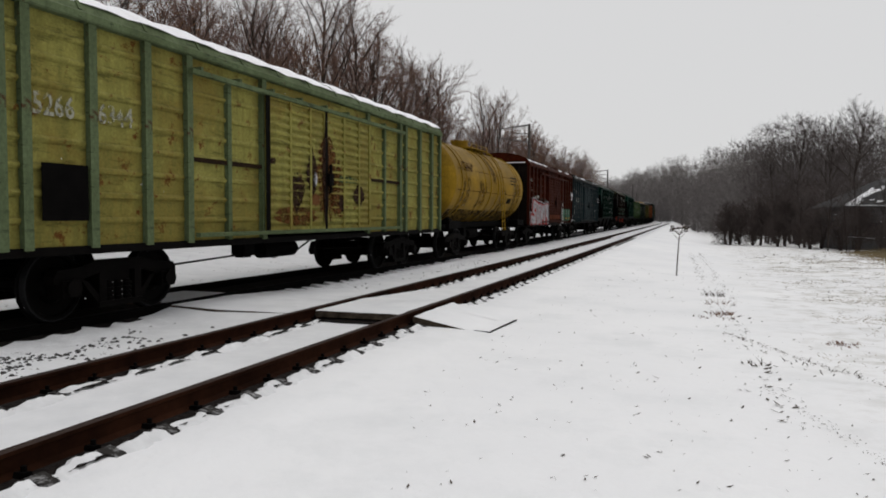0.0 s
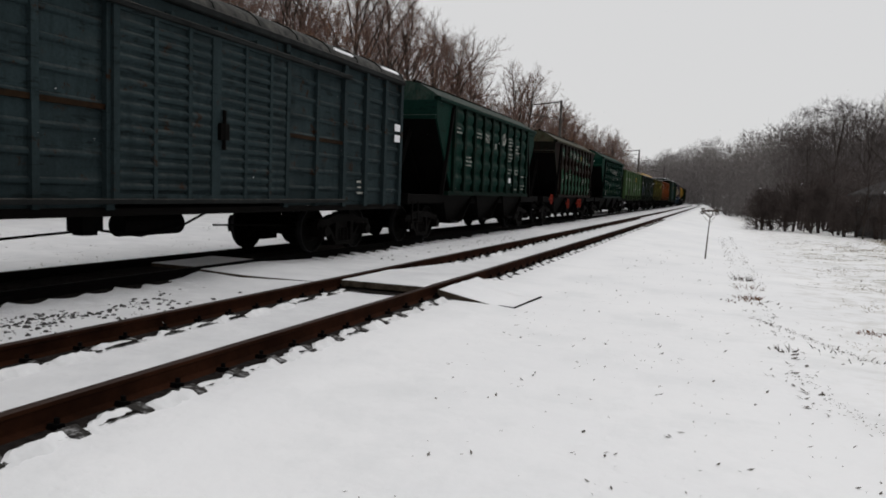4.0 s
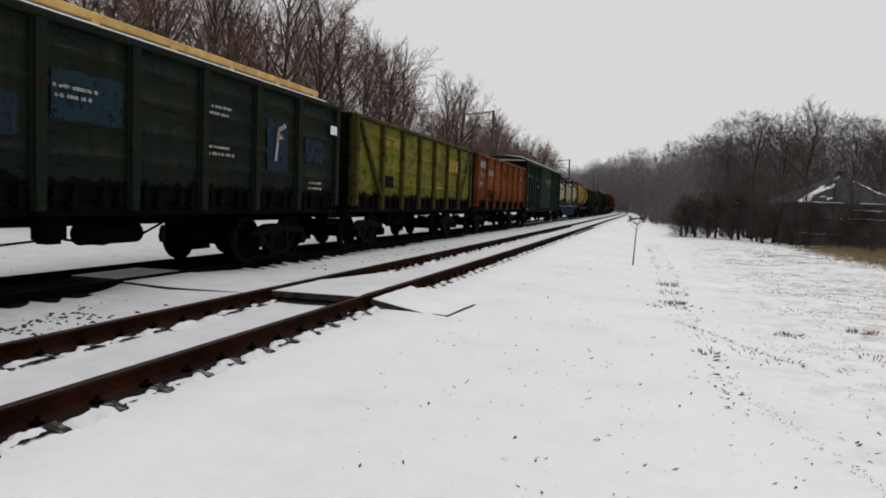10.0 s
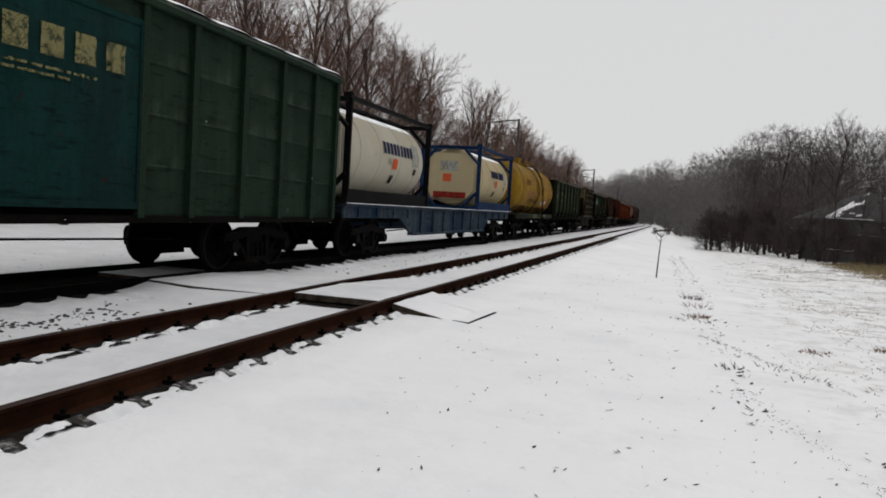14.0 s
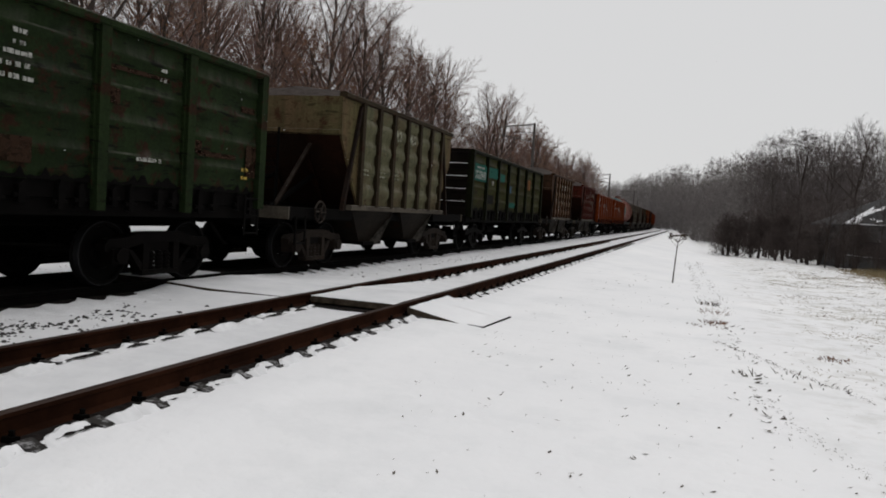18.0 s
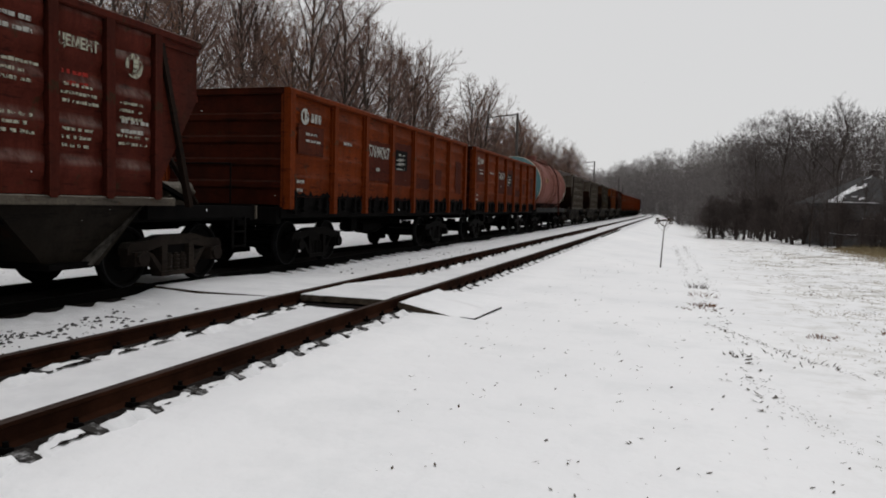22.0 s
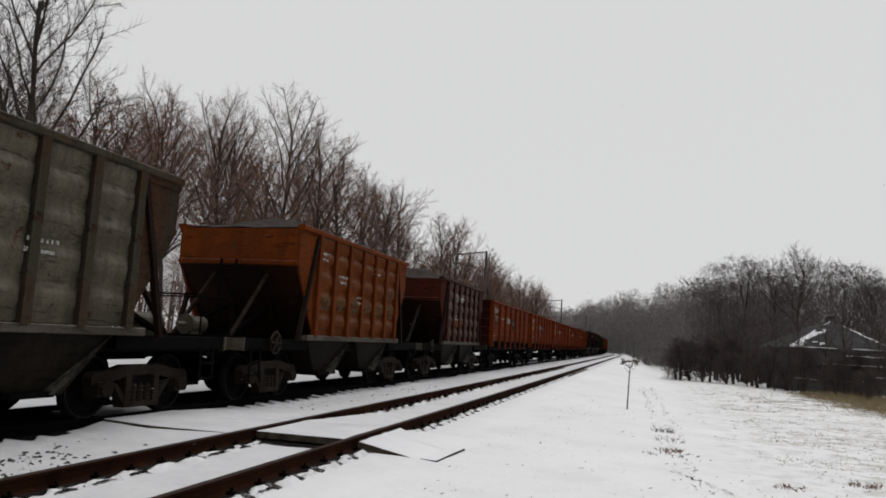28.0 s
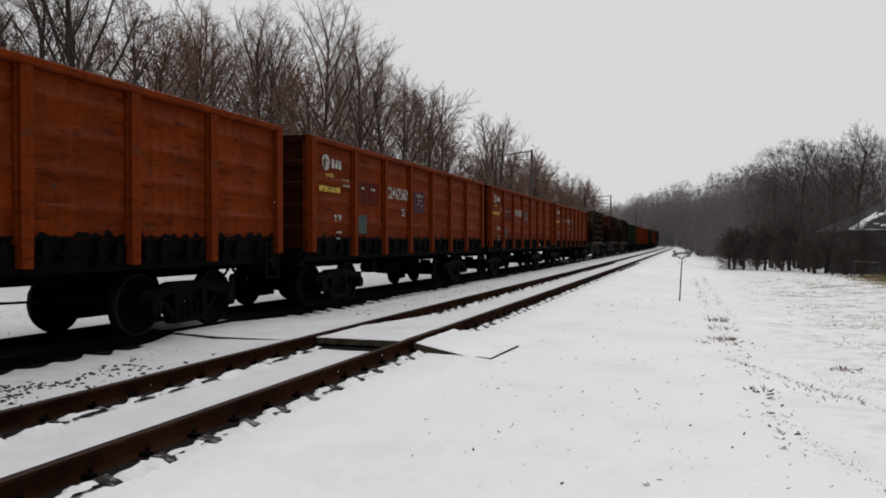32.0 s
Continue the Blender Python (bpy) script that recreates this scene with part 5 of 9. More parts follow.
# ---- the train: what it is made of, front to back ----
P = {
    "lime": paint("faded_yellow_green_paint", (0.60, 0.56, 0.15), (0.46, 0.37, 0.09), 0.5, (0.11, 0.045, 0.012), second_amount=0.6, dusty=0.05, dashes=0.3),
    "mint": paint("pale_green_post_paint", (0.27, 0.35, 0.18), (0.2, 0.26, 0.125), 0.3, dusty=0.05),
    "ochre": paint("oily_yellow_tank_paint", (0.72, 0.43, 0.04), (0.42, 0.25, 0.03), 0.25, (0.06, 0.03, 0.010), 0.45, second_amount=0.65, dusty=0.03, dashes=0.0),
    "maroon": paint("oxide_red_paint", (0.104, 0.0178, 0.0054), (0.062, 0.0115, 0.0048), 0.5, (0.045, 0.0135, 0.0048), dusty=0.03),
    "slate": paint("blue_grey_paint", (0.055, 0.085, 0.092), (0.043, 0.065, 0.07), 0.4, dusty=0.08),
    "slate_roof": paint("dark_roof_paint", (0.045, 0.05, 0.05), wear=0.4),
    "pine": paint("deep_green_hopper_paint", (0.012, 0.062, 0.045), (0.01, 0.045, 0.034), 0.3),
    "umber": paint("brown_black_hopper_paint", (0.024, 0.011, 0.0075), (0.013, 0.016, 0.011), 0.6),
    "umber_panel": paint("patched_green_brown_paint", (0.03, 0.075, 0.05), (0.05, 0.026, 0.016), 0.5, second_amount=1.1),
    "teal": paint("teal_green_hopper_paint", (0.008, 0.077, 0.049), (0.007, 0.054, 0.035), 0.3, dusty=0.08),
    # darker copies for the ribs: their shadow side is put into the colour
    "teal_rib_shade": paint("shaded_teal_rib_paint", (0.005, 0.036, 0.026), wear=0.3, dusty=0.05),
    "pine_rib_shade": paint("shaded_pine_rib_paint", (0.005, 0.028, 0.018), wear=0.3, dusty=0.05),
    "leaf": paint("light_green_paint", (0.145, 0.275, 0.12), (0.105, 0.21, 0.095), 0.35, (0.018, 0.014, 0.008), second_amount=0.6, dusty=0.15),
    "iron": paint("dark_grey_green_paint", (0.032, 0.043, 0.026), (0.02, 0.034, 0.041), 0.5, dusty=0.08),
    "olive": paint("bright_olive_paint", (0.36, 0.355, 0.045), (0.25, 0.25, 0.04), 0.75, dusty=0.1),
    "rust": paint("faded_orange_paint", (0.47, 0.135, 0.042), (0.22, 0.06, 0.02), 0.55, second_amount=0.7, dusty=0.1),
    "fir": paint("mid_green_paint", (0.038, 0.072, 0.046), (0.031, 0.057, 0.039), 0.2, dusty=0.1),
    "petrol": paint("petrol_blue_door_paint", (0.0126, 0.0667, 0.0598), (0.0149, 0.0529, 0.0506), 0.25, dusty=0.1),
    "cream": paint("cream_tank_paint", (0.98, 0.92, 0.74), (0.9, 0.83, 0.63), 0.05, dusty=0.0, streaks=0.12, scuffs=0.12, grain=0.12, dashes=0.0),
    "buff": paint("yellow_cream_tank_paint", (0.98, 0.82, 0.5), (0.9, 0.74, 0.45), 0.06, dusty=0.0, streaks=0.15, scuffs=0.15, grain=0.12, dashes=0.0),
    "blue": paint("blue_container_paint", (0.03, 0.075, 0.2), wear=0.2),
    "black": paint("black_container_paint", (0.02, 0.02, 0.022), wear=0.2),
    "yolk": paint("yellow_tank_paint", (0.656, 0.385, 0.0492), (0.508, 0.295, 0.0451), 0.5, (0.09, 0.035, 0.012), dusty=0.05, dashes=0.0),
    "bottle": paint("bottle_green_paint", (0.022, 0.041, 0.017), (0.013, 0.025, 0.011), 0.6),
    "moss_panel": paint("pale_mossy_panel_paint", (0.23, 0.225, 0.13), (0.2, 0.15, 0.085), 0.5, second_amount=0.4, dusty=0.4),
    "moss": paint("mossy_green_yellow_paint", (0.2, 0.17, 0.08), (0.21, 0.14, 0.075), 0.6),
    "moss_post": paint("brown_moss_post_paint", (0.075, 0.055, 0.032), wear=0.7),
    "drab": paint("olive_drab_paint", (0.062, 0.066, 0.0125), (0.04, 0.043, 0.011), 0.75),
    "cocoa": paint("brown_hopper_paint", (0.09, 0.05, 0.029), (0.1, 0.048, 0.025), 0.5),
    "umber_panel": paint("dusty_red_brown_panel_paint", (0.21, 0.125, 0.095), (0.17, 0.07, 0.048), 0.5, second_amount=0.6, dusty=0.45),
    "umber_rib": paint("dark_red_brown_rib_paint", (0.085, 0.035, 0.024), wear=0.6),
    "cocoa_panel": paint("dusty_brown_panel_paint", (0.25, 0.165, 0.085), (0.2, 0.085, 0.04), 0.5, second_amount=0.7, dusty=0.5),
    "brick": paint("dark_red_hopper_paint", (0.125, 0.025, 0.015), (0.08, 0.022, 0.014), 0.5),
    "brick_panel": paint("dusty_dark_red_panel_paint", (0.17, 0.036, 0.023), (0.125, 0.026, 0.016), 0.4, dusty=0.5),
    "orange": paint("orange_red_paint", (0.281, 0.0515, 0.00936), (0.195, 0.0359, 0.0078), 0.4, dusty=0.1),
    "orange2": paint("deep_orange_paint", (0.31, 0.05, 0.0075), (0.22, 0.036, 0.0075), 0.3, dusty=0.1),
    "pink": paint("faded_pink_tank_paint", (0.43, 0.175, 0.142), (0.36, 0.14, 0.112), 0.3, dusty=0.05, streaks=0.45, dashes=0.0),
    "aqua": paint("pale_blue_tank_end_paint", (0.2, 0.4, 0.43), (0.17, 0.33, 0.36), 0.2, dusty=0.1, scuffs=0.5, dashes=0.0),
    "rusted": paint("rust_brown_plate_paint", (0.105, 0.05, 0.026), (0.07, 0.055, 0.038), 0.5, dusty=0.2),
    "taupe": paint("dusty_taupe_hopper_paint", (0.19, 0.16, 0.125), (0.14, 0.105, 0.08), 0.4, dusty=0.3),
    "taupe_panel": paint("pale_taupe_panel_paint", (0.31, 0.265, 0.21), (0.23, 0.19, 0.15), 0.35, dusty=0.42),
    "ashen": paint("dusty_grey_hopper_paint", (0.10, 0.088, 0.06), (0.12, 0.06, 0.028), 0.45),
    "ash_panel": paint("pale_dusty_panel_paint", (0.225, 0.2, 0.145), (0.165, 0.145, 0.105), 0.4, dusty=0.42),
    "flame": paint("bright_orange_hopper_paint", (0.288, 0.068, 0.0128), (0.216, 0.052, 0.0128), 0.35),
    "flame_panel": paint("dusty_orange_panel_paint", (0.27, 0.075, 0.018), (0.2, 0.06, 0.016), 0.35, second_amount=0.5, dusty=0.4),
}

TRAIN = []          # wagon, metres of its middle ahead of the camera at the start


def couple(w, middle):
    TRAIN.append((w, middle))
    return w


def emblem(w, y, z, mat, x, size=0.3, blocks=3):
    """A round company mark as a plain ring with bars beside it."""
    b = Build()
    n = 14
    for i in range(2, n + 1):
        a, c = 2 * math.pi * i / n, 2 * math.pi * (i + 1) / n
        p = [(x, y + r * math.cos(q), z + r * math.sin(q)) for q in (a, c) for r in (size * 0.62, size)]
        b.add(p, [(0, 1, 3, 2)])
    for k in range(3):
        b.box(x - 0.002, x + 0.002, y - size * 0.1, y + size * 0.8, z + (k - 1) * size * 0.4 - 0.03, z + (k - 1) * size * 0.4 + 0.03)
    for k in range(blocks):
        b.box(x - 0.002, x + 0.002, y + size * 1.5 + k * size * 0.95, y + size * 1.5 + k * size * 0.95 + size * 0.7, z - size * 0.55, z + size * 0.55)
    return tagged(part("emblem", b.mesh("emblem", mat), w, "company mark painted as plain shapes"), kind="stuff")


XB = 1.505          # paint lies on the pressed sides here
# 1: long covered wagon
w = boxcar("faded yellow-green covered wagon with pale green posts and rusty doors", P["lime"], P["mint"], P["mint"], 7.6, 2.25, 4.3,
           (-7.2, -6.2, -5.2, -4.3, 4.7, 5.8, 6.8), seed=3, snow_roof=True, base=5.3)
couple(w, 13.6)
lettering(w, "5266", -7.1, 2.62, 0.27, FAINT_MARK, XB + 0.012)
lettering(w, "6344", -6.1, 2.62, 0.27, FAINT_MARK, XB + 0.012)
patch(w, "dark_panel", -7.0, -6.3, 1.35, 2.05, SOOT_SHADE, XB + 0.03, "dark board for chalk marks")
RUST_PAINT = worn("dark_rust_stain", (0.022, 0.011, 0.006), 0.56)
BROWN_RUST = worn("brown_rust_wash", (0.085, 0.036, 0.01), 0.5)
for yy, zz, ww, hh, mat in ((-1.5, 1.45, 0.62, 0.9, RUST_PAINT), (-0.88, 1.75, 0.5, 1.1, RUST_PAINT), (-0.62, 1.95, 0.22, 0.4, worn("flaked_pale_patch", (0.5, 0.5, 0.52), 0.5)), (-0.78, 1.6, 0.55, 0.3, ORANGE_MARK), (-0.22, 1.2, 0.34, 2.3, RUST_PAINT),
                            (-0.5, 1.2, 1.0, 2.2, BROWN_RUST), (-2.15, 1.18, 1.9, 0.5, BROWN_RUST), (0.15, 1.2, 0.7, 1.5, BROWN_RUST), (-2.2, 2.35, 0.25, 0.14, RUST_PAINT), (1.2, 1.6, 0.7, 0.55, RUST_PAINT), (0.5, 1.5, 0.4, 0.4, RUST_PAINT)):
    b = Build()
    rr = random.Random(int(100 * (yy + zz)))
    lift = 0.0 if mat is BROWN_RUST else 0.006
    b.prism([(yy + ww * (0.5 + 0.5 * rr.uniform(0.6, 1) * math.cos(a)), zz + hh * (0.5 + 0.5 * rr.uniform(0.6, 1) * math.sin(a))) for a in [2 * math.pi * k / 26 for k in range(26)]], 1.605 + lift, 1.609 + lift)
    part("rust_stain", b.mesh("rust_stain", mat), w, "stain of rust and flaked paint on the door")
for yy, ww in ((-0.06, 0.1), (-2.3, 0.14)):
    patch(w, "door_gap", yy, yy + ww, 1.15, 3.58, SOOT_SHADE, 1.612, "dark gap at the edge of a door leaf")
bars(w, 0.5, 2.15, 1.3, 1, 0.2, worn("dull_green_lettering", (0.05, 0.09, 0.04), 0.5), XB + 0.105, 4)

# 2: yellow tank wagon
w = tank_wagon("oil-stained yellow tank wagon with dark streaks and a side ladder", P["ochre"], P["ochre"], SOOT_SHADE, False, P["ochre"], P["ochre"])
couple(w, 28.0)
lettering(w, "77344448", -4.5, 3.0, 0.3, worn("brown_number_paint", (0.05, 0.022, 0.008), 0.54), 1.465)
bars(w, 2.6, 3.05, 1.2, 3, 0.08, DARK_MARK, 1.49, 6)
barrel_patch(w, "dark_panel", 2.3, 3.0, -26, -17, SOOT_SHADE, "black stencil board", seed=2)
# oily brown underside; the barrel's own shade is painted in with it
barrel_patch(w, "soot_wash", -5.0, 5.0, -78, -40, worn("oily_underside_shade", (0.02, 0.012, 0.005), 0.5), "oily brown and shade painted under the barrel", ragged=1.0, seed=22, off=0.009)
SEAM = simple("rusty_plate_seam", (0.05, 0.025, 0.008), 0.8, 0.4, 3.0)
for ang in (-12, 16, 47):
    barrel_patch(w, "plate_seam", -4.9, 4.9, ang, ang + 0.8, SEAM, "rusty seam between the plates", ragged=0.35, seed=ang, off=0.006)
for k, (ya, yb, a0, a1) in enumerate(((-4.4, -3.4, -40, 5), (-2.2, -1.2, -35, 0), (1.0, 2.0, -45, -5), (3.3, 4.6, -40, 10), (-0.6, 0.2, 10, 60))):
    barrel_patch(w, "oil_stain", ya, yb, a0, a1, worn("brown_oil_stain", (0.07, 0.04, 0.012), 0.47), "brown oil washed down the barrel", ragged=9, seed=40 + k, off=0.008)

# 3: red covered wagon with graffiti
w = boxcar("oxide-red covered wagon with white and red graffiti along its lower side", P["maroon"], P["maroon"], P["maroon"], 6.85, 1.9, 4.1, (-5.9, -5.0, 5.0, 5.9), seed=5)
couple(w, 41.1)


DARK_SPRAY = simple("dark_spray_paint", (0.012, 0.009, 0.012), 0.6, 0.4, 3.0)


def graffiti(w):
    """A big sprayed tag as plain shapes: white ground, red and dark blotches, black and white edge."""
    white = simple("white_spray_paint", (0.30, 0.295, 0.305), 0.6, 0.35, 3.0)
    red = simple("red_spray_paint", (0.24, 0.014, 0.011), 0.6, 0.25, 3.0)
    out = [(-6.62, 1.0), (-1.97, 0.98), (-2.0, 2.1), (-2.75, 2.14), (-3.3, 2.02), (-4.0, 2.1), (-4.7, 2.12), (-5.5, 2.24), (-6.15, 2.27), (-6.38, 1.75), (-6.2, 1.52), (-6.7, 1.56)]

    def layer(name, pts, x, mat, label):
        part(name, Build().prism(pts, x, x + 0.0015).mesh(name, mat), w, label)

    def grown(d):
        return [(y + (d if y > -4.3 else -d), max(0.97, z + (d if z > 1.5 else -0.0))) for y, z in out]

    layer("graffiti_rim", grown(0.085), 1.598, white, "white sprayed rim")
    layer("graffiti_edge", grown(0.04), 1.6005, DARK_SPRAY, "dark sprayed edge")
    layer("graffiti_ground", out, 1.603, red, "red sprayed ground")
    shapes = ([(-5.5, 1.98), (-5.85, 2.05), (-5.98, 1.72)], [(-5.6, 1.5), (-5.62, 1.2)], [(-6.42, 1.28), (-5.95, 1.2)], [(-5.1, 1.95), (-5.05, 1.15)], [(-4.62, 1.9), (-4.55, 1.2)], [(-4.15, 1.9), (-4.0, 1.15)],
              [(-3.6, 1.85), (-3.7, 1.4)], [(-3.25, 1.86), (-3.1, 1.2)], [(-2.72, 1.95), (-2.6, 1.5)], [(-2.25, 1.92), (-2.2, 1.15)])
    for name, mat, wide, x, lab in (("graffiti_stroke", white, 0.4, 1.606, "fat silver-white sprayed strokes"), ("graffiti_shade", DARK_SPRAY, 0.03, 1.615, "thin dark sprayed shading")):
        b = Build()
        k = 0
        for pts in shapes:
            for (ya, za), (yb, zb) in zip(pts, pts[1:]):
                ln = math.hypot(yb - ya, zb - za)
                ey, ez = (yb - ya) / ln * wide / 2, (zb - za) / ln * wide / 2
                q = [(ya - ey * 0.7 + ez, za - ez * 0.7 - ey), (yb + ey * 0.7 + ez, zb + ez * 0.7 - ey), (yb + ey * 0.7 - ez, zb + ez * 0.7 + ey), (ya - ey * 0.7 - ez, za - ez * 0.7 + ey)]
                q = [(min(-1.99, max(-6.66, yy)), min(2.22, max(0.99, zz))) for yy, zz in q]
                b.prism(q, x + 0.0003 * k, x + 0.0003 * k + 0.001)
                k += 1
        tagged(part(name, b.mesh(name, mat), w, lab), kind="stuff")


graffiti(w)
SPRAY = simple("thin_white_spray", (0.42, 0.42, 0.43), 0.6, 0.2, 4.0)
strokes(w, "graffiti_tag", [[(2.3, 1.95), (2.45, 1.55), (2.6, 1.9), (2.75, 1.5), (2.95, 1.95)], [(2.25, 1.5), (2.6, 1.62), (2.95, 1.48)], [(2.3, 1.42), (2.5, 1.12), (2.65, 1.42), (2.9, 1.1), (3.0, 1.4)],
                            [(2.3, 1.03), (2.55, 1.0), (2.95, 1.06), (2.9, 1.24), (2.5, 1.2)], [(2.4, 2.02), (2.4, 2.14)], [(2.6, 2.05), (2.6, 2.19)], [(2.82, 2.03), (2.84, 2.16)]], SPRAY, 1.61, 0.045, "white sprayed tag")
strokes(w, "graffiti_tag", [[(6.25, 1.05), (6.35, 1.25), (6.5, 1.1), (6.62, 1.3), (6.75, 1.08), (6.8, 1.25)], [(6.25, 1.16), (6.82, 1.2)], [(6.45, 1.38), (6.55, 1.46), (6.62, 1.36), (6.5, 1.33), (6.45, 1.38)]], SPRAY, 1.61, 0.04, "small white sprayed tag")
GREEN_PATCH = simple("green_patch_paint", (0.04, 0.12, 0.075), 0.7, 0.6, 2.5)
for k, (ya, yb) in enumerate(((3.15, 3.95), (4.18, 5.0), (5.17, 5.96))):
    patch(w, "repainted_patch", ya, yb, 1.17, 1.86, GREEN_PATCH, 1.50 + 0.035, "green repainted patch with worn writing")
    bars(w, ya + 0.15, 1.72, 0.5, 2, 0.09, WHITE_MARK, 1.543, 80 + k)
    bars(w, ya + 0.05, 1.24, 0.7, 1, 0.16, YELLOW_MARK, 1.543, 90 + k)
KICK = paint("orange_kick_panel_paint", (0.28, 0.065, 0.018), (0.2, 0.05, 0.015), 0.4, dusty=0.05)
for ya, yb in ((-1.75, -1.0), (-0.85, -0.1), (0.05, 0.62), (0.78, 1.5)):
    patch(w, "kick_panel", ya, yb, 1.27, 1.5, KICK, 1.625, "lighter orange kick panel at the foot of the door")
bars(w, -5.4, 2.34, 1.3, 1, 0.2, WHITE_MARK, XB + 0.04, 3)
bars(w, -6.5, 3.12, 0.5, 1, 0.16, WHITE_MARK, XB + 0.04, 8)
bars(w, -6.3, 2.8, 0.25, 2, 0.07, WHITE_MARK, XB + 0.04, 9)
for yy, zz, ww, hh in ((6.16, 2.72, 0.29, 0.21), (6.46, 2.69, 0.3, 0.21), (6.26, 2.45, 0.3, 0.2)):
    patch(w, "notice", yy, yy + ww, zz, zz + hh, PAPER, 1.58, "white paper notice")
    bars(w, yy + 0.04, zz + hh * 0.6, ww * 0.8, 2, 0.02, DARK_MARK, 1.587, int(yy * 10))

# 4: blue-grey covered wagon
w = boxcar("blue-grey covered wagon with ribbed doors and white stencilled numbers", P["slate"], P["slate"], P["slate_roof"], 6.97, 2.0, 4.13, (-6.05, -5.1, 5.1, 6.05), seed=8)
couple(w, 55.65)
lettering(w, "2446", -5.95, 2.42, 0.30, WHITE_MARK, XB + 0.02)
lettering(w, "8232", -5.0, 2.42, 0.30, WHITE_MARK, XB + 0.02)
lettering(w, "22", -4.95, 2.12, 0.22, WHITE_MARK, XB + 0.02)
for k, (yy, zz, ww, rr) in enumerate(((-6.75, 3.2, 0.45, 1), (-5.85, 3.1, 0.4, 2), (-4.9, 3.0, 0.4, 2), (-6.85, 2.05, 0.7, 1), (-6.8, 1.8, 0.6, 3), (-5.8, 1.9, 0.3, 1), (-5.0, 1.45, 0.4, 2), (-6.85, 1.12, 0.6, 1), (4.7, 1.5, 0.3, 3))):
    bars(w, yy, zz, ww, rr, 0.07, WHITE_MARK, XB + 0.03, 20 + k)
for zz in (2.75, 2.5):
    patch(w, "notice", 6.45, 6.75, zz, zz + 0.16, PAPER, 1.58, "white paper notice")

# 5 to 7: grain hoppers
PITCH = 8.3 / 9


def bay(k, u=0.12):
    """Where the k-th panel of a grain hopper's side begins."""
    return -4.15 + PITCH * (k + u)


w = hopper("deep green grain hopper wagon with white stencilled notes", P["pine"], P["pine_rib_shade"], False, P["pine"], seed=2)
couple(w, 70.35)
lettering(w, "595", bay(3), 3.0, 0.28, WHITE_MARK, 1.585)
emblem(w, bay(5, 0.5), 3.25, WHITE_MARK, 1.585, 0.22, 0)
lettering(w, "25", bay(4, 0.3), 2.85, 0.18, WHITE_MARK, 1.585)
for k, zz, rr in ((6, 3.3, 4), (6, 2.75, 3), (6, 2.2, 2), (7, 3.1, 3), (7, 2.2, 2), (7, 1.5, 1), (8, 2.0, 1), (8, 1.65, 2), (1, 2.4, 3), (0, 3.2, 2), (2, 3.2, 2)):
    bars(w, bay(k, 0.15), zz, 0.62, rr, 0.07, WHITE_MARK, 1.58, 40 + k * 7 + rr)
patch(w, "notice", bay(6, 0.35), bay(6, 0.6), 1.75, 1.92, PAPER, 1.585, "small pale plate")
w = hopper("brown-black grain hopper wagon patched with green, red handwheels below", P["umber"], P["umber"], False, paint("dull_olive_roof_paint", (0.085, 0.085, 0.04), wear=0.6), seed=4, wheels=BRAKE_RED)
couple(w, 85.4)
LOW_GREEN = paint("green_repaint_on_hopper", (0.024, 0.15, 0.075), (0.018, 0.105, 0.058), 0.4, dusty=0.05)
PALE_GREEN = paint("faded_green_repaint", (0.07, 0.2, 0.13), (0.05, 0.14, 0.1), 0.3, dusty=0.05)
for k in range(9):
    hi = (2.62, 2.5, 2.68, 2.48, 2.46, 2.4, 2.36, 2.4, 2.38)[k]
    skin_patch(w, bay(k, 0.09), bay(k, 0.91), 1.42, hi, LOW_GREEN, "green repainted lower panel")
for k, za, zb in ((0, 3.25, 3.6), (2, 3.3, 3.62), (3, 3.22, 3.64), (4, 3.15, 3.6), (4, 2.7, 2.95), (5, 3.2, 3.56), (6, 2.85, 3.55), (7, 3.1, 3.5), (8, 3.05, 3.25)):
    skin_patch(w, bay(k, 0.12), bay(k, 0.88), za, zb, PALE_GREEN, "small green repainted patch")
lettering(w, "6950", bay(3, 0.1), 3.3, 0.26, WHITE_MARK, 1.60)
lettering(w, "015", bay(4, 0.2), 3.26, 0.26, WHITE_MARK, 1.60)
lettering(w, "25", bay(4, 0.3), 2.76, 0.15, WHITE_MARK, 1.60)
for k, zz, rr in ((0, 3.4, 2), (2, 3.5, 2), (6, 3.4, 3), (7, 3.3, 3), (6, 2.2, 3), (7, 2.2, 2), (1, 2.3, 2), (2, 2.4, 3), (0, 2.1, 2), (8, 1.7, 2), (5, 1.6, 1)):
    bars(w, bay(k, 0.2), zz, 0.5, rr, 0.06, WHITE_MARK, 1.60, 60 + k * 5 + rr)
emblem(w, bay(5, 0.5), 3.38, YELLOW_MARK, 1.605, 0.12, 0)
w = hopper("teal grain hopper wagon with raked ends and white stencils", P["teal"], P["teal_rib_shade"], False, P["teal"], seed=6)
couple(w, 99.9)
lettering(w, "595", bay(3, 0.15), 3.0, 0.28, WHITE_MARK, 1.585)
lettering(w, "1106", bay(4, 0.12), 2.98, 0.26, WHITE_MARK, 1.585)
lettering(w, "25", bay(4, 0.35), 2.55, 0.16, WHITE_MARK, 1.585)
lettering(w, "22", bay(0, 0.4), 1.48, 0.16, WHITE_MARK, 1.585)
emblem(w, bay(5, 0.5), 3.1, WHITE_MARK, 1.585, 0.2, 0)
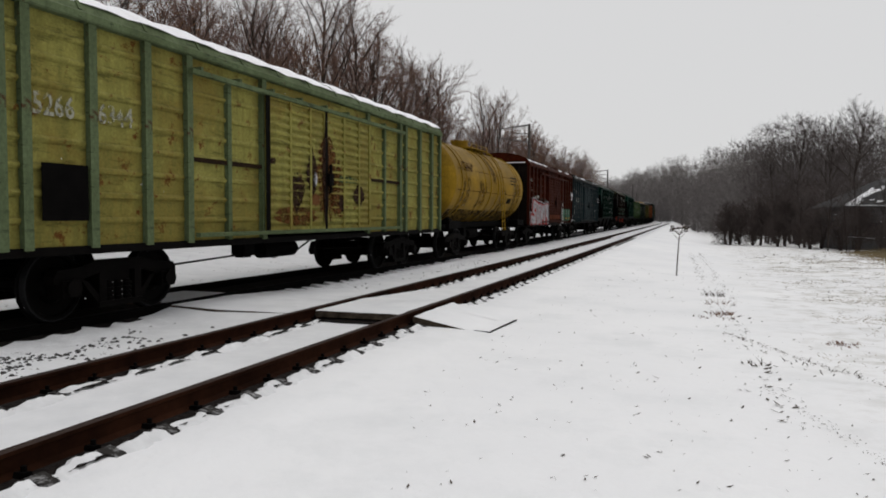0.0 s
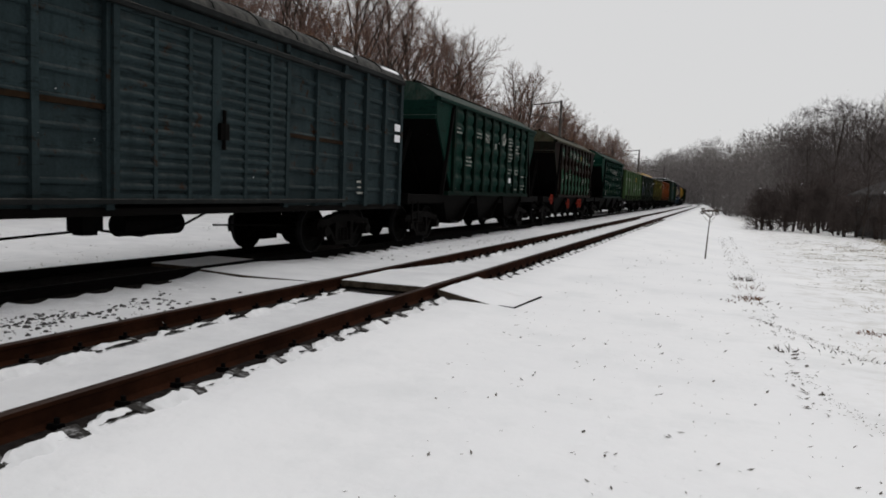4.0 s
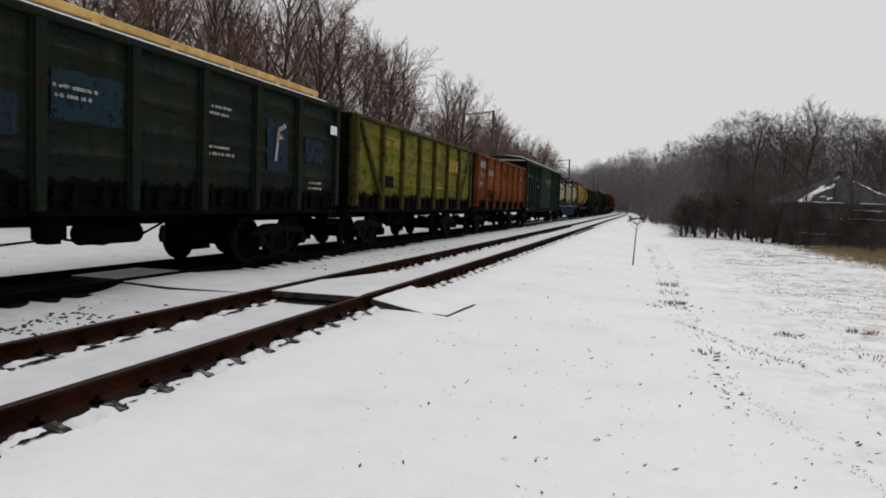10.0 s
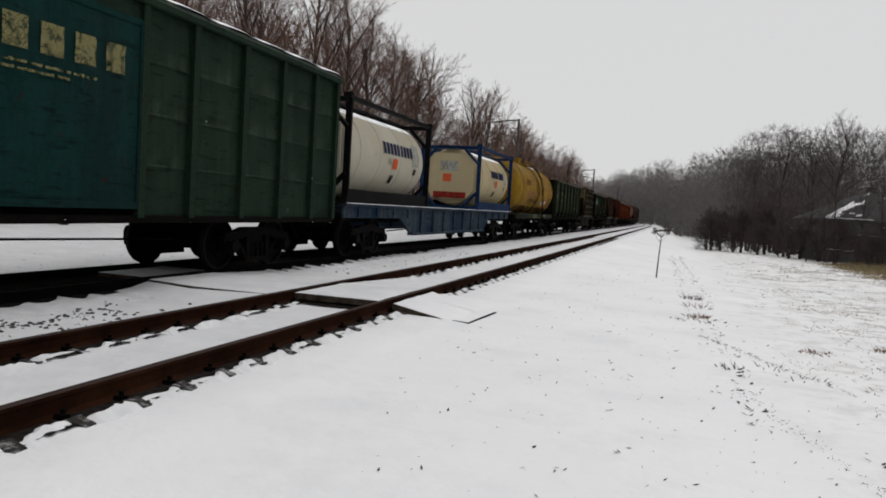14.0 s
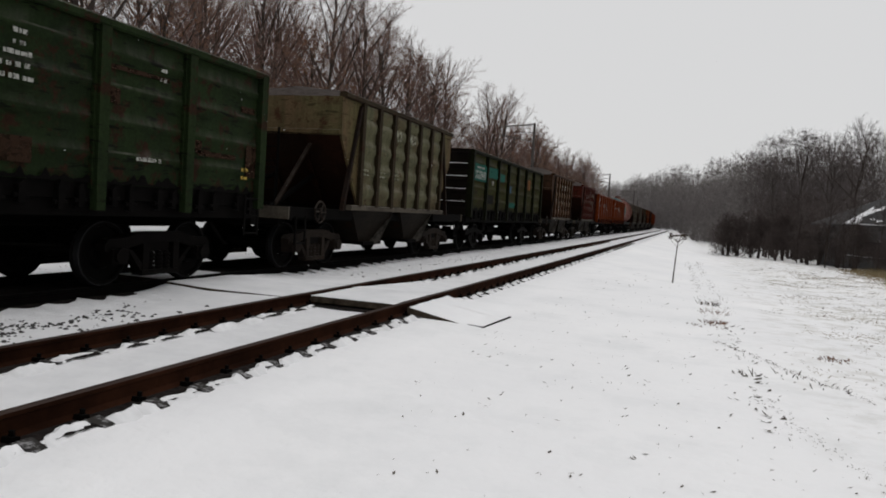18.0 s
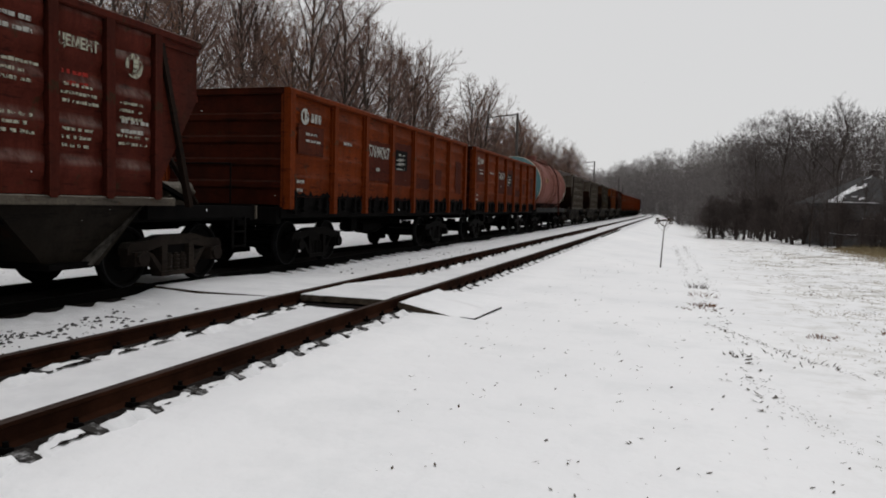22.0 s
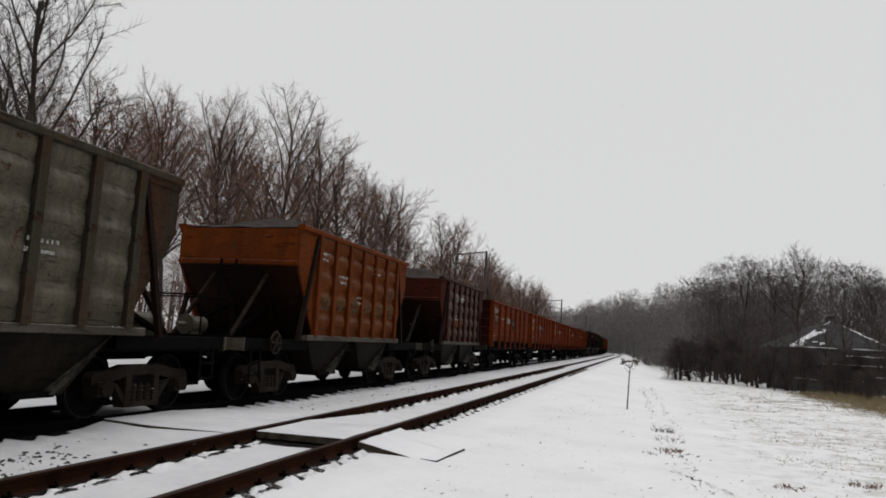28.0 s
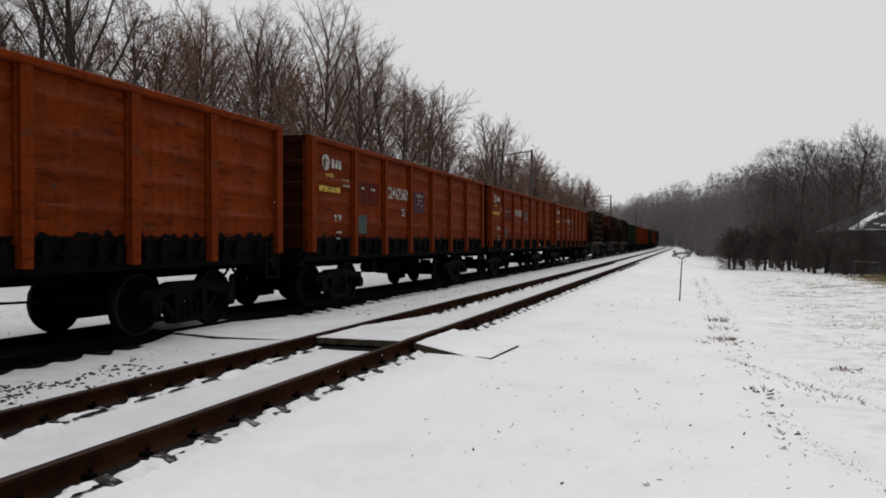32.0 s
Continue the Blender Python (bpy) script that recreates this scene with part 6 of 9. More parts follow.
for k, zz, rr in ((0, 3.35, 2), (0, 2.4, 2), (0, 1.8, 2), (1, 2.35, 2), (2, 3.2, 1), (2, 2.2, 3), (6, 3.25, 4), (6, 2.7, 2), (7, 2.2, 2), (8, 3.0, 2), (8, 2.1, 2), (6, 2.2, 3)):
    bars(w, bay(k, 0.18), zz, 0.55, rr, 0.06, WHITE_MARK, 1.58, 80 + k * 5 + rr)
OLIVE_PATCH = paint("olive_repaint_on_teal", (0.06, 0.12, 0.03), (0.04, 0.09, 0.03), 0.3, dusty=0.05)
for k, za, zb, mat in ((1, 1.5, 1.95, OLIVE_PATCH), (3, 1.55, 1.85, OLIVE_PATCH), (5, 1.5, 1.9, OLIVE_PATCH), (4, 1.95, 2.35, LOW_GREEN), (7, 2.95, 3.2, LOW_GREEN)):
    skin_patch(w, bay(k, 0.12), bay(k, 0.88), za, zb, mat, "faintly different green repainted patch")

# 8 to 11: open wagons
w = gondola("scuffed light green open wagon with faded yellow letters and rust", P["leaf"], ends=paint("sooty_shaded_green_end_paint", (0.024, 0.036, 0.016), (0.014, 0.018, 0.01), 0.4, dusty=0.05), posts=paint("light_green_post_paint", (0.12, 0.2, 0.08), (0.085, 0.14, 0.06), 0.5), seed=1)
couple(w, 113.8)
lettering(w, "65625964", -4.2, 2.72, 0.3, WHITE_MARK, 1.497)
lettering(w, "OTK", 1.08, 2.72, 0.45, YELLOW_MARK, 1.497, 4.0)
GREEN_BOARD = paint("dark_green_board_paint", (0.06, 0.105, 0.06), (0.05, 0.08, 0.05), 0.6, dusty=0.15)
lettering(w, "20", -3.5, 2.3, 0.16, WHITE_MARK, 1.497)
patch(w, "dark_panel", -4.1, -3.1, 1.6, 2.1, IRON, 1.505, "dark painted board")
patch(w, "dark_panel", -0.65, 0.2, 2.62, 3.12, GREEN_BOARD, 1.505, "dark green repainted board")
patch(w, "dark_panel", -0.5, 0.6, 1.78, 2.2, GREEN_BOARD, 1.505, "dark green repainted board")
for k, (yy, zz) in enumerate(((-6.0, 2.9), (-5.9, 2.5), (-0.6, 2.9), (1.05, 2.45), (1.05, 2.2), (2.8, 2.15), (4.6, 2.2), (-0.3, 2.05))):
    bars(w, yy, zz, 1.1, 2, 0.07, WHITE_MARK, 1.515, 100 + k)
w = gondola("dark grey-green open wagon with pale timber strips along its top", P["iron"], seed=2)
couple(w, 127.7)
b = Build()
for k in range(5):
    b.slab(1.22 - 0.5 * k, 1.34 - 0.5 * k, -5.4, 5.6, 3.72, 3.86, 0.02)
for k in range(7):
    b.box(-1.2, 1.4, -5.0 + 1.7 * k, -4.85 + 1.7 * k, 3.6, 3.74)
part("timber_rack", b.mesh("timber_rack", TIMBER), w, "pale timber strips lashed on top")
b = Build()
b.box(1.4, 1.53, -5.6, 5.6, 3.622, 3.64)
part("snow_line", b.mesh("snow_line", SNOW_CAP), w, "thin snow along the top rail")
lettering(w, "60703850", -6.0, 2.7, 0.24, WHITE_MARK, 1.497)
NAVY_PATCH = worn("dull_navy_repaint", (0.012, 0.024, 0.034), 0.6)
for ya, yb, za, zb in ((-6.05, -4.55, 1.9, 2.6), (-4.1, -2.9, 2.0, 2.55), (-2.4, -1.1, 2.3, 2.95), (3.05, 3.9, 1.9, 2.95), (4.7, 5.6, 2.2, 2.7)):
    patch(w, "repainted_patch", ya, yb, za, zb, NAVY_PATCH, 1.478, "dull navy repainted patch")
strokes(w, "chalk_mark", [[(3.35, 2.15), (3.45, 2.75), (3.7, 2.85)], [(3.42, 2.6), (3.6, 2.62)]], WHITE_MARK, 1.515, 0.09, "white painted mark")
for k, (yy, zz) in enumerate(((-5.2, 2.45), (-2.4, 2.7), (0.95, 2.9), (1.0, 2.2), (-4.2, 1.75), (4.8, 1.7))):
    bars(w, yy, zz, 0.9, 2, 0.07, WHITE_MARK, 1.515, 120 + k)
patch(w, "notice", 5.85, 6.2, 2.9, 3.1, PAPER, 1.56, "white paper notice")
w = gondola("bright olive-yellow open wagon with rust spots and diagonal corner braces", P["olive"], posts=paint("olive_post_paint", (0.14, 0.13, 0.03), (0.09, 0.07, 0.025), 0.9), diagonal=True, seed=3)
couple(w, 141.6)
lettering(w, "55726401", -4.2, 2.95, 0.3, YELLOW_MARK, 1.497)
for k in range(3):
    patch(w, "letter_bar", 2.75 + k * 0.5, 3.1 + k * 0.5, 2.55, 3.0, YELLOW_MARK, 1.51, "faded yellow bar in place of a company letter")
patch(w, "dark_panel", -4.1, -3.4, 1.75, 2.1, IRON, 1.505, "dark board")
for k, (yy, zz) in enumerate(((1.0, 3.1), (1.1, 2.0), (4.7, 2.5))):
    bars(w, yy, zz, 0.9, 2, 0.08, YELLOW_MARK, 1.515, 140 + k)
w = gondola("faded orange open wagon with black hatch latches and white markings", P["rust"], seed=4)
couple(w, 155.7)
lettering(w, "60603752", -4.2, 2.72, 0.28, WHITE_MARK, 1.497)
lettering(w, "27", -3.3, 2.42, 0.16, WHITE_MARK, 1.497)
for k in range(3):
    patch(w, "letter_bar", -5.9 + k * 0.36, -5.62 + k * 0.36, 3.0, 3.3, WHITE_MARK, 1.51, "white bar in place of a company letter")
patch(w, "dark_panel", -4.2, -3.5, 1.62, 2.05, IRON, 1.505, "dark board")
patch(w, "dark_panel", -3.2, -2.7, 1.62, 1.9, IRON, 1.505, "dark board")
patch(w, "repainted_patch", -5.98, -5.2, 1.72, 2.02, worn("dull_red_patch", (0.1, 0.016, 0.009), 0.62), 1.505, "dark red patch")
emblem(w, -5.72, 2.72, WHITE_MARK, 1.515, 0.12, 0)
for yy in (-5.95, -5.55):
    b = Build()
    b.prism([(yy, 2.36), (yy + 0.22, 2.36), (yy + 0.11, 2.22)], 1.512, 1.516)
    part("triangle_mark", b.mesh("triangle_mark", WHITE_MARK), w, "small white triangle mark")
patch(w, "dark_panel", -0.05, 0.25, 2.72, 3.0, IRON, 1.505, "small dark board")
for k, (yy, zz) in enumerate(((-5.3, 2.7), (-6.0, 2.3), (4.7, 2.9))):
    bars(w, yy, zz, 0.6, 2, 0.07, WHITE_MARK, 1.515, 160 + k)

CREAM_MARK = worn("faded_cream_lettering", (0.16, 0.15, 0.07), 0.5)
# 12: long green covered wagon
w = boxcar("long mid-green covered wagon with smooth petrol-blue doors and a snowy roof", P["fir"], P["fir"], P["fir"], 9.0, 2.75, 3.9,
           (-7.7, -6.6, -5.5, -4.4, -3.3, 5.3, 6.6, 7.9), P["petrol"], seed=12, snow_roof=True, plug=True, z1=4.03, base=6.6)
couple(w, 171.95)
lettering(w, "525", -5.35, 3.05, 0.3, FAINT_MARK, XB + 0.02)
lettering(w, "5606", -4.3, 3.0, 0.3, FAINT_MARK, XB + 0.02)
lettering(w, "22", -3.9, 2.55, 0.24, WHITE_MARK, XB + 0.02)
patch(w, "notice", -4.4, -4.1, 2.55, 2.72, PAPER, XB + 0.03, "small white plate")
for k in range(6):
    patch(w, "letter_bar", -0.6 + k * 0.52, -0.26 + k * 0.52, 2.95, 3.33, CREAM_MARK, 1.545, "cream bar in place of a company letter")
bars(w, -0.6, 2.78, 2.8, 2, 0.05, CREAM_MARK, 1.573, 171)
patch(w, "dark_panel", -7.5, -6.9, 1.35, 1.8, SOOT_SHADE, XB + 0.03, "dark board")
patch(w, "repainted_patch", -5.6, -5.1, 1.5, 1.7, TEAL_MARK, XB + 0.03, "teal patch")
for k, (yy, zz) in enumerate(((-8.8, 1.8), (-8.6, 3.3), (-7.4, 3.2), (-4.3, 1.6), (-8.7, 1.15))):
    bars(w, yy, zz, 0.7, 2, 0.06, WHITE_MARK, XB + 0.03, 180 + k)

# 13: container flat with two tank containers
flat = couple(container_flat(), 191.3)
BOXES = []
for lab, shell, fr, y in (("cream tank container in a black frame on the flat wagon", P["cream"], P["black"], -6.15),
                          ("yellow-cream tank container in a blue frame on the flat wagon", P["buff"], P["blue"], 6.35)):
    c = tank_container(lab, shell, fr, ((0.15, 0.5, 1.02, 1.32, PLACARD_RED), (1.75, 2.3, 1.2, 1.85, WHITE_MARK), (0.2, 0.45, 0.62, 0.85, DARK_MARK), (1.9, 2.1, 0.95, 1.12, DARK_MARK), (-0.25, 0.08, 1.12, 1.3, FAINT_MARK)))
    TRAIN.append((c, 191.3 + y))
    BOXES.append(c)

# 14: yellow tank wagon on a flat frame
w = tank_wagon("yellow tank wagon with a rusty middle band, flat frame", P["yolk"], P["yolk"], paint("green_yellow_sill_paint", (0.05, 0.055, 0.03), (0.09, 0.075, 0.03), 0.6, second_amount=0.8, dusty=0.05), True, P["yolk"], SOOT_SHADE, seed=4)
couple(w, 207.1)
FLAKE = worn("rust_and_soot_flakes", (0.03, 0.013, 0.008), 0.47)
ORANGE_GROUND = simple("orange_yellow_number_ground", (0.26, 0.13, 0.018), 0.7, 0.3, 4.0)
barrel_patch(w, "repainted_patch", -3.72, -2.1, 6, 26, ORANGE_GROUND, "orange-yellow ground behind the number", ragged=0.35, seed=3)
lettering(w, "51259737", -3.66, 2.84, 0.27, simple("black_number_paint", (0.02, 0.018, 0.016), 0.7), 1.497)
bars(w, -3.3, 3.15, 0.3, 1, 0.12, DARK_MARK, 1.44, 202)
SALMON = paint("salmon_patch_paint", (0.55, 0.27, 0.09), (0.55, 0.3, 0.1), wear=0.3)
barrel_patch(w, "repainted_patch", -2.95, -0.5, -17, -3, SALMON, "salmon repainted patch", ragged=1.2, seed=5)
barrel_patch(w, "repainted_patch", 1.55, 3.1, 3, 10, SALMON, "salmon repainted stripe", ragged=1, seed=6)
barrel_patch(w, "flaked_patch", -2.6, 0.0, -28, -17, FLAKE, "flaked black and grey patch", ragged=2.2, seed=7, off=0.016)
barrel_patch(w, "flaked_patch", 1.4, 2.3, -30, -20, worn("flaked_grey", (0.3, 0.29, 0.27), 0.55), "flaked grey patch", ragged=4, seed=8)
barrel_patch(w, "rust_patch", 2.9, 3.5, -30, -16, worn("flaked_red_rust", (0.22, 0.05, 0.02), 0.62), "red rust patch", ragged=4, seed=9, off=0.018)
barrel_patch(w, "rust_patch", 3.9, 5.0, -34, -12, FLAKE, "dark rust at the barrel's end", ragged=3, seed=10, off=0.016)
barrel_patch(w, "rust_patch", 4.55, 4.95, 4, 24, worn("thin_rust", (0.12, 0.045, 0.02), 0.5), "rust streaks at the barrel's end", ragged=6, seed=11, off=0.016)
barrel_patch(w, "placard", 2.68, 2.98, -29, -20, PAPER, "white diamond placard", ragged=1, seed=12, off=0.02)
barrel_patch(w, "placard", 2.7, 3.2, -39, -33, simple("orange_plate", (0.5, 0.1, 0.02), 0.6, 0.2, 5.0), "orange hazard plate", seed=13, off=0.03)
barrel_patch(w, "placard", 4.25, 4.55, -9, 0, worn("orange_placard", (0.4, 0.1, 0.03), 0.6), "worn orange placard", seed=14, off=0.02)
for k in range(8):
    barrel_patch(w, "letter_bar", 1.75 + k * 0.24, 1.75 + k * 0.24 + 0.15, 30, 36, worn("dark_red_brand_paint", (0.16, 0.07, 0.02), 0.58), "faded bar in place of a company letter", seed=15)
barrel_patch(w, "small_mark", -2.75, -2.6, -2, 2, DARK_MARK, "black mark", seed=16)
rr = random.Random(14)
b = Build()
for _ in range(60):
    y, a = rr.uniform(-5, 5), radians(rr.uniform(-25, 62))
    da, dy = rr.uniform(0.01, 0.06), rr.uniform(0.015, 0.05)
    q = [(1.507 * math.cos(g), yy, 2.62 + 1.507 * math.sin(g)) for g, yy in ((a, y), (a, y + dy), (a + da, y + dy), (a + da, y))]
    b.add(q, [(0, 1, 2, 3)])
tagged(part("rust_specks", b.mesh("rust_specks", simple("dark_rust_speck", (0.03, 0.014, 0.008), 0.8)), w, "small dark rust chips all over the barrel"), kind="stuff")
lettering(w, "51259737", 2.2, 1.14, 0.14, WHITE_MARK, 1.475)
for ya, yb, mat in ((-5.4, -3.5, P["bottle"]), (-3.4, -2.2, P["pine"]), (-1.0, 0.2, worn("pale_green_sill_patch", (0.09, 0.12, 0.08), 0.56)), (1.9, 3.6, P["pine"])):
    patch(w, "sill_patch", ya, yb, 1.11, 1.29, mat, 1.472, "differently painted stretch of the sill")
b = Build()
b.lathe_y([(-0.3, 1.508), (-0.3, 1.512), (0.3, 1.512), (0.3, 1.508)], (0, 0, 2.62), 48)
part("rust_band", b.mesh("rust_band", worn("dark_rust_wash", (0.05, 0.02, 0.007), 0.5)), w, "rust-streaked band below the hatch")
# black patch painted for the shade on the barrel's underside
barrel_patch(w, "soot_wash", -5.0, 5.0, -78, -36, worn("soot_wash", (0.008, 0.006, 0.004), 0.52), "black patch painted as the barrel's underside shade", ragged=1.0, seed=21, off=0.009)
b = Build()
b.sweep([(-0.35, 4.10), (0.35, 4.10), (0.3, 4.15), (-0.3, 4.15)], 1.3, 4.9)
part("snow_layer", b.mesh("snow_layer", SNOW_CAP), w, "snow along the top")

# 15 to 18
w = gondola("bottle-green open wagon, blotched and rusty, with worn stencils", paint("leafy_green_paint", (0.033, 0.056, 0.02), (0.02, 0.034, 0.015), 0.75, second_amount=0.6, streaks=0.4, grain=0.8, dashes=1.0), seed=5)
couple(w, 220.06)
for k, (yy, zz, wide, rows, mat) in enumerate(((-6.0, 3.05, 0.5, 1, YELLOW_MARK), (-5.9, 2.6, 0.6, 2, WHITE_MARK), (-3.9, 2.75, 0.9, 1, WHITE_MARK), (-3.6, 2.35, 0.4, 1, WHITE_MARK), (-2.2, 2.7, 0.35, 2, YELLOW_MARK),
                                               (1.0, 2.85, 0.75, 3, WHITE_MARK), (1.25, 3.1, 0.3, 2, WHITE_MARK), (3.65, 3.12, 0.16, 2, WHITE_MARK), (3.2, 1.82, 0.6, 1, WHITE_MARK), (5.7, 1.85, 0.28, 2, YELLOW_MARK))):
    bars(w, yy, zz, wide, rows, 0.08, mat, 1.515, 220 + k)
RUST_ON_GREEN = worn("dark_rust_on_green", (0.022, 0.012, 0.007), 0.55)
for ya, yb, za, zb in ((-6.2, -5.6, 1.7, 2.0), (-4.2, -3.5, 3.05, 3.25), (-2.4, -1.8, 1.9, 2.15), (0.95, 1.6, 1.65, 1.95), (2.7, 2.95, 2.55, 2.75), (2.7, 3.9, 3.0, 3.06), (4.6, 5.6, 2.02, 2.1), (4.45, 4.7, 2.05, 2.25), (5.9, 6.2, 1.75, 2.3), (5.7, 6.1, 2.85, 2.95)):
    patch(w, "rust_patch", ya, yb, za, zb, RUST_ON_GREEN, 1.478, "dark rust patch")
w = hopper("mossy green and yellow mineral hopper wagon with brown ribs", P["moss"], P["moss_post"], True, None, ORE, 7, P["moss_panel"])
couple(w, 233.2)
lettering(w, "953", -0.85, 3.1, 0.26, FAINT_MARK, 1.575)
lettering(w, "404", 0.15, 3.1, 0.26, FAINT_MARK, 1.575)
for k in range(3):
    bars(w, -2.75 + k * 0.98, 2.2, 0.5, 2, 0.06, FAINT_MARK, 1.573, 240 + k)
w = gondola("olive-drab open wagon with teal patches and white numbers", P["drab"], posts=paint("black_green_post_paint", (0.017, 0.02, 0.007), (0.010, 0.011, 0.005), 0.5), seed=6, rimed=True)
couple(w, 246.0)
patch(w, "repainted_patch", -6.1, -4.5, 2.55, 3.15, TEAL_MARK, 1.505, "teal repainted patch")
patch(w, "repainted_patch", -4.2, -2.8, 2.75, 3.15, TEAL_MARK, 1.505, "teal repainted patch")
patch(w, "repainted_patch", -2.4, -1.6, 2.7, 3.0, TEAL_MARK, 1.505, "teal repainted patch")
patch(w, "repainted_patch", 2.95, 3.5, 2.6, 3.06, ORANGE_MARK, 1.505, "orange repainted patch")
lettering(w, "55033443", -6.0, 2.62, 0.3, WHITE_MARK, 1.515)
lettering(w, "20", -3.6, 2.5, 0.16, WHITE_MARK, 1.515)
BLUE_MARK = worn("faded_blue_patch", (0.04, 0.08, 0.13), 0.62)
patch(w, "repainted_patch", -0.75, -0.35, 2.3, 2.6, BLUE_MARK, 1.505, "faded blue patch")
patch(w, "repainted_patch", -0.75, 0.45, 1.7, 1.9, TEAL_MARK, 1.505, "teal repainted patch")
patch(w, "dark_panel", -4.1, -3.3, 1.75, 2.1, IRON, 1.505, "dark board")
bars(w, -5.8, 3.0, 1.0, 1, 0.1, WHITE_MARK, 1.515, 250)
w = hopper("brown mineral hopper wagon with pale dusty pressed panels", P["cocoa"], P["cocoa"], True, None, ORE, 8, P["cocoa_panel"])
couple(w, 258.98)
lettering(w, "972", -0.85, 3.05, 0.26, WHITE_MARK, 1.575)
lettering(w, "7124", 0.1, 3.05, 0.26, WHITE_MARK, 1.575)
for k in range(4):
    bars(w, -2.75 + k * 1.2, 2.4 - 0.4 * (k % 2), 0.5, 2, 0.08, WHITE_MARK, 1.573, 260 + k)

# 19 to 22
w = hopper("dark red mineral hopper wagon, dusty, heaped with ore", P["brick"], P["brick"], True, None, ORE, 9, P["brick_panel"])
couple(w, 271.0)
lettering(w, "9711", -1.85, 2.92, 0.28, WHITE_MARK, 1.575)
lettering(w, "788", -0.85, 2.92, 0.28, WHITE_MARK, 1.575)
lettering(w, "ЦЕМЕНТ", 1.02, 3.24, 0.135, FAINT_MARK, 1.585)
emblem(w, 2.33, 3.2, FAINT_MARK, 1.585, 0.17, 0)
for k, (yy, zz, rows) in enumerate(((1.05, 2.75, 3), (1.05, 2.2, 3), (2.0, 2.65, 3), (2.0, 2.2, 2), (0.1, 2.9, 3), (0.1, 2.3, 3), (-2.7, 2.6, 3))):
    bars(w, yy, zz, 0.68, rows, 0.06, FAINT_MARK, 1.585, 900 + k)
for k in range(6):
    bars(w, -2.8 + k * 0.97, 3.4 - 0.5 * (k % 3), 0.6, 2, 0.08, WHITE_MARK if k % 2 else RED_MARK, 1.573, 270 + k)


MAROON_FIELD = paint("dull_red_field_paint", (0.17, 0.028, 0.014), (0.13, 0.026, 0.012), 0.4, dusty=0.05)
TEAL_SMEAR = worn("teal_smear_paint", (0.045, 0.06, 0.055), 0.6)
NAVY_FIELD = worn("violet_field_paint", (0.05, 0.022, 0.03), 0.6)


def orange_wagon(middle, number, tone, seed, yellow=False):
    w = gondola("orange-red open wagon with white markings and black latches", tone, paint("sooty_shaded_orange_end_paint", (0.085, 0.015, 0.005), (0.04, 0.009, 0.004), 0.4, dusty=0.05), tone, seed=seed)
    couple(w, middle)
    emblem(w, -5.75, 3.12, WHITE_MARK, 1.515, 0.17)
    if yellow:
        # later batch: a long yellow line, a red field, a teal patch and small triangles
        bars(w, -5.75, 2.82, 0.35, 1, 0.12, YELLOW_MARK, 1.515, seed)
        patch(w, "yellow_line", -6.05, -5.1, 2.5, 2.62, YELLOW_MARK, 1.515, "yellow painted line")
        bars(w, -5.0, 2.78, 0.45, 2, 0.07, FAINT_MARK, 1.515, seed + 5)
        patch(w, "repainted_patch", -4.25, -2.95, 2.3, 2.86, MAROON_FIELD, 1.478, "dull red painted field")
        bars(w, -4.05, 2.66, 0.25, 1, 0.09, WHITE_MARK, 1.515, seed + 1)
        bars(w, -3.5, 2.66, 0.25, 1, 0.09, WHITE_MARK, 1.515, seed + 6)
        patch(w, "repainted_patch", -4.2, -3.65, 1.62, 2.05, TEAL_SMEAR, 1.478, "dull teal repainted patch")
        for ya in (-5.4, -5.2):
            b = Build()
            b.prism([(ya, 2.02), (ya + 0.17, 2.02), (ya + 0.085, 1.86)], 1.511, 1.516)
            part("triangle_mark", b.mesh("triangle_mark", WHITE_MARK), w, "small white triangle mark")
        patch(w, "repainted_patch", -0.55, 0.3, 2.25, 2.85, NAVY_FIELD, 1.478, "dull violet-blue painted field")
        bars(w, -5.3, 1.62, 0.3, 2, 0.08, WHITE_MARK, 1.515, seed + 4)
        lettering(w, "25", -1.5, 2.12, 0.2, WHITE_MARK, 1.497)
    else:
        patch(w, "dark_panel", -6.0, -4.9, 2.35, 2.95, paint("grey_brown_board_paint", (0.15, 0.035, 0.016), wear=0.4), 1.503, "dark board")
        bars(w, -5.7, 2.75, 0.7, 2, 0.08, WHITE_MARK, 1.515, seed)
        bars(w, -3.9, 2.7, 0.6, 1, 0.1, WHITE_MARK, 1.515, seed + 1)
        patch(w, "dark_panel", -0.6, 0.3, 2.3, 2.85, IRON, 1.503, "dark board")
        bars(w, -2.0, 2.2, 0.3, 1, 0.14, WHITE_MARK, 1.515, seed + 2)
        bars(w, -6.1, 1.75, 0.4, 2, 0.1, WHITE_MARK, 1.515, seed + 4)
    lettering(w, number, -2.45, 2.55, 0.3, WHITE_MARK, 1.497)
    bars(w, -0.45, 2.7, 0.6, 3, 0.07, FAINT_MARK if yellow else WHITE_MARK, 1.515, seed + 3)
    return w


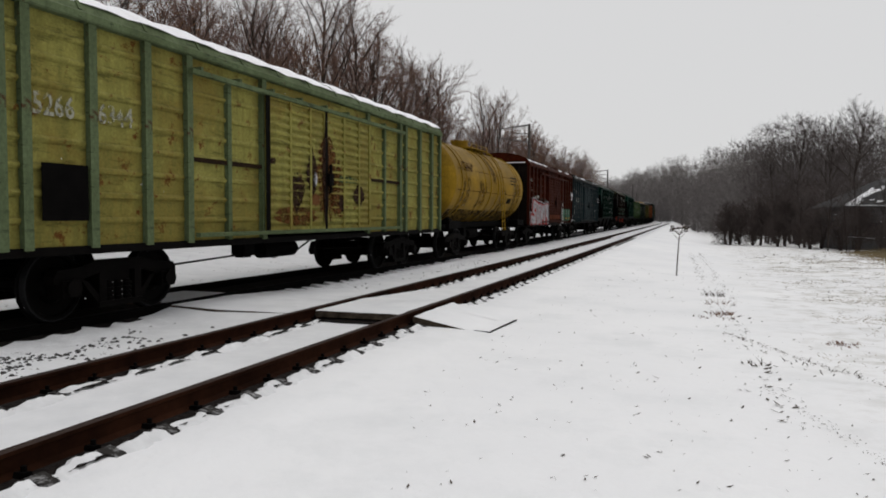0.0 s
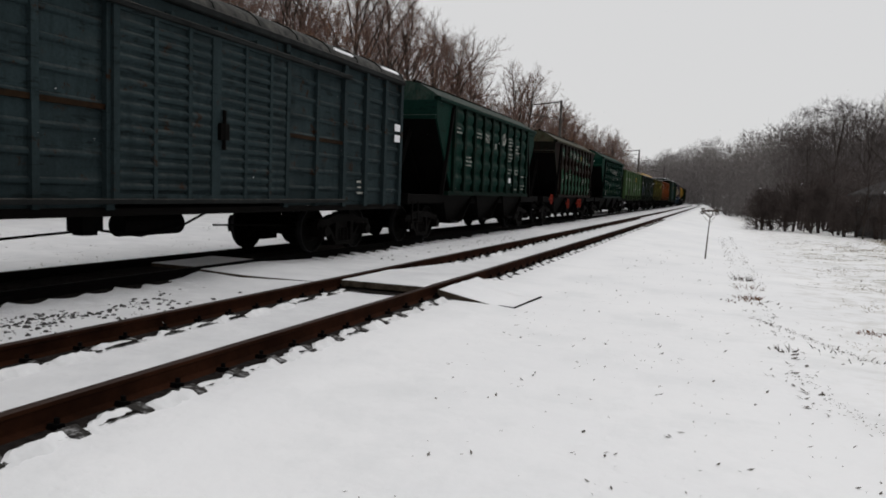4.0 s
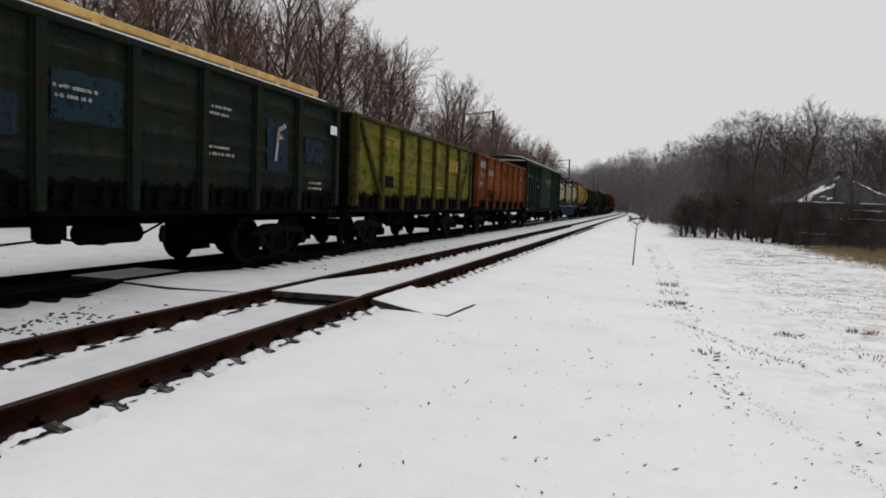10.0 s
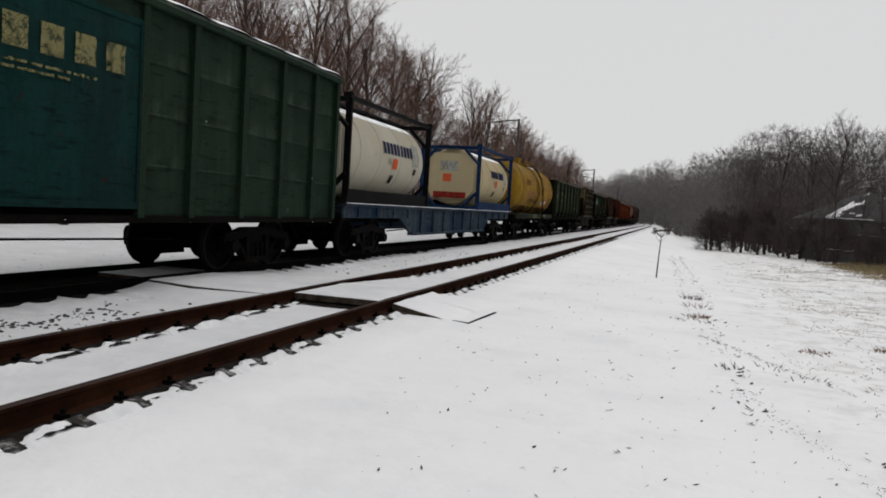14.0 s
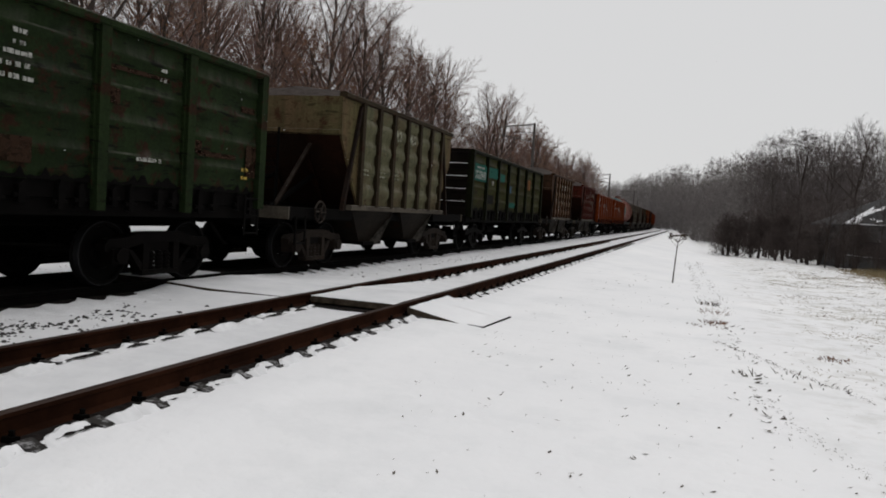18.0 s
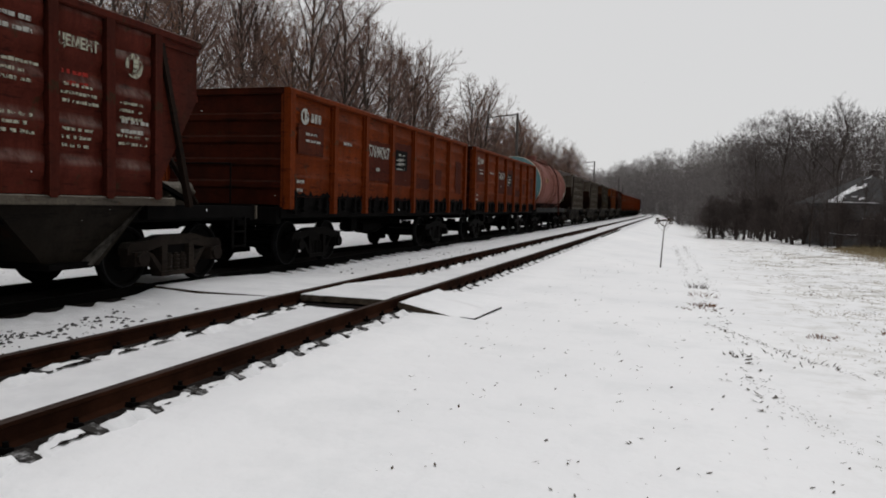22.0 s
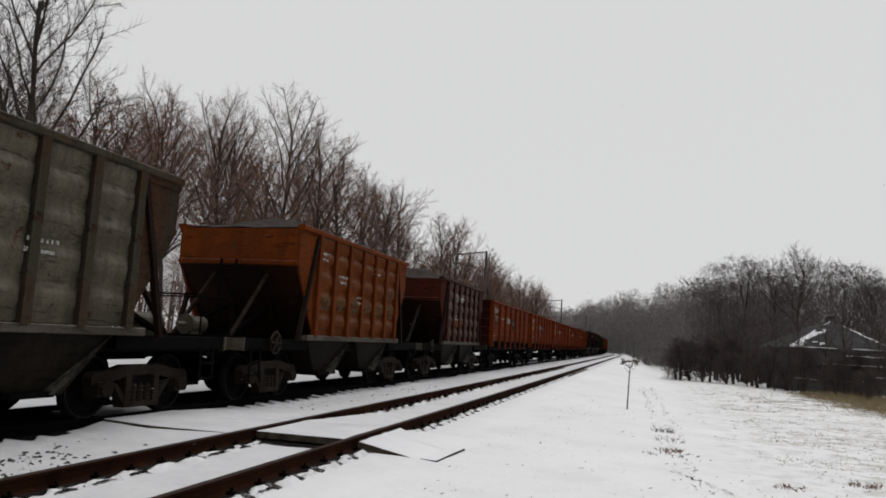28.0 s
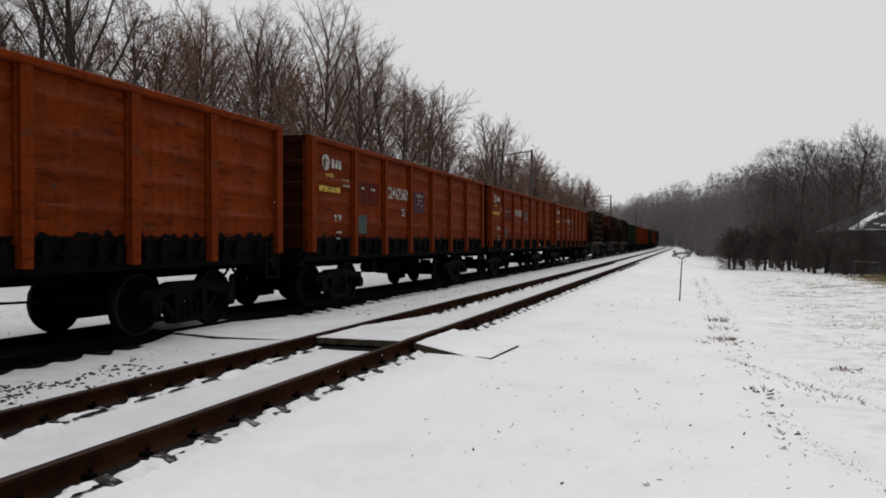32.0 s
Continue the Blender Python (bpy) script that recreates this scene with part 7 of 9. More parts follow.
MAROON_WASH = paint("maroon_overpaint", (0.13, 0.024, 0.010), (0.09, 0.02, 0.01), 0.4, dusty=0.05)
for mid, num, sd in ((284.1, "57698207", 31), (298.1, "67696674", 35)):
    w = orange_wagon(mid, num, P["orange"], sd)
    for ya, yb, za, zb in ((-2.5, -1.0, 1.95, 2.95), (-0.75, 0.7, 1.9, 3.05), (1.0, 2.4, 1.85, 2.15), (3.0, 3.6, 2.0, 2.5), (5.2, 5.9, 1.8, 2.9)):
        patch(w, "repainted_patch", ya, yb, za, zb, MAROON_WASH, 1.478, "maroon overpainted area")
    bars(w, -0.6, 2.55, 0.7, 3, 0.07, WHITE_MARK, 1.515, sd + 7)

# 23: pink tank wagon with pale blue ends
w = tank_wagon("faded pink tank wagon with pale blue ends ringed in cream", P["pink"], P["aqua"], paint("dusty_grey_sill_paint", (0.09, 0.09, 0.088), (0.03, 0.03, 0.03), 0.5), True, P["pink"], P["brick"], seed=6, ring=P["cream"], half=4.8, r=1.58, zc=2.68)
couple(w, 310.95)
lettering(w, "51957377", -3.55, 2.82, 0.26, worn("tawny_number_paint", (0.3, 0.2, 0.1), 0.5), 1.585)
# the barrel's shaded underside, painted on as a black patch
barrel_patch(w, "soot_wash", -4.7, 4.7, -80, -43, worn("underside_shade_on_pink", (0.012, 0.008, 0.006), 0.54), "black patch painted as the barrel's underside shade", ragged=0.6, seed=51, off=0.009, r=1.58, zc=2.68)
for k, (ya, yb) in enumerate(((-0.75, -0.35), (0.3, 0.5), (0.85, 1.05))):
    barrel_patch(w, "rust_streak", ya, yb, -40, 70, worn("red_brown_rust_streak", (0.12, 0.035, 0.018), 0.52), "rust washed down from the hatch", ragged=6, seed=60 + k, off=0.01 + 0.002 * k, r=1.58, zc=2.68)
for ya, yb, a0, a1, g in ((-3.9, -3.2, 28, 55, 0.5), (-0.4, 0.1, -35, 30, 0.5), (2.4, 3.2, 15, 40, 0.5), (-5.0, -4.2, -45, -25, 0.52)):
    barrel_patch(w, "rust_patch", ya, yb, a0, a1, worn("brown_rust_on_pink", (0.14, 0.05, 0.03), g), "brown rust bloom", ragged=8, seed=int(ya * 10), r=1.58, zc=2.68)
barrel_patch(w, "flaked_patch", 4.2, 4.7, -30, -8, worn("flaked_white_on_pink", (0.4, 0.38, 0.34), 0.5), "flaked white patch", ragged=5, seed=31, r=1.58, zc=2.68)

# 24 to 28: mineral hoppers
PALE_DUST = worn("pale_dust_film", (0.075, 0.042, 0.02), 0.54)
for k, (mid, tone, panel, lab) in enumerate(((323.1, "taupe", "taupe_panel", "dusty grey mineral hopper wagon heaped with ore"), (335.3, "taupe", "taupe_panel", "dusty grey mineral hopper wagon with worn pale panels"),
                                         (347.3, "ashen", "ash_panel", "grey mineral hopper wagon with white number stencils"), (359.3, "flame", "flame_panel", "bright orange mineral hopper wagon with dusty pale panels"),
                                         (371.2, "brick", "umber_panel", "dark red mineral hopper wagon with dusty brown panels, heaped with ore"))):
    w = hopper(lab, P["rusted"] if tone == "ashen" else P[tone], P["umber_rib"] if k == 4 else P[tone], True, None, ORE, 50 + k, P[panel])
    couple(w, mid)
    for j in range(4):
        bars(w, -2.8 + j * 1.2, 3.3 - 0.45 * ((j + k) % 3), 0.55, 2, 0.08, WHITE_MARK, 1.573, 300 + k * 5 + j)
    if k == 4:
        lettering(w, "9712", -1.8, 3.02, 0.27, WHITE_MARK, 1.585)
        bars(w, -0.8, 3.04, 0.7, 1, 0.34, WHITE_MARK, 1.585, 377)
        patch(w, "repainted_patch", -1.8, -1.05, 1.98, 2.25, worn("dull_red_patch_on_hopper", (0.1, 0.025, 0.015), 0.6), 1.575, "dull red repainted patch")
    if k == 3:
        rr = random.Random(33)
        for j in range(6):
            ya = -2.8 + 0.9333 * j
            for za in (1.98, 2.5)[: 1 + (j == 5)]:
                skin_patch(w, ya + rr.uniform(0.12, 0.2), ya + rr.uniform(0.72, 0.84), za + rr.uniform(-0.05, 0.05), za + rr.uniform(0.3, 0.4), PALE_DUST, "pale dust on a pressed panel", name="dust_patch")
    if k == 2:
        lettering(w, "5718", -1.85, 3.0, 0.26, WHITE_MARK, 1.575)
        lettering(w, "2216", -0.85, 3.0, 0.26, WHITE_MARK, 1.575)

# 29 to 33: orange open wagons
for k, num in enumerate(("60372067", "62459398", "52447560", "60372083", "52449725")):
    orange_wagon(384.2 + 13.92 * k, num, P["orange" if k == 0 else "orange2"], 400 + 10 * k, k > 0)
# the rest of the train, still round the bend or far off at the end
mid = 384.2 + 13.92 * 5
for k in range(20):
    if k in (0, 1, 2, 8, 9, 10, 15):
        w = hopper("dark brown mineral hopper wagon heaped with ore, far down the train", P["brick" if k % 2 else "cocoa"], P["umber"], True, None, ORE, 500 + k)
        couple(w, mid - 0.95)
        mid += 12.02
    else:
        w = gondola("dark brown open wagon far down the train", P["orange2" if k % 3 else "bottle"], seed=520 + k, far=True, load=ORE if k % 4 == 0 else None)
        couple(w, mid)
        mid += 13.92


# ---- ground ----
def ground_z(x, y):
    """Height of the snow: level by the tracks, falling gently to the field on the right."""
    z = 0.03 * noise.noise((x * 0.35, y * 0.35, 0)) + 0.012 * noise.noise((x * 1.9, y * 1.9, 3))
    d = math.hypot(max(0, x + 2), y)
    fall = max(0.0, min(1.0, (x + 3.0) / 5.0)) * 0.012 * max(0.0, min(d, 260) - 8)
    if -11.5 < x < -3.0:
        z = 0.012 * noise.noise((x * 2.3, y * 2.3, 5)) + 0.02
    if x < -12.5:
        z += 0.35 * min(1, (-12.5 - x) / 8)
    return z - fall


def ground():
    xs = [-1500, -600, -300, -160, -90, -60, -45, -35, -28, -23, -19, -16, -14, -12.6] + [-11.6 + 0.3 * i for i in range(28)]
    xs += [-3.1 + 0.25 * i for i in range(36)] + [6.3, 7, 8, 9.5, 11.5, 14, 17, 21, 26, 33, 45, 65, 100, 160, 300, 600, 1500]
    ys = [-600, -300, -150, -80, -40, -20, -10, -5, -2] + [0.25 * i for i in range(90)] + [22.5 + 0.6 * i for i in range(45)]
    ys += [50 + 2.5 * i for i in range(30)] + [130, 140, 150, 165, 180, 200, 225, 250, 290, 340, 420, 600, 1000, 2500]
    b = Build()
    b.add([(x, y, ground_z(x, y)) for y in ys for x in xs],
          [(j * len(xs) + i, j * len(xs) + i + 1, (j + 1) * len(xs) + i + 1, (j + 1) * len(xs) + i) for j in range(len(ys) - 1) for i in range(len(xs) - 1)])
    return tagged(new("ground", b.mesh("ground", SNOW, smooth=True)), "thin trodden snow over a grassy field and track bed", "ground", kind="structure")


ground()


def along(section, cx, s0, s1, step, name, *mats, mat_of=None):
    """A section in x and z drawn along a track."""
    b = Build()
    k = len(section)
    p, f, ms = [], [], []
    n = max(1, int((s1 - s0) / step))
    for i in range(n + 1):
        m = on_track(cx, s0 + (s1 - s0) * i / n, 0)
        p += [m @ Vector((x, 0, z)) for x, z in section]
    for i in range(n):
        for j in range(k):
            f.append((i * k + j, i * k + (j + 1) % k, (i + 1) * k + (j + 1) % k, (i + 1) * k + j))
            ms.append(mat_of(j) if mat_of else 0)
    b.add(p, f)
    b.m = ms
    return b.mesh(name, *mats)


def rails():
    h = RAIL_Z
    sec = [(-0.075, h - 0.18), (0.075, h - 0.18), (0.075, h - 0.165), (0.012, h - 0.14), (0.009, h - 0.05), (0.036, h - 0.036), (0.036, h - 0.008), (0.026, h),
           (-0.026, h), (-0.036, h - 0.008), (-0.036, h - 0.036), (-0.009, h - 0.05), (-0.012, h - 0.14), (-0.075, h - 0.165)]
    for cx in (NEAR_X, FAR_X):
        for s in (-1, 1):
            me = along([(x + s * 0.796, z) for x, z in sec], cx, -40, 420, 4.0, "rail", RAIL_SIDE if cx == NEAR_X else SOOT_SHADE, RAIL_TOP if cx == NEAR_X else IRON, mat_of=lambda j: 1 if j in (6, 7, 8) else 0)
            tagged(new("rail", me), "rust-brown steel running rail half sunk in snow", "rail", "rails of the two tracks", "structure")


rails()


def mottled(name, dark, light, scale, a, b):
    """Dark concrete that shows through a dusting of snow."""
    m, n, l, bs = nodes_of(name)
    v = coords(n, l)
    k = noise_node(n, l, v, scale, 8, 0.7)
    c = mixed(n, l, ramp(n, l, k.outputs[0], a, b).outputs[0], dark, light)
    l.new(c.outputs[0], bs.inputs["Base Color"])
    bs.inputs["Roughness"].default_value = 0.9
    bs.inputs["Specular IOR Level"].default_value = 0.05
    return m


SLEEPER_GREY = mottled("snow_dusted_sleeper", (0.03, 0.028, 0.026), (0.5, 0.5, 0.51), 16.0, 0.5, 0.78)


def sleeper_mesh(snowy):
    b = Build()
    if snowy:
        b.prism([(-0.13, -0.1), (0.13, -0.1), (0.12, 0.055), (-0.12, 0.055)], -1.35, 1.35)
    else:
        b.prism([(-0.14, -0.14), (0.14, -0.14), (0.11, -0.03), (-0.11, -0.03)], -1.35, 1.35)
        b.add([(0.97, -0.085, 0.0), (1.16, -0.065, -0.02), (1.16, 0.05, -0.02), (0.97, 0.08, 0.0), (0.98, -0.07, 0.058), (1.15, -0.05, 0.032), (1.14, 0.04, 0.032), (0.98, 0.07, 0.058)],
              [(0, 1, 5, 4), (1, 2, 6, 5), (2, 3, 7, 6), (4, 5, 6, 7)])
        b.add([(-0.68, -0.04, 0.0), (-0.5, -0.03, 0.0), (-0.52, 0.05, 0.0), (-0.68, 0.06, 0.0), (-0.66, -0.02, 0.048), (-0.57, -0.015, 0.044), (-0.58, 0.03, 0.044), (-0.66, 0.04, 0.048)],
              [(0, 1, 5, 4), (1, 2, 6, 5), (2, 3, 7, 6), (4, 5, 6, 7)])
    return b.mesh("sleeper", SLEEPER_GREY if not snowy else BALLAST, SNOW_CAP)


def clip_mesh():
    """Chair, spring clip and bolt at each rail foot."""
    b = Build()
    for s in (-1, 1):
        for e in (-1, 1):
            c = s * 0.796 + e * 0.095
            b.prism([(-0.055, 0.0), (0.055, 0.0), (0.035, 0.062), (-0.03, 0.07)], c - 0.035, c + 0.035)
            b.tube((c, 0.01, 0.06), (c, 0.01, 0.1), 0.018, sides=6)
    return b.mesh("fastening", SOOT_SHADE)


def crust_mesh(seed):
    """Snow that has drifted and crumbled against the rail foot between two sleepers."""
    rnd = random.Random(seed)
    b = Build()
    for s in (-1, 1):
        for e in (-1, 1):
            x0 = s * 0.796
            n = 14
            inner, mid, outer = [], [], []
            d, hgt = rnd.uniform(0.18, 0.25), rnd.uniform(0.02, 0.045)
            for k in range(n + 1):
                y = -0.272 + 0.544 * k / n
                near = math.exp(-((abs(y) - 0.272) / 0.07) ** 2)
                d = min(0.28, max(0.15, d + rnd.uniform(-0.035, 0.035)))
                hgt = min(0.05, max(0.01, hgt + rnd.uniform(-0.014, 0.014)))
                dd = d + near * rnd.uniform(0.0, 0.05)
                inner.append((x0 + e * dd, y, 0.004 + (0.0 if rnd.random() < 0.3 else 0.4 * hgt * (1 - near))))
                mid.append((x0 + e * (dd + 0.04), y, hgt * (1 - 0.8 * near) - 0.02 * near))
                outer.append((x0 + e * (dd + 0.15), y, -0.034))
            p = inner + mid + outer
            m = n + 1
            b.add(p, [(k, k + 1, m + k + 1, m + k) for k in range(n)] + [(m + k, m + k + 1, 2 * m + k + 1, 2 * m + k) for k in range(n)])
    return b.mesh("snow_crust", SNOW_CRUST, smooth=True)


def gap_mesh():
    """The dark strip with ragged edges along each rail foot."""
    rnd = random.Random(8)
    b = Build()
    for s in (-1, 1):
        c = s * 0.796
        ys = [-0.272 + 0.544 * k / 10 for k in range(11)]
        r = [(c + rnd.uniform(0.26, 0.32), y, 0.036) for y in ys]
        q = [(c - rnd.uniform(0.26, 0.32), y, 0.036) for y in ys]
        b.add(r + q[::-1], [tuple(range(22))])
    return b.mesh("bare_ballast", BALLAST)


SPACING = 0.544
TRACKS = {}
for nm, cx in (("near", NEAR_X), ("far", FAR_X)):
    bed = thing("track_bed", "sleepers and fastenings of a railway track under thin snow", "railway track", pose(0, 0, 0), "track beds", kind="structure")
    TRACKS[nm] = bed
# dark ballast of the far track, the shade under the train painted in
me = along([(-1.75, -0.05), (1.22, -0.05), (1.12, 0.045), (0.9, 0.05), (-0.9, 0.05), (-1.5, 0.045)], FAR_X, -40, 300, 4.0, "ballast_bed", BALLAST)
part("ballast_bed", me, TRACKS["far"], "dark ballast with the shade under the train in its colour")

# snow that lies over the near ends of the far track's sleepers: trodden before the foot crossing, in ragged tongues beyond it
def bank(y0, y1, step, edge, tongue, seed):
    rg = random.Random(seed)
    b = Build()
    rows = []
    n = int((y1 - y0) / step)
    size = {}
    for k in range(n + 1):
        y = y0 + (y1 - y0) * k / n
        u = (y - 1.1) / SPACING
        reach = size.setdefault(round(u), rg.uniform(0.55, 1.15))
        lump = reach * math.exp(-((u - round(u)) / 0.24) ** 2)
        x = edge - tongue * lump + rg.uniform(-0.03, 0.03)
        m = on_track(FAR_X, y, 0.0)
        rows.append([m @ Vector(p) for p in ((x, 0, 0.042), (x + 0.04, 0, 0.07 + 0.04 * lump + rg.uniform(-0.008, 0.008)), (x + 0.16, 0, 0.06 + 0.05 * lump), (1.42, 0, 0.05 + 0.025 * lump), (1.8, 0, 0.0))])
    b.add([p for q in rows for p in q], [(5 * k + i, 5 * k + i + 1, 5 * k + i + 6, 5 * k + i + 5) for k in range(n) for i in range(4)])
    part("snow_bank", b.mesh("snow_bank", SNOW_DULL, smooth=True), TRACKS["far"], "snow over the ends of the sleepers")


bank(-3.0, 9.9, 0.09, 1.16, 0.13, 17)
bank(11.2, 56.0, 0.07, 1.26, 0.36, 18)

# ---- crossing slabs ----
def slab(name, corners, z0, z1, label, lean=0.0):
    """A concrete plate with snow on it; corners in x and y, anticlockwise."""
    rnd = random.Random(len(label))
    t = thing(name, label, "concrete slab", group="foot crossing slabs")
    k = len(corners)
    zz = [z1 + lean * (x - corners[0][0]) for x, y in corners]
    b = Build()
    thick = z1 - z0
    b.add([(x, y, z - thick) for (x, y), z in zip(corners, zz)] + [(x, y, z) for (x, y), z in zip(corners, zz)],
          [tuple(range(k))[::-1], tuple(range(k, 2 * k))] + [(i, (i + 1) % k, k + (i + 1) % k, k + i) for i in range(k)])
    part("plate", b.mesh("plate", MOSSY), t, "chipped wet concrete plate")
    # black inset faces stand in for the shaded gap below the plate
    b = Build()
    b.add([(x + (0.06 if x < sum(c[0] for c in corners) / k else -0.06), y + (0.05 if y < sum(c[1] for c in corners) / k else -0.08), -0.05) for x, y in corners]
          + [(x + (0.06 if x < sum(c[0] for c in corners) / k else -0.06), y + (0.05 if y < sum(c[1] for c in corners) / k else -0.08), z1 - thick + lean * (x - corners[0][0]) + 0.01) for x, y in corners],
          [(i, (i + 1) % k, k + (i + 1) % k, k + i) for i in range(k)])
    part("bedding", b.mesh("bedding", SOOT_SHADE), t, "black faces painted as the shade of the gap under the plate")
    cx, cy = sum(c[0] for c in corners) / k, sum(c[1] for c in corners) / k
    ring = []
    for i in range(k):
        (xa, ya), (xb, yb) = corners[i], corners[(i + 1) % k]
        for j in range(9):
            u = j / 9
            q = 0.985 + rnd.uniform(-0.022, 0.012)
            px, py = xa + (xb - xa) * u, ya + (yb - ya) * u
            px, py = cx + (px - cx) * q, cy + (py - cy) * q
            ring.append((px, py, z1 + lean * (px - corners[0][0])))
    b = Build()
    m = len(ring)
    b.add([(x, y, z + 0.002) for x, y, z in ring] + [(cx + (x - cx) * 0.975, cy + (y - cy) * 0.975, z + 0.012) for x, y, z in ring],
          [(i, (i + 1) % m, m + (i + 1) % m, m + i) for i in range(m)] + [tuple(range(m, 2 * m))])
    part("snow_layer", b.mesh("snow_layer", SNOW), t, "snow lying on the slab")
    return t


def drift(x0, x1, y0, y1, z0, z1, lean, seed, label):
    """Snow that runs out level behind a slab and sinks to the ground."""
    n, m = 12, 18
    p = []
    for j in range(m + 1):
        v = j / m
        for i in range(n + 1):
            u = i / n
            x, y = x0 + (x1 - x0) * u, y0 + (y1 - y0) * v
            fade = (1 - v) ** 1.3
            p.append((x, y, z0 + (z1 - z0 + lean * (x - x0)) * fade + 0.012 * noise.noise((x * 3, y * 3, seed)) * min(1, 4 * v)))
    b = Build()
    b.add(p, [(j * (n + 1) + i, j * (n + 1) + i + 1, (j + 1) * (n + 1) + i + 1, (j + 1) * (n + 1) + i) for j in range(m) for i in range(n)])
    tagged(new("snow_drift", b.mesh("snow_drift", SNOW, smooth=True)), label, "snow", kind="structure")


slab("crossing_slab", [(-5.4, 9.82), (-4.02, 9.84), (-4.02, 11.5), (-5.4, 11.6)], 0.075, 0.165, "snow-covered concrete slab between the rails of the near track")
slab("crossing_slab", [(-3.8, 9.84), (-2.6, 9.7), (-2.55, 11.0), (-3.8, 11.7)], 0.03, 0.15, "tilted snow-covered concrete ramp slab beside the near track", -0.165)
slab("crossing_slab", [(-7.9, 9.58), (-7.0, 9.52), (-5.66, 9.82), (-5.64, 11.2), (-7.88, 11.3)], 0.1, 0.17, "broad snow-covered slab between the two tracks", -0.03)
slab("crossing_slab", [(-9.48, 10.2), (-8.12, 10.2), (-8.12, 11.9), (-9.48, 11.9)], 0.02, 0.11, "snow-covered slab between the rails of the far track")
drift(-5.4, -4.0, 11.3, 15.5, 0.02, 0.18, 0.0, 3, "snow packed level behind the slab between the rails")
drift(-7.92, -5.62, 11.15, 15.5, 0.0, 0.165, -0.03, 7, "snow packed level behind the slab between the tracks")
drift(-7.9, -5.66, 9.76, 8.3, 0.0, 0.166, -0.03, 11, "snow banked against the front of the slab")
drift(-3.8, -2.4, 10.9, 13.4, 0.0, 0.165, -0.165, 5, "snow blown over the back of the ramp slab")
# dark ground patch that paints the shade of the hollow before the slab
b = Build()
b.add([(-5.36, 9.74, 0.046), (-4.75, 9.62, 0.044), (-4.1, 9.7, 0.046), (-4.1, 10.1, 0.05), (-5.36, 10.1, 0.05)], [(0, 1, 2, 3, 4)])
part("bare_ballast", b.mesh("bare_ballast", BALLAST), TRACKS["near"], "dark patch painted as the shade of the hollow before the slab")
b = Build()
b.pipe([(-2.84, 9.79, 0.0), (-2.58, 9.66, 0.012), (-2.54, 10.3, 0.016), (-2.5, 10.95, 0.012)], 0.013, 5)
tagged(new("steel_angle", b.mesh("steel_angle", IRON)), "bent rusty steel strip half buried beside the slab", "scrap")

# ---- masts ----
# lightened grey: distance haze is put into the masts' colour
MAST_GREY = simple("hazed_mast_grey", (0.085, 0.075, 0.07), 0.9, 0.3, 2.0)


def mast(s):
    m = on_track(-12.3, s, 0)
    t = thing("catenary_mast", "dark tapered railway mast with a bracket arm", "mast", m, "line-side masts")
    b = Build()
    b.tube((0, 0, -0.2), (0, 0, 9.1), 0.16, 0.1, 8)
    part("pole", b.mesh("pole", MAST_GREY), t, "tapered dark pole")
    b = Build()
    b.tube((0, 0, 9.0), (-3.0, 0, 8.7), 0.045, sides=6)
    b.tube((0, 0, 7.6), (-2.9, 0, 8.1), 0.045, sides=6)
    b.tube((-2.4, 0, 8.0), (-2.4, 0, 8.75), 0.03, sides=5)
    b.tube((0, 0, 8.3), (-1.4, 0, 8.35), 0.03, sides=5)
    part("bracket", b.mesh("bracket", MAST_GREY), t, "cantilever bracket")
    b = Build()
    for k in range(4):
        b.tube((-0.25 - 0.1 * k, 0, 8.97 - 0.01 * k), (-0.30 - 0.1 * k, 0, 8.965 - 0.01 * k), 0.09, sides=8)
    part("insulator", b.mesh("insulator", CONCRETE), t, "ribbed insulator")


for s in (58.0, 118.5, 180.0, 240.0):
    mast(s)


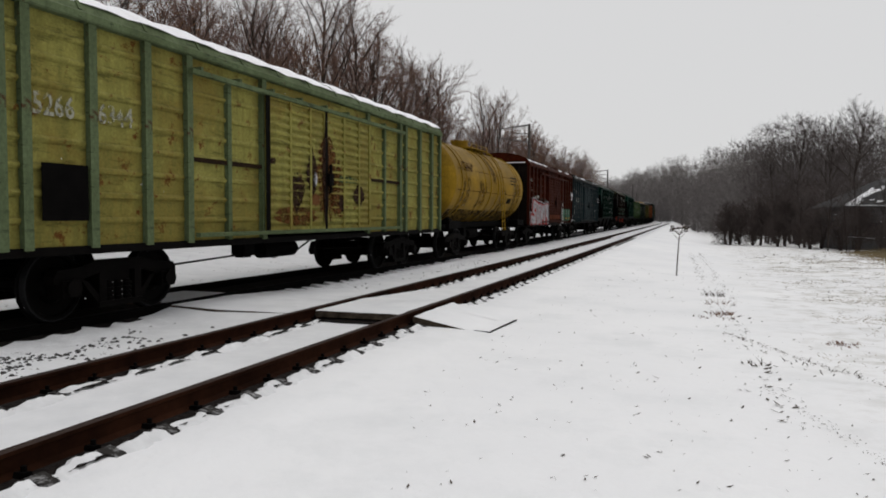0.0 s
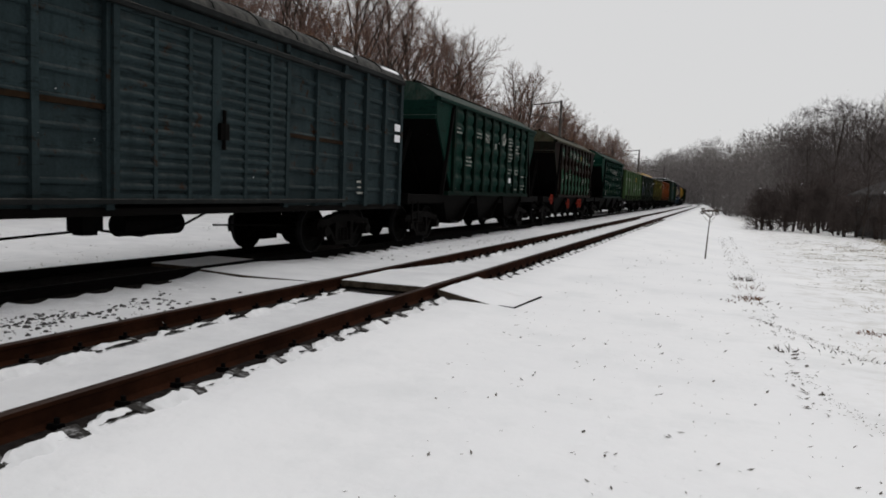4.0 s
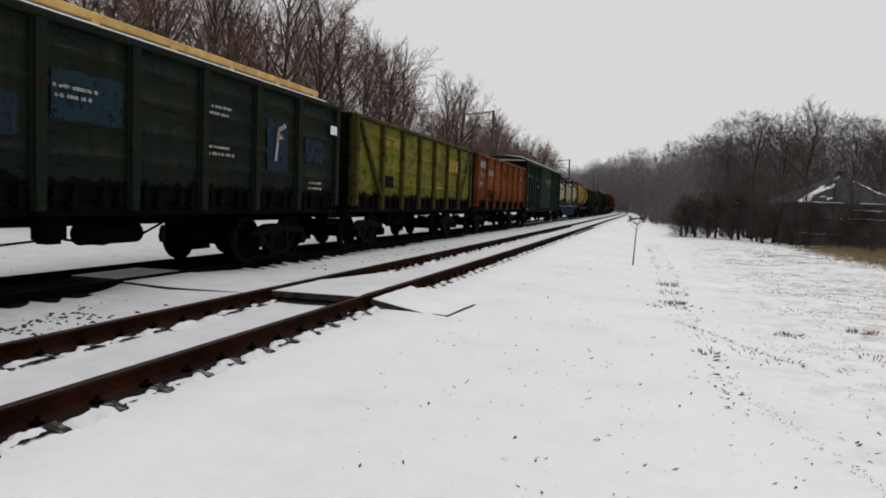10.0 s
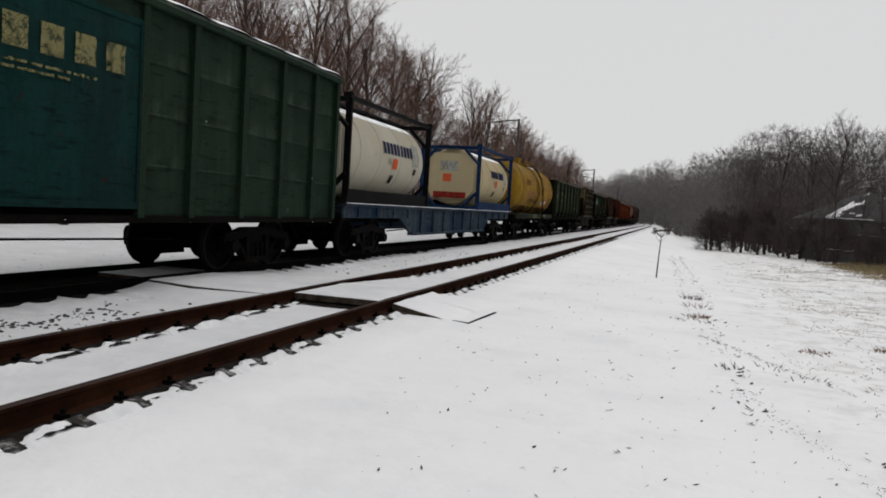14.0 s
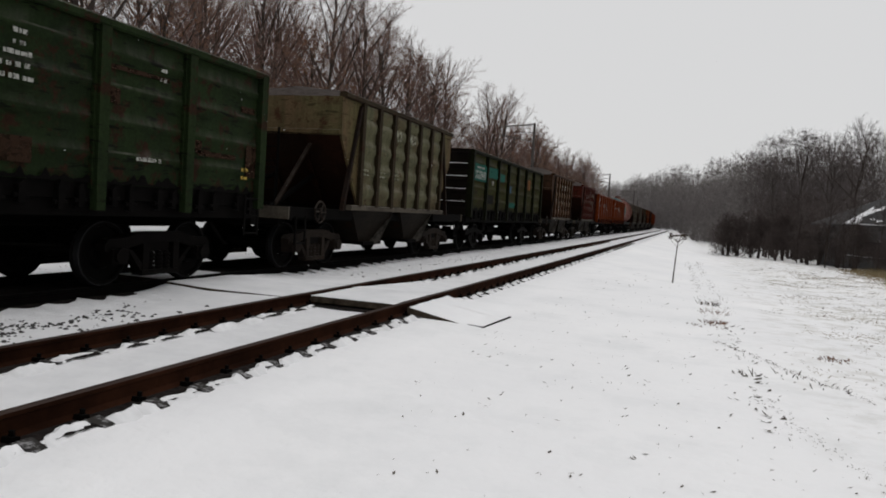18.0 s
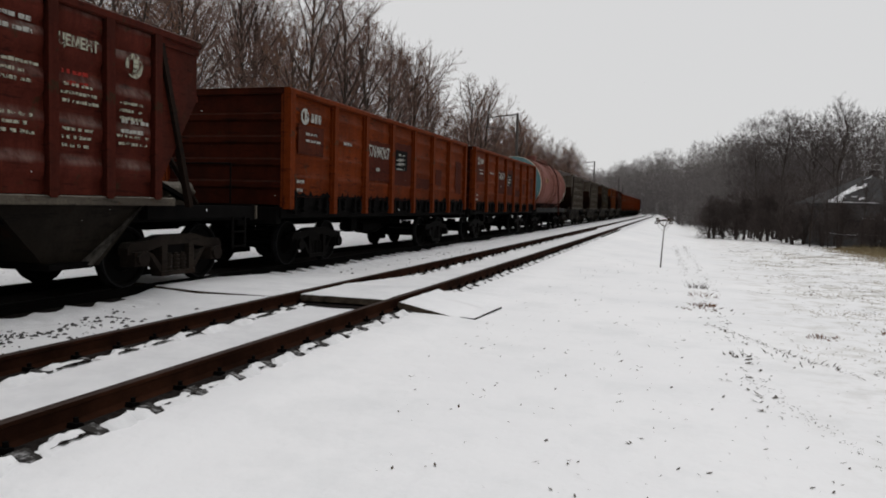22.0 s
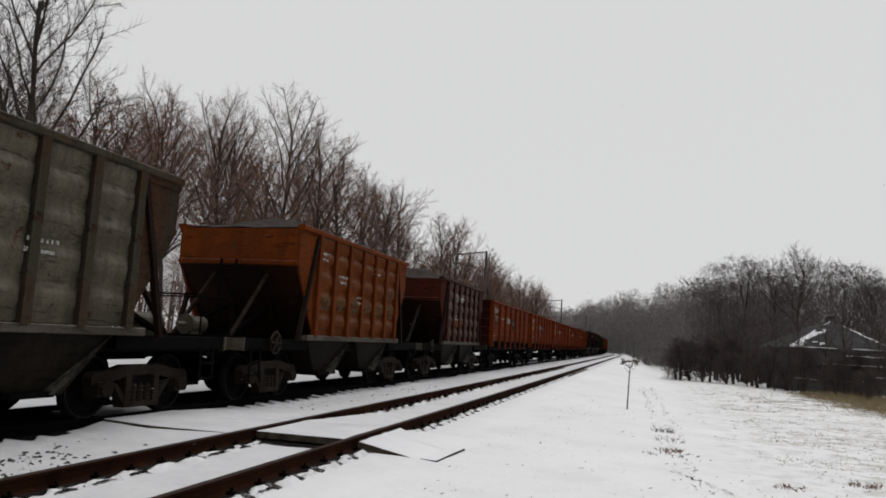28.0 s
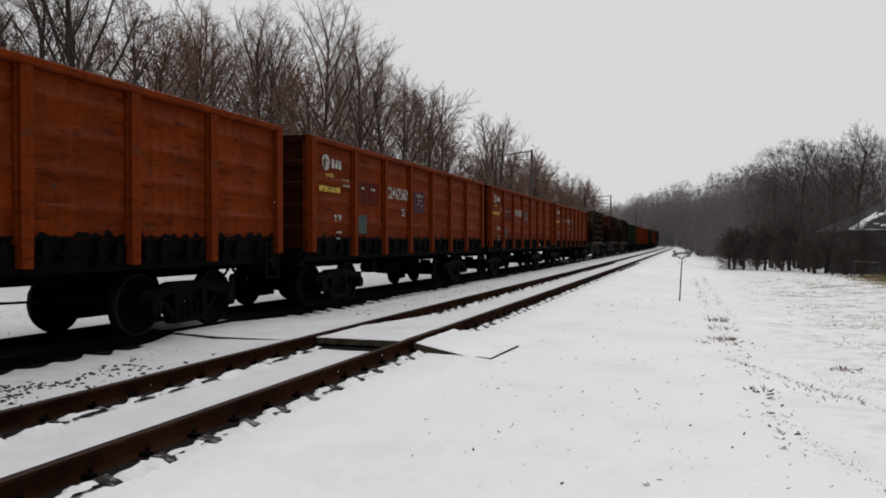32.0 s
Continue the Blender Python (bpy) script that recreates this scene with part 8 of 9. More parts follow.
# ---- trees ----
def grow(seed, height, limbs, branches, twigs, sides=(7, 4, 3), spread=1.0, first=0.3, leafy=0.0, fine=0.0065):
    """A bare broadleaf tree: a stem, limbs that rise to an egg-shaped crown, branches and fine twigs that fan out
    along them, and a few leaves that hang on. Three meshes."""
    rnd = random.Random(seed)
    trunk, crown, leaf = Build(), Build(), Build()
    sky = Vector((0, 0, 1))

    def limb(bld, p, d, length, r, segs, k, bend, lift, thin=0.7):
        pts, dirs = [p], [d]
        for i in range(segs):
            d = (d + Vector((rnd.uniform(-bend, bend), rnd.uniform(-bend, bend), rnd.uniform(-bend, bend) + lift))).normalized()
            q = p + d * (length / segs)
            r2 = r * (1 - thin / segs)
            bld.tube(p, q, r, r2, k, caps=False)
            p, r = q, r2
            pts.append(q)
            dirs.append(d)
        return pts, dirs

    def at(pts, dirs, v):
        k = min(len(pts) - 2, int(v * (len(pts) - 1)))
        return pts[k].lerp(pts[k + 1], v * (len(pts) - 1) - k), dirs[k + 1]

    def aside(d, much, lift):
        """A direction that leaves d sideways."""
        u = d.orthogonal().normalized()
        g = rnd.uniform(0, 2 * math.pi)
        return (d + (u * math.cos(g) + d.cross(u) * math.sin(g)) * much + sky * lift).normalized()

    def twig(o, d, ln, r):
        u = d.orthogonal().normalized() * r
        w = d.cross(u)
        crown.add([o + u, o - u * 0.5 + w * 0.87, o - u * 0.5 - w * 0.87, o + d * ln], [(0, 1, 3), (1, 2, 3), (2, 0, 3)])

    lean = Vector((rnd.uniform(-0.1, 0.1), rnd.uniform(-0.1, 0.1), 1)).normalized()
    stem, sd = limb(trunk, Vector((0, 0, -0.3)), lean, height * 0.84, height * 0.0085 + 0.03, 10, sides[0], 0.05, 0.05, 0.85)
    turn = rnd.uniform(0, 6.28)
    for i in range(limbs):
        u = first + (1.0 - first) * (i + rnd.random()) / limbs
        turn += 2.4 + rnd.uniform(-0.5, 0.5)
        base, _ = at(stem, sd, min(0.99, u))
        th = radians(rnd.uniform(40, 56) - 26 * u) * spread
        d = Vector((math.cos(turn) * math.sin(th), math.sin(turn) * math.sin(th), math.cos(th)))
        ln = height * rnd.uniform(0.78, 1.12) * (0.47 - 0.27 * u)
        lp, ld = limb(trunk, base, d, ln, height * 0.0042 * (1.25 - 0.75 * u) + 0.012, 6, sides[1], 0.15, 0.02, 0.8)
        for j in range(branches):
            v = 0.18 + 0.82 * (j + rnd.random()) / branches
            q, dd = at(lp, ld, min(0.999, v))
            bl = ln * rnd.uniform(0.75, 1.2) * (0.46 - 0.26 * v) + 0.3
            bp, bd = limb(crown, q, aside(dd, rnd.uniform(0.6, 1.25), 0.06), bl, 0.013, 3, sides[2], 0.17, 0.03, 0.6)
            for t in range(twigs):
                o, td = at(bp, bd, 0.1 + 0.89 * (t + rnd.random()) / twigs)
                td = aside(td, rnd.uniform(0.5, 1.3), 0.05)
                tl = rnd.uniform(0.22, 0.72)
                twig(o, td, tl, fine)
                if rnd.random() < leafy:
                    for _ in range(3):
                        c = o + td * tl * rnd.random() + Vector((rnd.uniform(-0.12, 0.12), rnd.uniform(-0.12, 0.12), rnd.uniform(-0.15, 0.05)))
                        e, g = Vector((rnd.uniform(-1, 1), rnd.uniform(-1, 1), rnd.uniform(-1, 1))) * 0.05, Vector((rnd.uniform(-1, 1), rnd.uniform(-1, 1), rnd.uniform(-1, 1))) * 0.05
                        leaf.add([c - e, c + g, c + e, c - g], [(0, 1, 2, 3)])
    return trunk, crown, leaf


KINDS = {}


def tree_kind(key, label, twig, **kw):
    tr, cr, lf = grow(**kw)
    t = thing("tree", label, "tree", pose(0, 0, -400))
    part("trunk", tr.mesh("trunk", BARK), t, "dark trunk and limbs")
    part("crown", cr.mesh("crown", twig), t, "fine bare twigs")
    if lf.v:
        part("leaves", lf.mesh("leaves", DEAD_LEAF), t, "withered brown leaves")
    KINDS[key] = [t, False, max(p[2] for p in cr.v)]


def plant(key, x, y, scale, turn, group):
    t, used, _ = KINDS[key]
    z = ground_z(x, y) - 0.05
    if not used:
        KINDS[key][1] = True
        o = t
        o.matrix_world = pose(x, y, z, 0, 0, turn) @ Matrix.Scale(scale, 4)
        tagged(o, group=group)
        return o
    o = copy_thing(t, pose(x, y, z, 0, 0, turn))
    o.scale = (scale, scale, scale)
    return tagged(o, group=group)


for i in range(5):
    tree_kind("near%d" % i, ("tall bare tree with many upright limbs behind the track", "tall bare tree with a few withered brown leaves")[i % 2], TWIG,
              seed=10 + i, height=14.5 + i % 3, limbs=19, branches=12, twigs=14, leafy=(0.01, 0.12, 0.04, 0.2, 0.0)[i], first=0.36 + 0.05 * (i % 3), spread=1.12 + 0.14 * (i % 2))
for i in range(3):
    tree_kind("mid%d" % i, "bare grey-brown woodland tree in the middle distance", TWIG, seed=40 + i, height=13.5, limbs=17, branches=11, twigs=12, sides=(5, 3, 3), leafy=(0.15, 0.02, 0.06)[i], first=0.3, spread=1.1, fine=0.008)
for i in range(2):
    tree_kind("cold%d" % i, "bare dark grey tree of the wood across the field", TWIG_COLD, seed=60 + i, height=13.5, limbs=17, branches=11, twigs=12, sides=(5, 3, 3), first=0.3, spread=1.1, fine=0.009)
for i in range(3):
    tree_kind("bush%d" % i, "dense dark leafless bush at the edge of the wood", TWIG_RED, seed=80 + i, height=4.2, limbs=26, branches=8, twigs=9, sides=(4, 3, 3), spread=1.35, first=(0.03, 0.3, 0.24)[i], fine=0.008)


def thicket(name, label, spots, mat, seed, twigs=900, thick=0.035, low=0.12):
    """Many far trees as one stuff object: thin trunks and a haze of fine twigs. spots: x, y, height, crown radius."""
    rng = np.random.default_rng(seed)
    V = []
    for x, y, h, r in spots:
        z0 = ground_z(x, y) - 0.1
        n = int(twigs)
        # twigs fill an egg-shaped crown, denser towards its upper shell
        a = rng.uniform(0, 2 * np.pi, n)
        u = rng.uniform(0, 1, n) ** 0.75
        z = h * (low + (0.98 - low) * u)
        w = r * np.sqrt(np.clip(1 - ((u - 0.55) / 0.5) ** 2, 0.03, 1)) * rng.uniform(0.05, 1, n) ** 0.5
        o = np.stack([x + w * np.cos(a), y + w * np.sin(a), z0 + z], 1)
        d = np.stack([np.cos(a) * 0.7, np.sin(a) * 0.7, np.full(n, 0.75)], 1) + rng.normal(0, 0.7, (n, 3))
        d /= np.linalg.norm(d, axis=1)[:, None]
        ln = rng.uniform(0.4, 1.3, n) * (h / 14) ** 0.5
        s = np.cross(d, rng.normal(0, 1, (n, 3)))
        s /= np.linalg.norm(s, axis=1)[:, None]
        tip = o + d * ln[:, None]
        V.append(np.stack([o - s * thick, o + s * thick, tip], 1).reshape(-1, 3))
        # trunk and a few limbs as slim blades, crossed
        for k in range(7):
            b0 = np.array([x, y, z0 + (0 if k < 2 else h * rng.uniform(0.15, 0.5))])
            top = b0 + (np.array([rng.normal(0, 0.3), rng.normal(0, 0.3), h * 0.9]) if k < 2 else np.array([rng.normal(0, r * 0.6), rng.normal(0, r * 0.6), h * 0.4]))
            c = np.array([1.0, 0, 0]) if k % 2 else np.array([0, 1.0, 0])
            q = 0.12 if k < 2 else 0.06
            V.append(np.array([b0 - c * q, b0 + c * q, top]))
    V = np.concatenate(V)
    m = len(V) // 3
    me = bpy.data.meshes.new(name)
    me.vertices.add(m * 3)
    me.vertices.foreach_set("co", V.ravel())
    me.loops.add(m * 3)
    me.loops.foreach_set("vertex_index", np.arange(m * 3))
    me.polygons.add(m)
    me.polygons.foreach_set("loop_start", np.arange(m) * 3)
    me.polygons.foreach_set("loop_total", np.full(m, 3))
    me.materials.append(mat)
    me.update()
    return tagged(new(name, me), label, "wood", kind="stuff")


tree_kind("big", "big many-limbed bare tree standing forward of the wood", BARK, seed=205, height=15.5, limbs=20, branches=17, twigs=17, first=0.2, spread=0.95)
rnd = random.Random(77)
LEFT = "trees of the wood behind the train"
RIGHT = "trees of the wood across the field"
plant("big", -19.0, 18.9, 16.5 / KINDS["big"][2], 70, LEFT)
plant("big", -20.5, 15.0, 15.0 / KINDS["big"][2], 200, LEFT)
y = -2.0
while y < 60:
    for row in range(3):
        key, px = "near%d" % rnd.randrange(5), -20.8 - row * 5.0 + rnd.uniform(-1.6, 1.6)
        tall = (12.3 if y < 28 else 13.8 if y < 36 else 16.6) * rnd.uniform(0.86, 1.03) * (1.0 + 0.06 * row)
        plant(key, px, y + rnd.uniform(-1.5, 1.5), tall / KINDS[key][2], rnd.uniform(0, 360), LEFT)
    y += 4.0
y = 60.0
while y < 170:
    for row in range(2):
        q = on_track(-20.5 - row * 5 + rnd.uniform(-2, 2), y + rnd.uniform(-2, 2), 0).translation
        key = "mid%d" % rnd.randrange(3)
        plant(key, q.x, q.y, rnd.uniform(0.88, 1.04) * (16.2 if y < 80 else 14.2) / KINDS[key][2], rnd.uniform(0, 360), LEFT)
    y += 4.6
spots = []
for i in range(150):
    s = rnd.uniform(28, 175)
    q = on_track(-21 - rnd.uniform(0, 22), s, 0).translation
    spots.append((q.x, q.y, rnd.uniform(7.0, 12.0), rnd.uniform(2.2, 3.4)))
thicket("wood_behind_track", "dense grey-brown bare wood behind the train", spots, TWIG, 5, 950, 0.013)
spots = []
for i in range(160):
    q = on_track(-20 - rnd.uniform(0, 26), rnd.uniform(12, 170), 0).translation
    spots.append((q.x, q.y, rnd.uniform(1.5, 4.5), rnd.uniform(1.0, 2.2)))
thicket("undergrowth", "tangled leafless undergrowth below the trees", spots, TWIG, 6, 260, 0.016)
spots = []
for i in range(130):
    q = on_track(-20 - rnd.uniform(0, 30), rnd.uniform(170, 420), 0).translation
    spots.append((q.x, q.y, rnd.uniform(10, 14.5), rnd.uniform(2.5, 3.8)))
thicket("far_wood_behind_track", "distant bare wood on the outer side of the bend", spots, TWIG_HAZED, 7, 420, 0.04, 0.02)
EDGE = [(62, 96), (48, 96), (34, 94), (22, 92), (14, 104), (9, 128), (6.5, 156), (1, 195), (-9, 235), (-22, 280), (-45, 330)]
TALL = [9.5, 10.5, 11.5, 14.5, 16.5, 17, 17, 17.5, 18, 17, 17]
near_spots, far_spots = [], []
for k, ((xa, ya), (xb, yb)) in enumerate(zip(EDGE, EDGE[1:])):
    n = max(2, int(math.hypot(xb - xa, yb - ya) / 3.2))
    for i in range(n):
        for row in range(6):
            u = (i + rnd.random()) / n
            h = (TALL[k] + (TALL[k + 1] - TALL[k]) * u) * rnd.uniform(0.8, 1.08)
            px = xa + (xb - xa) * u + row * 4.0 + rnd.uniform(-1.5, 1.5)
            py = ya + (yb - ya) * u + row * 3.5 + rnd.uniform(-1.5, 1.5)
            if row == 0 and py < 112 and i % 2 == 0:
                plant("cold%d" % rnd.randrange(2), px, py, h / 14.5, rnd.uniform(0, 360), RIGHT)
            (near_spots if py < 125 else far_spots).append((px, py, h, rnd.uniform(2.2, 3.6)))
thicket("wood_across_field", "dense bare wood across the field", near_spots, TWIG_COLD, 8, 1250, 0.024, 0.02)
thicket("far_wood_across_field", "distant bare wood along the bend, with haze painted into its grey", far_spots, TWIG_HAZED, 9, 520, 0.05, 0.0)
spots = []
for i in range(130):
    u = rnd.random()
    spots.append((5 + 34 * u + rnd.uniform(-1, 1), 66 + 16 * rnd.random() + 6 * u, rnd.uniform(2.5, 6.0), rnd.uniform(1.2, 2.4)))
# single bushes along the field's edge, which comes nearer and nearer on the right
BUSHES = "bushes along the field edge"
HEDGE = ((3.3, 63.0, 0.86), (4.1, 63.6, 0.8), (3.0, 64.2, 0.7), (4.9, 61.5, 0.5), (5.6, 63.0, 0.85), (6.6, 60.0, 0.6), (7.3, 62.0, 0.95), (8.2, 58.5, 0.6), (8.0, 54.5, 0.42), (8.9, 56.0, 0.75),
                                  (9.6, 53.0, 0.5), (9.9, 49.5, 0.7), (10.5, 54.5, 0.8), (11.2, 46.8, 0.55), (11.6, 51.0, 0.5), (12.4, 47.5, 0.65), (12.9, 51.5, 0.5), (11.4, 41.5, 0.42), (13.2, 44.0, 0.75), (14.5, 48.0, 0.8),
                                  (12.6, 38.5, 0.5), (14.2, 40.0, 0.7), (16.0, 45.0, 1.0), (15.5, 37.0, 0.6), (17.0, 41.0, 0.9), (16.9, 51.0, 1.1), (19.0, 47.0, 1.3))
for k, (px, py, sc) in enumerate(HEDGE):
    spots.append((px, py + 0.5, 3.9 * sc, 1.75 * sc))
    plant("bush0" if k < 3 else "bush%d" % (1 + k % 2), px, py, sc, rnd.uniform(0, 360), BUSHES)
thicket("scrub", "dark tangled scrub before the wood", spots, TWIG_RED, 10, 420, 0.017, 0.1)
for k, (px, py, sc) in enumerate(((7.6, 57.0, 0.3), (8.6, 52.0, 0.34), (9.4, 50.5, 0.28), (10.1, 51.5, 0.4), (10.9, 49.0, 0.36), (11.7, 48.0, 0.3), (12.5, 50.0, 0.42), (13.3, 47.0, 0.36), (14.2, 45.5, 0.4), (15.4, 49.0, 0.5))):
    plant("cold%d" % (k % 2), px, py, sc, rnd.uniform(0, 360), "young trees before the cottage")
for k in range(9):
    plant("cold%d" % (k % 2), 6.5 + 1.7 * k + rnd.uniform(-0.5, 0.5), 66.0 - 0.6 * k + rnd.uniform(-2, 2), rnd.uniform(0.32, 0.5), rnd.uniform(0, 360), RIGHT)
# the big spreading tree that stands over the wood's edge
tree_kind("lone", "large spreading bare tree over the edge of the wood", TWIG_COLD, seed=123, height=17.5, limbs=14, branches=10, twigs=12, sides=(6, 4, 3), spread=1.05, first=0.42, fine=0.012)
plant("lone", 16.2, 86.0, 0.84, 40, RIGHT)


# ---- house ----
def cottage():
    """A low cottage with a hipped roof; snow lies in patches on one slope and along the eaves."""
    t = thing("house", "low dark cottage with a hipped roof patched with snow", "house", pose(12.9, 58.0, ground_z(12.9, 58), 0, 0, 8))
    wall = simple("dark_timber_wall", (0.085, 0.083, 0.083), 0.9, 0.4, 3.0)
    roofing = simple("dark_roofing", (0.055, 0.055, 0.056), 0.9)
    b = Build()
    b.box(-3.1, 3.1, -2.9, 2.9, -0.4, 3.1)
    part("wall", b.mesh("wall", wall), t, "dark weathered wall")
    z0, z1 = 3.0, 5.0
    c = [(-3.6, -3.4, z0), (3.6, -3.4, z0), (3.6, 3.4, z0), (-3.6, 3.4, z0), (0.2, -0.7, z1), (0.2, 0.9, z1)]
    for q in ((0, 1, 4), (1, 2, 5, 4), (2, 3, 5), (3, 0, 4, 5)):
        b = Build()
        p = [c[i] for i in q]
        k = len(p)
        b.add([(x, y, z - 0.12) for x, y, z in p] + p, [tuple(range(k))[::-1], tuple(range(k, 2 * k))] + [(i, (i + 1) % k, k + (i + 1) % k, k + i) for i in range(k)])
        part("roof_slope", b.mesh("roof_slope", roofing), t, "dark roof slope")
    rg = random.Random(12)
    a0, a1, ap = Vector(c[0]), Vector(c[1]), Vector(c[4])
    ex, ey = (a1 - a0).normalized(), (ap - a0.lerp(a1, 0.5)).normalized()
    # ragged snow that has stayed on the near slope along its hip, and thin lines down the hips
    b = Build()
    n = 34
    for i in range(n):
        for j in range(n):
            u, v = i / n, j / n
            mask = 0.1 - 1.2 * u - 0.15 * v + 0.75 * noise.noise((u * 7, v * 5, 3)) + rg.uniform(-0.12, 0.12)
            if mask > 0 or (u > 0.94 and rg.random() < 0.4):
                q = [a0.lerp(a1, uu).lerp(ap, vv) + Vector((0, -0.03, 0.06)) for uu, vv in ((u, v), (u + 1 / n, v), (u + 1 / n, v + 1 / n), (u, v + 1 / n))]
                b.add(q, [(0, 1, 2, 3)])
    tagged(part("snow_patch", b.mesh("snow_patch", SNOW_CAP), t, "ragged snow left on the roof"), kind="stuff")
    for (x0, x1, y0, y1, z) in ((-3.4, -0.4, -3.46, -3.3, 3.02), (0.6, 3.3, -3.46, -3.3, 3.02), (0.2, 3.5, -3.5, -3.1, 2.55), (-1.2, 3.5, -3.4, -3.1, 1.95), (1.0, 3.6, -3.6, -3.2, 1.2)):
        b = Build()
        b.box(x0, x1, y0, y1, z, z + 0.07)
        part("snow_line", b.mesh("snow_line", SNOW_CAP), t, "snow along a ledge of the house")
    b = Build()
    b.box(0.5, 1.0, 0.3, 0.8, 4.2, 5.4)
    part("chimney", b.mesh("chimney", simple("chimney_brick", (0.05, 0.04, 0.037), 0.9)), t, "sooty brick chimney")
    for y in (-1.5, 1.4):
        b = Build()
        b.box(y - 0.45, y + 0.45, -2.95, -2.88, 1.0, 1.9)
        part("window", b.mesh("window", simple("dark_window", (0.02, 0.02, 0.022), 0.2)), t, "dark window")
    for k in range(5):
        fx, fy = 10.6 + 1.5 * k, 52.6 - 0.2 * k
        f = thing("fence_rail", "snow-topped board of a broken fence before the cottage", "fence board", pose(fx, fy, ground_z(fx, fy), 0, rnd.uniform(-4, 4), -10), "fence boards")
        b = Build()
        b.box(-0.75, 0.75, -0.03, 0.03, 0.7, 0.86)
        b.box(-0.7, -0.6, -0.05, 0.05, -0.2, 1.1)
        part("board", b.mesh("board", wall), f)
        b = Build()
        b.box(-0.75, 0.75, -0.04, 0.04, 0.862, 0.9)
        part("snow_line", b.mesh("snow_line", SNOW_CAP), f, "snow on the board")


cottage()


# ---- small plants ----
def tuft_mesh(seed, n, h, r, lean=0.5):
    rg = random.Random(seed)
    b = Build()
    for _ in range(n):
        a, d = rg.uniform(0, 6.283), r * math.sqrt(rg.random())
        x, y = d * math.cos(a), d * math.sin(a)
        hh = h * rg.uniform(0.4, 1)
        tx, ty = x + rg.uniform(-lean, lean) * hh, y + rg.uniform(-lean, lean) * hh
        w = 0.005
        b.add([(x - w, y, -0.02), (x + w, y, -0.02), ((x + tx) / 2 + w, (y + ty) / 2, hh * 0.6), (tx, ty, hh), ((x + tx) / 2 - w, (y + ty) / 2, hh * 0.6)], [(0, 1, 2, 3, 4)])
    return b


def umbel():
    """The dry hogweed stalk that stands alone in the snow."""
    x, y = -0.28, 22.0
    t = thing("dry_hogweed", "tall dry hogweed stalk with a branched seed head in the snow", "plant", pose(x, y, ground_z(x, y) - 0.02))
    b = Build()
    b.tube((0, 0, 0), (0.03, 0, 0.7), 0.021, 0.018, 6)
    b.tube((0.03, 0, 0.7), (0.06, 0.01, 1.22), 0.018, 0.012, 6)
    part("stalk", b.mesh("stalk", DEBRIS), t, "dark dry stalk")
    rg = random.Random(4)
    b = Build()
    for k in range(15):
        a = 2 * math.pi * k / 15
        tip = (0.06 + 0.27 * math.cos(a) * rg.uniform(0.6, 1), 0.25 * math.sin(a), 1.38 + rg.uniform(-0.03, 0.05))
        b.tube((0.06, 0.01, 1.2), tip, 0.006, 0.004, 4)
        for _ in range(9):
            e = (tip[0] + rg.uniform(-0.055, 0.055), tip[1] + rg.uniform(-0.055, 0.055), tip[2] + rg.uniform(0.01, 0.05))
            b.tube(tip, e, 0.006, 0.013, 4)
    for sgn in (-1, 1):
        b.tube((0.04, 0, 1.05), (0.04 + sgn * 0.2, 0.02, 1.3), 0.006, 0.004, 4)
        for _ in range(10):
            c = (0.04 + sgn * 0.2, 0.02, 1.3)
            b.tube(c, (c[0] + rg.uniform(-0.07, 0.07), c[1] + rg.uniform(-0.07, 0.07), c[2] + rg.uniform(0, 0.06)), 0.006, 0.013, 4)
    part("seed_head", b.mesh("seed_head", DEBRIS), t, "spread seed head")


umbel()
WEEDS = "dry weed tufts in the snow"
RUSSET = simple("russet_dead_weeds", (0.15, 0.075, 0.04), 0.9, 0.5, 3.0)
for k, (x, y, n, h, r) in enumerate(((0.58, 13.3, 46, 0.075, 0.2), (0.5, 12.8, 26, 0.05, 0.3), (0.62, 14.8, 20, 0.12, 0.3), (0.55, 16.4, 40, 0.12, 0.25), (1.95, 10.5, 52, 0.05, 0.22), (2.6, 9.2, 12, 0.06, 0.25), (3.05, 11.4, 50, 0.07, 0.22),
                                     (1.2, 9.0, 6, 0.07, 0.2), (0.75, 8.6, 5, 0.09, 0.1), (1.55, 8.4, 12, 0.06, 0.25), (4.9, 15.5, 60, 0.09, 0.35))):
    b = tuft_mesh(600 + k, n, h, r, 2.6 if k < 3 else 1.4)
    tagged(new("weed_tuft", b.mesh("weed_tuft", RUSSET if k < 3 or n > 45 else DEBRIS)), "tuft of dry brown weeds poking out of the snow", "weeds", WEEDS, "stuff").matrix_world = pose(x, y, ground_z(x, y))


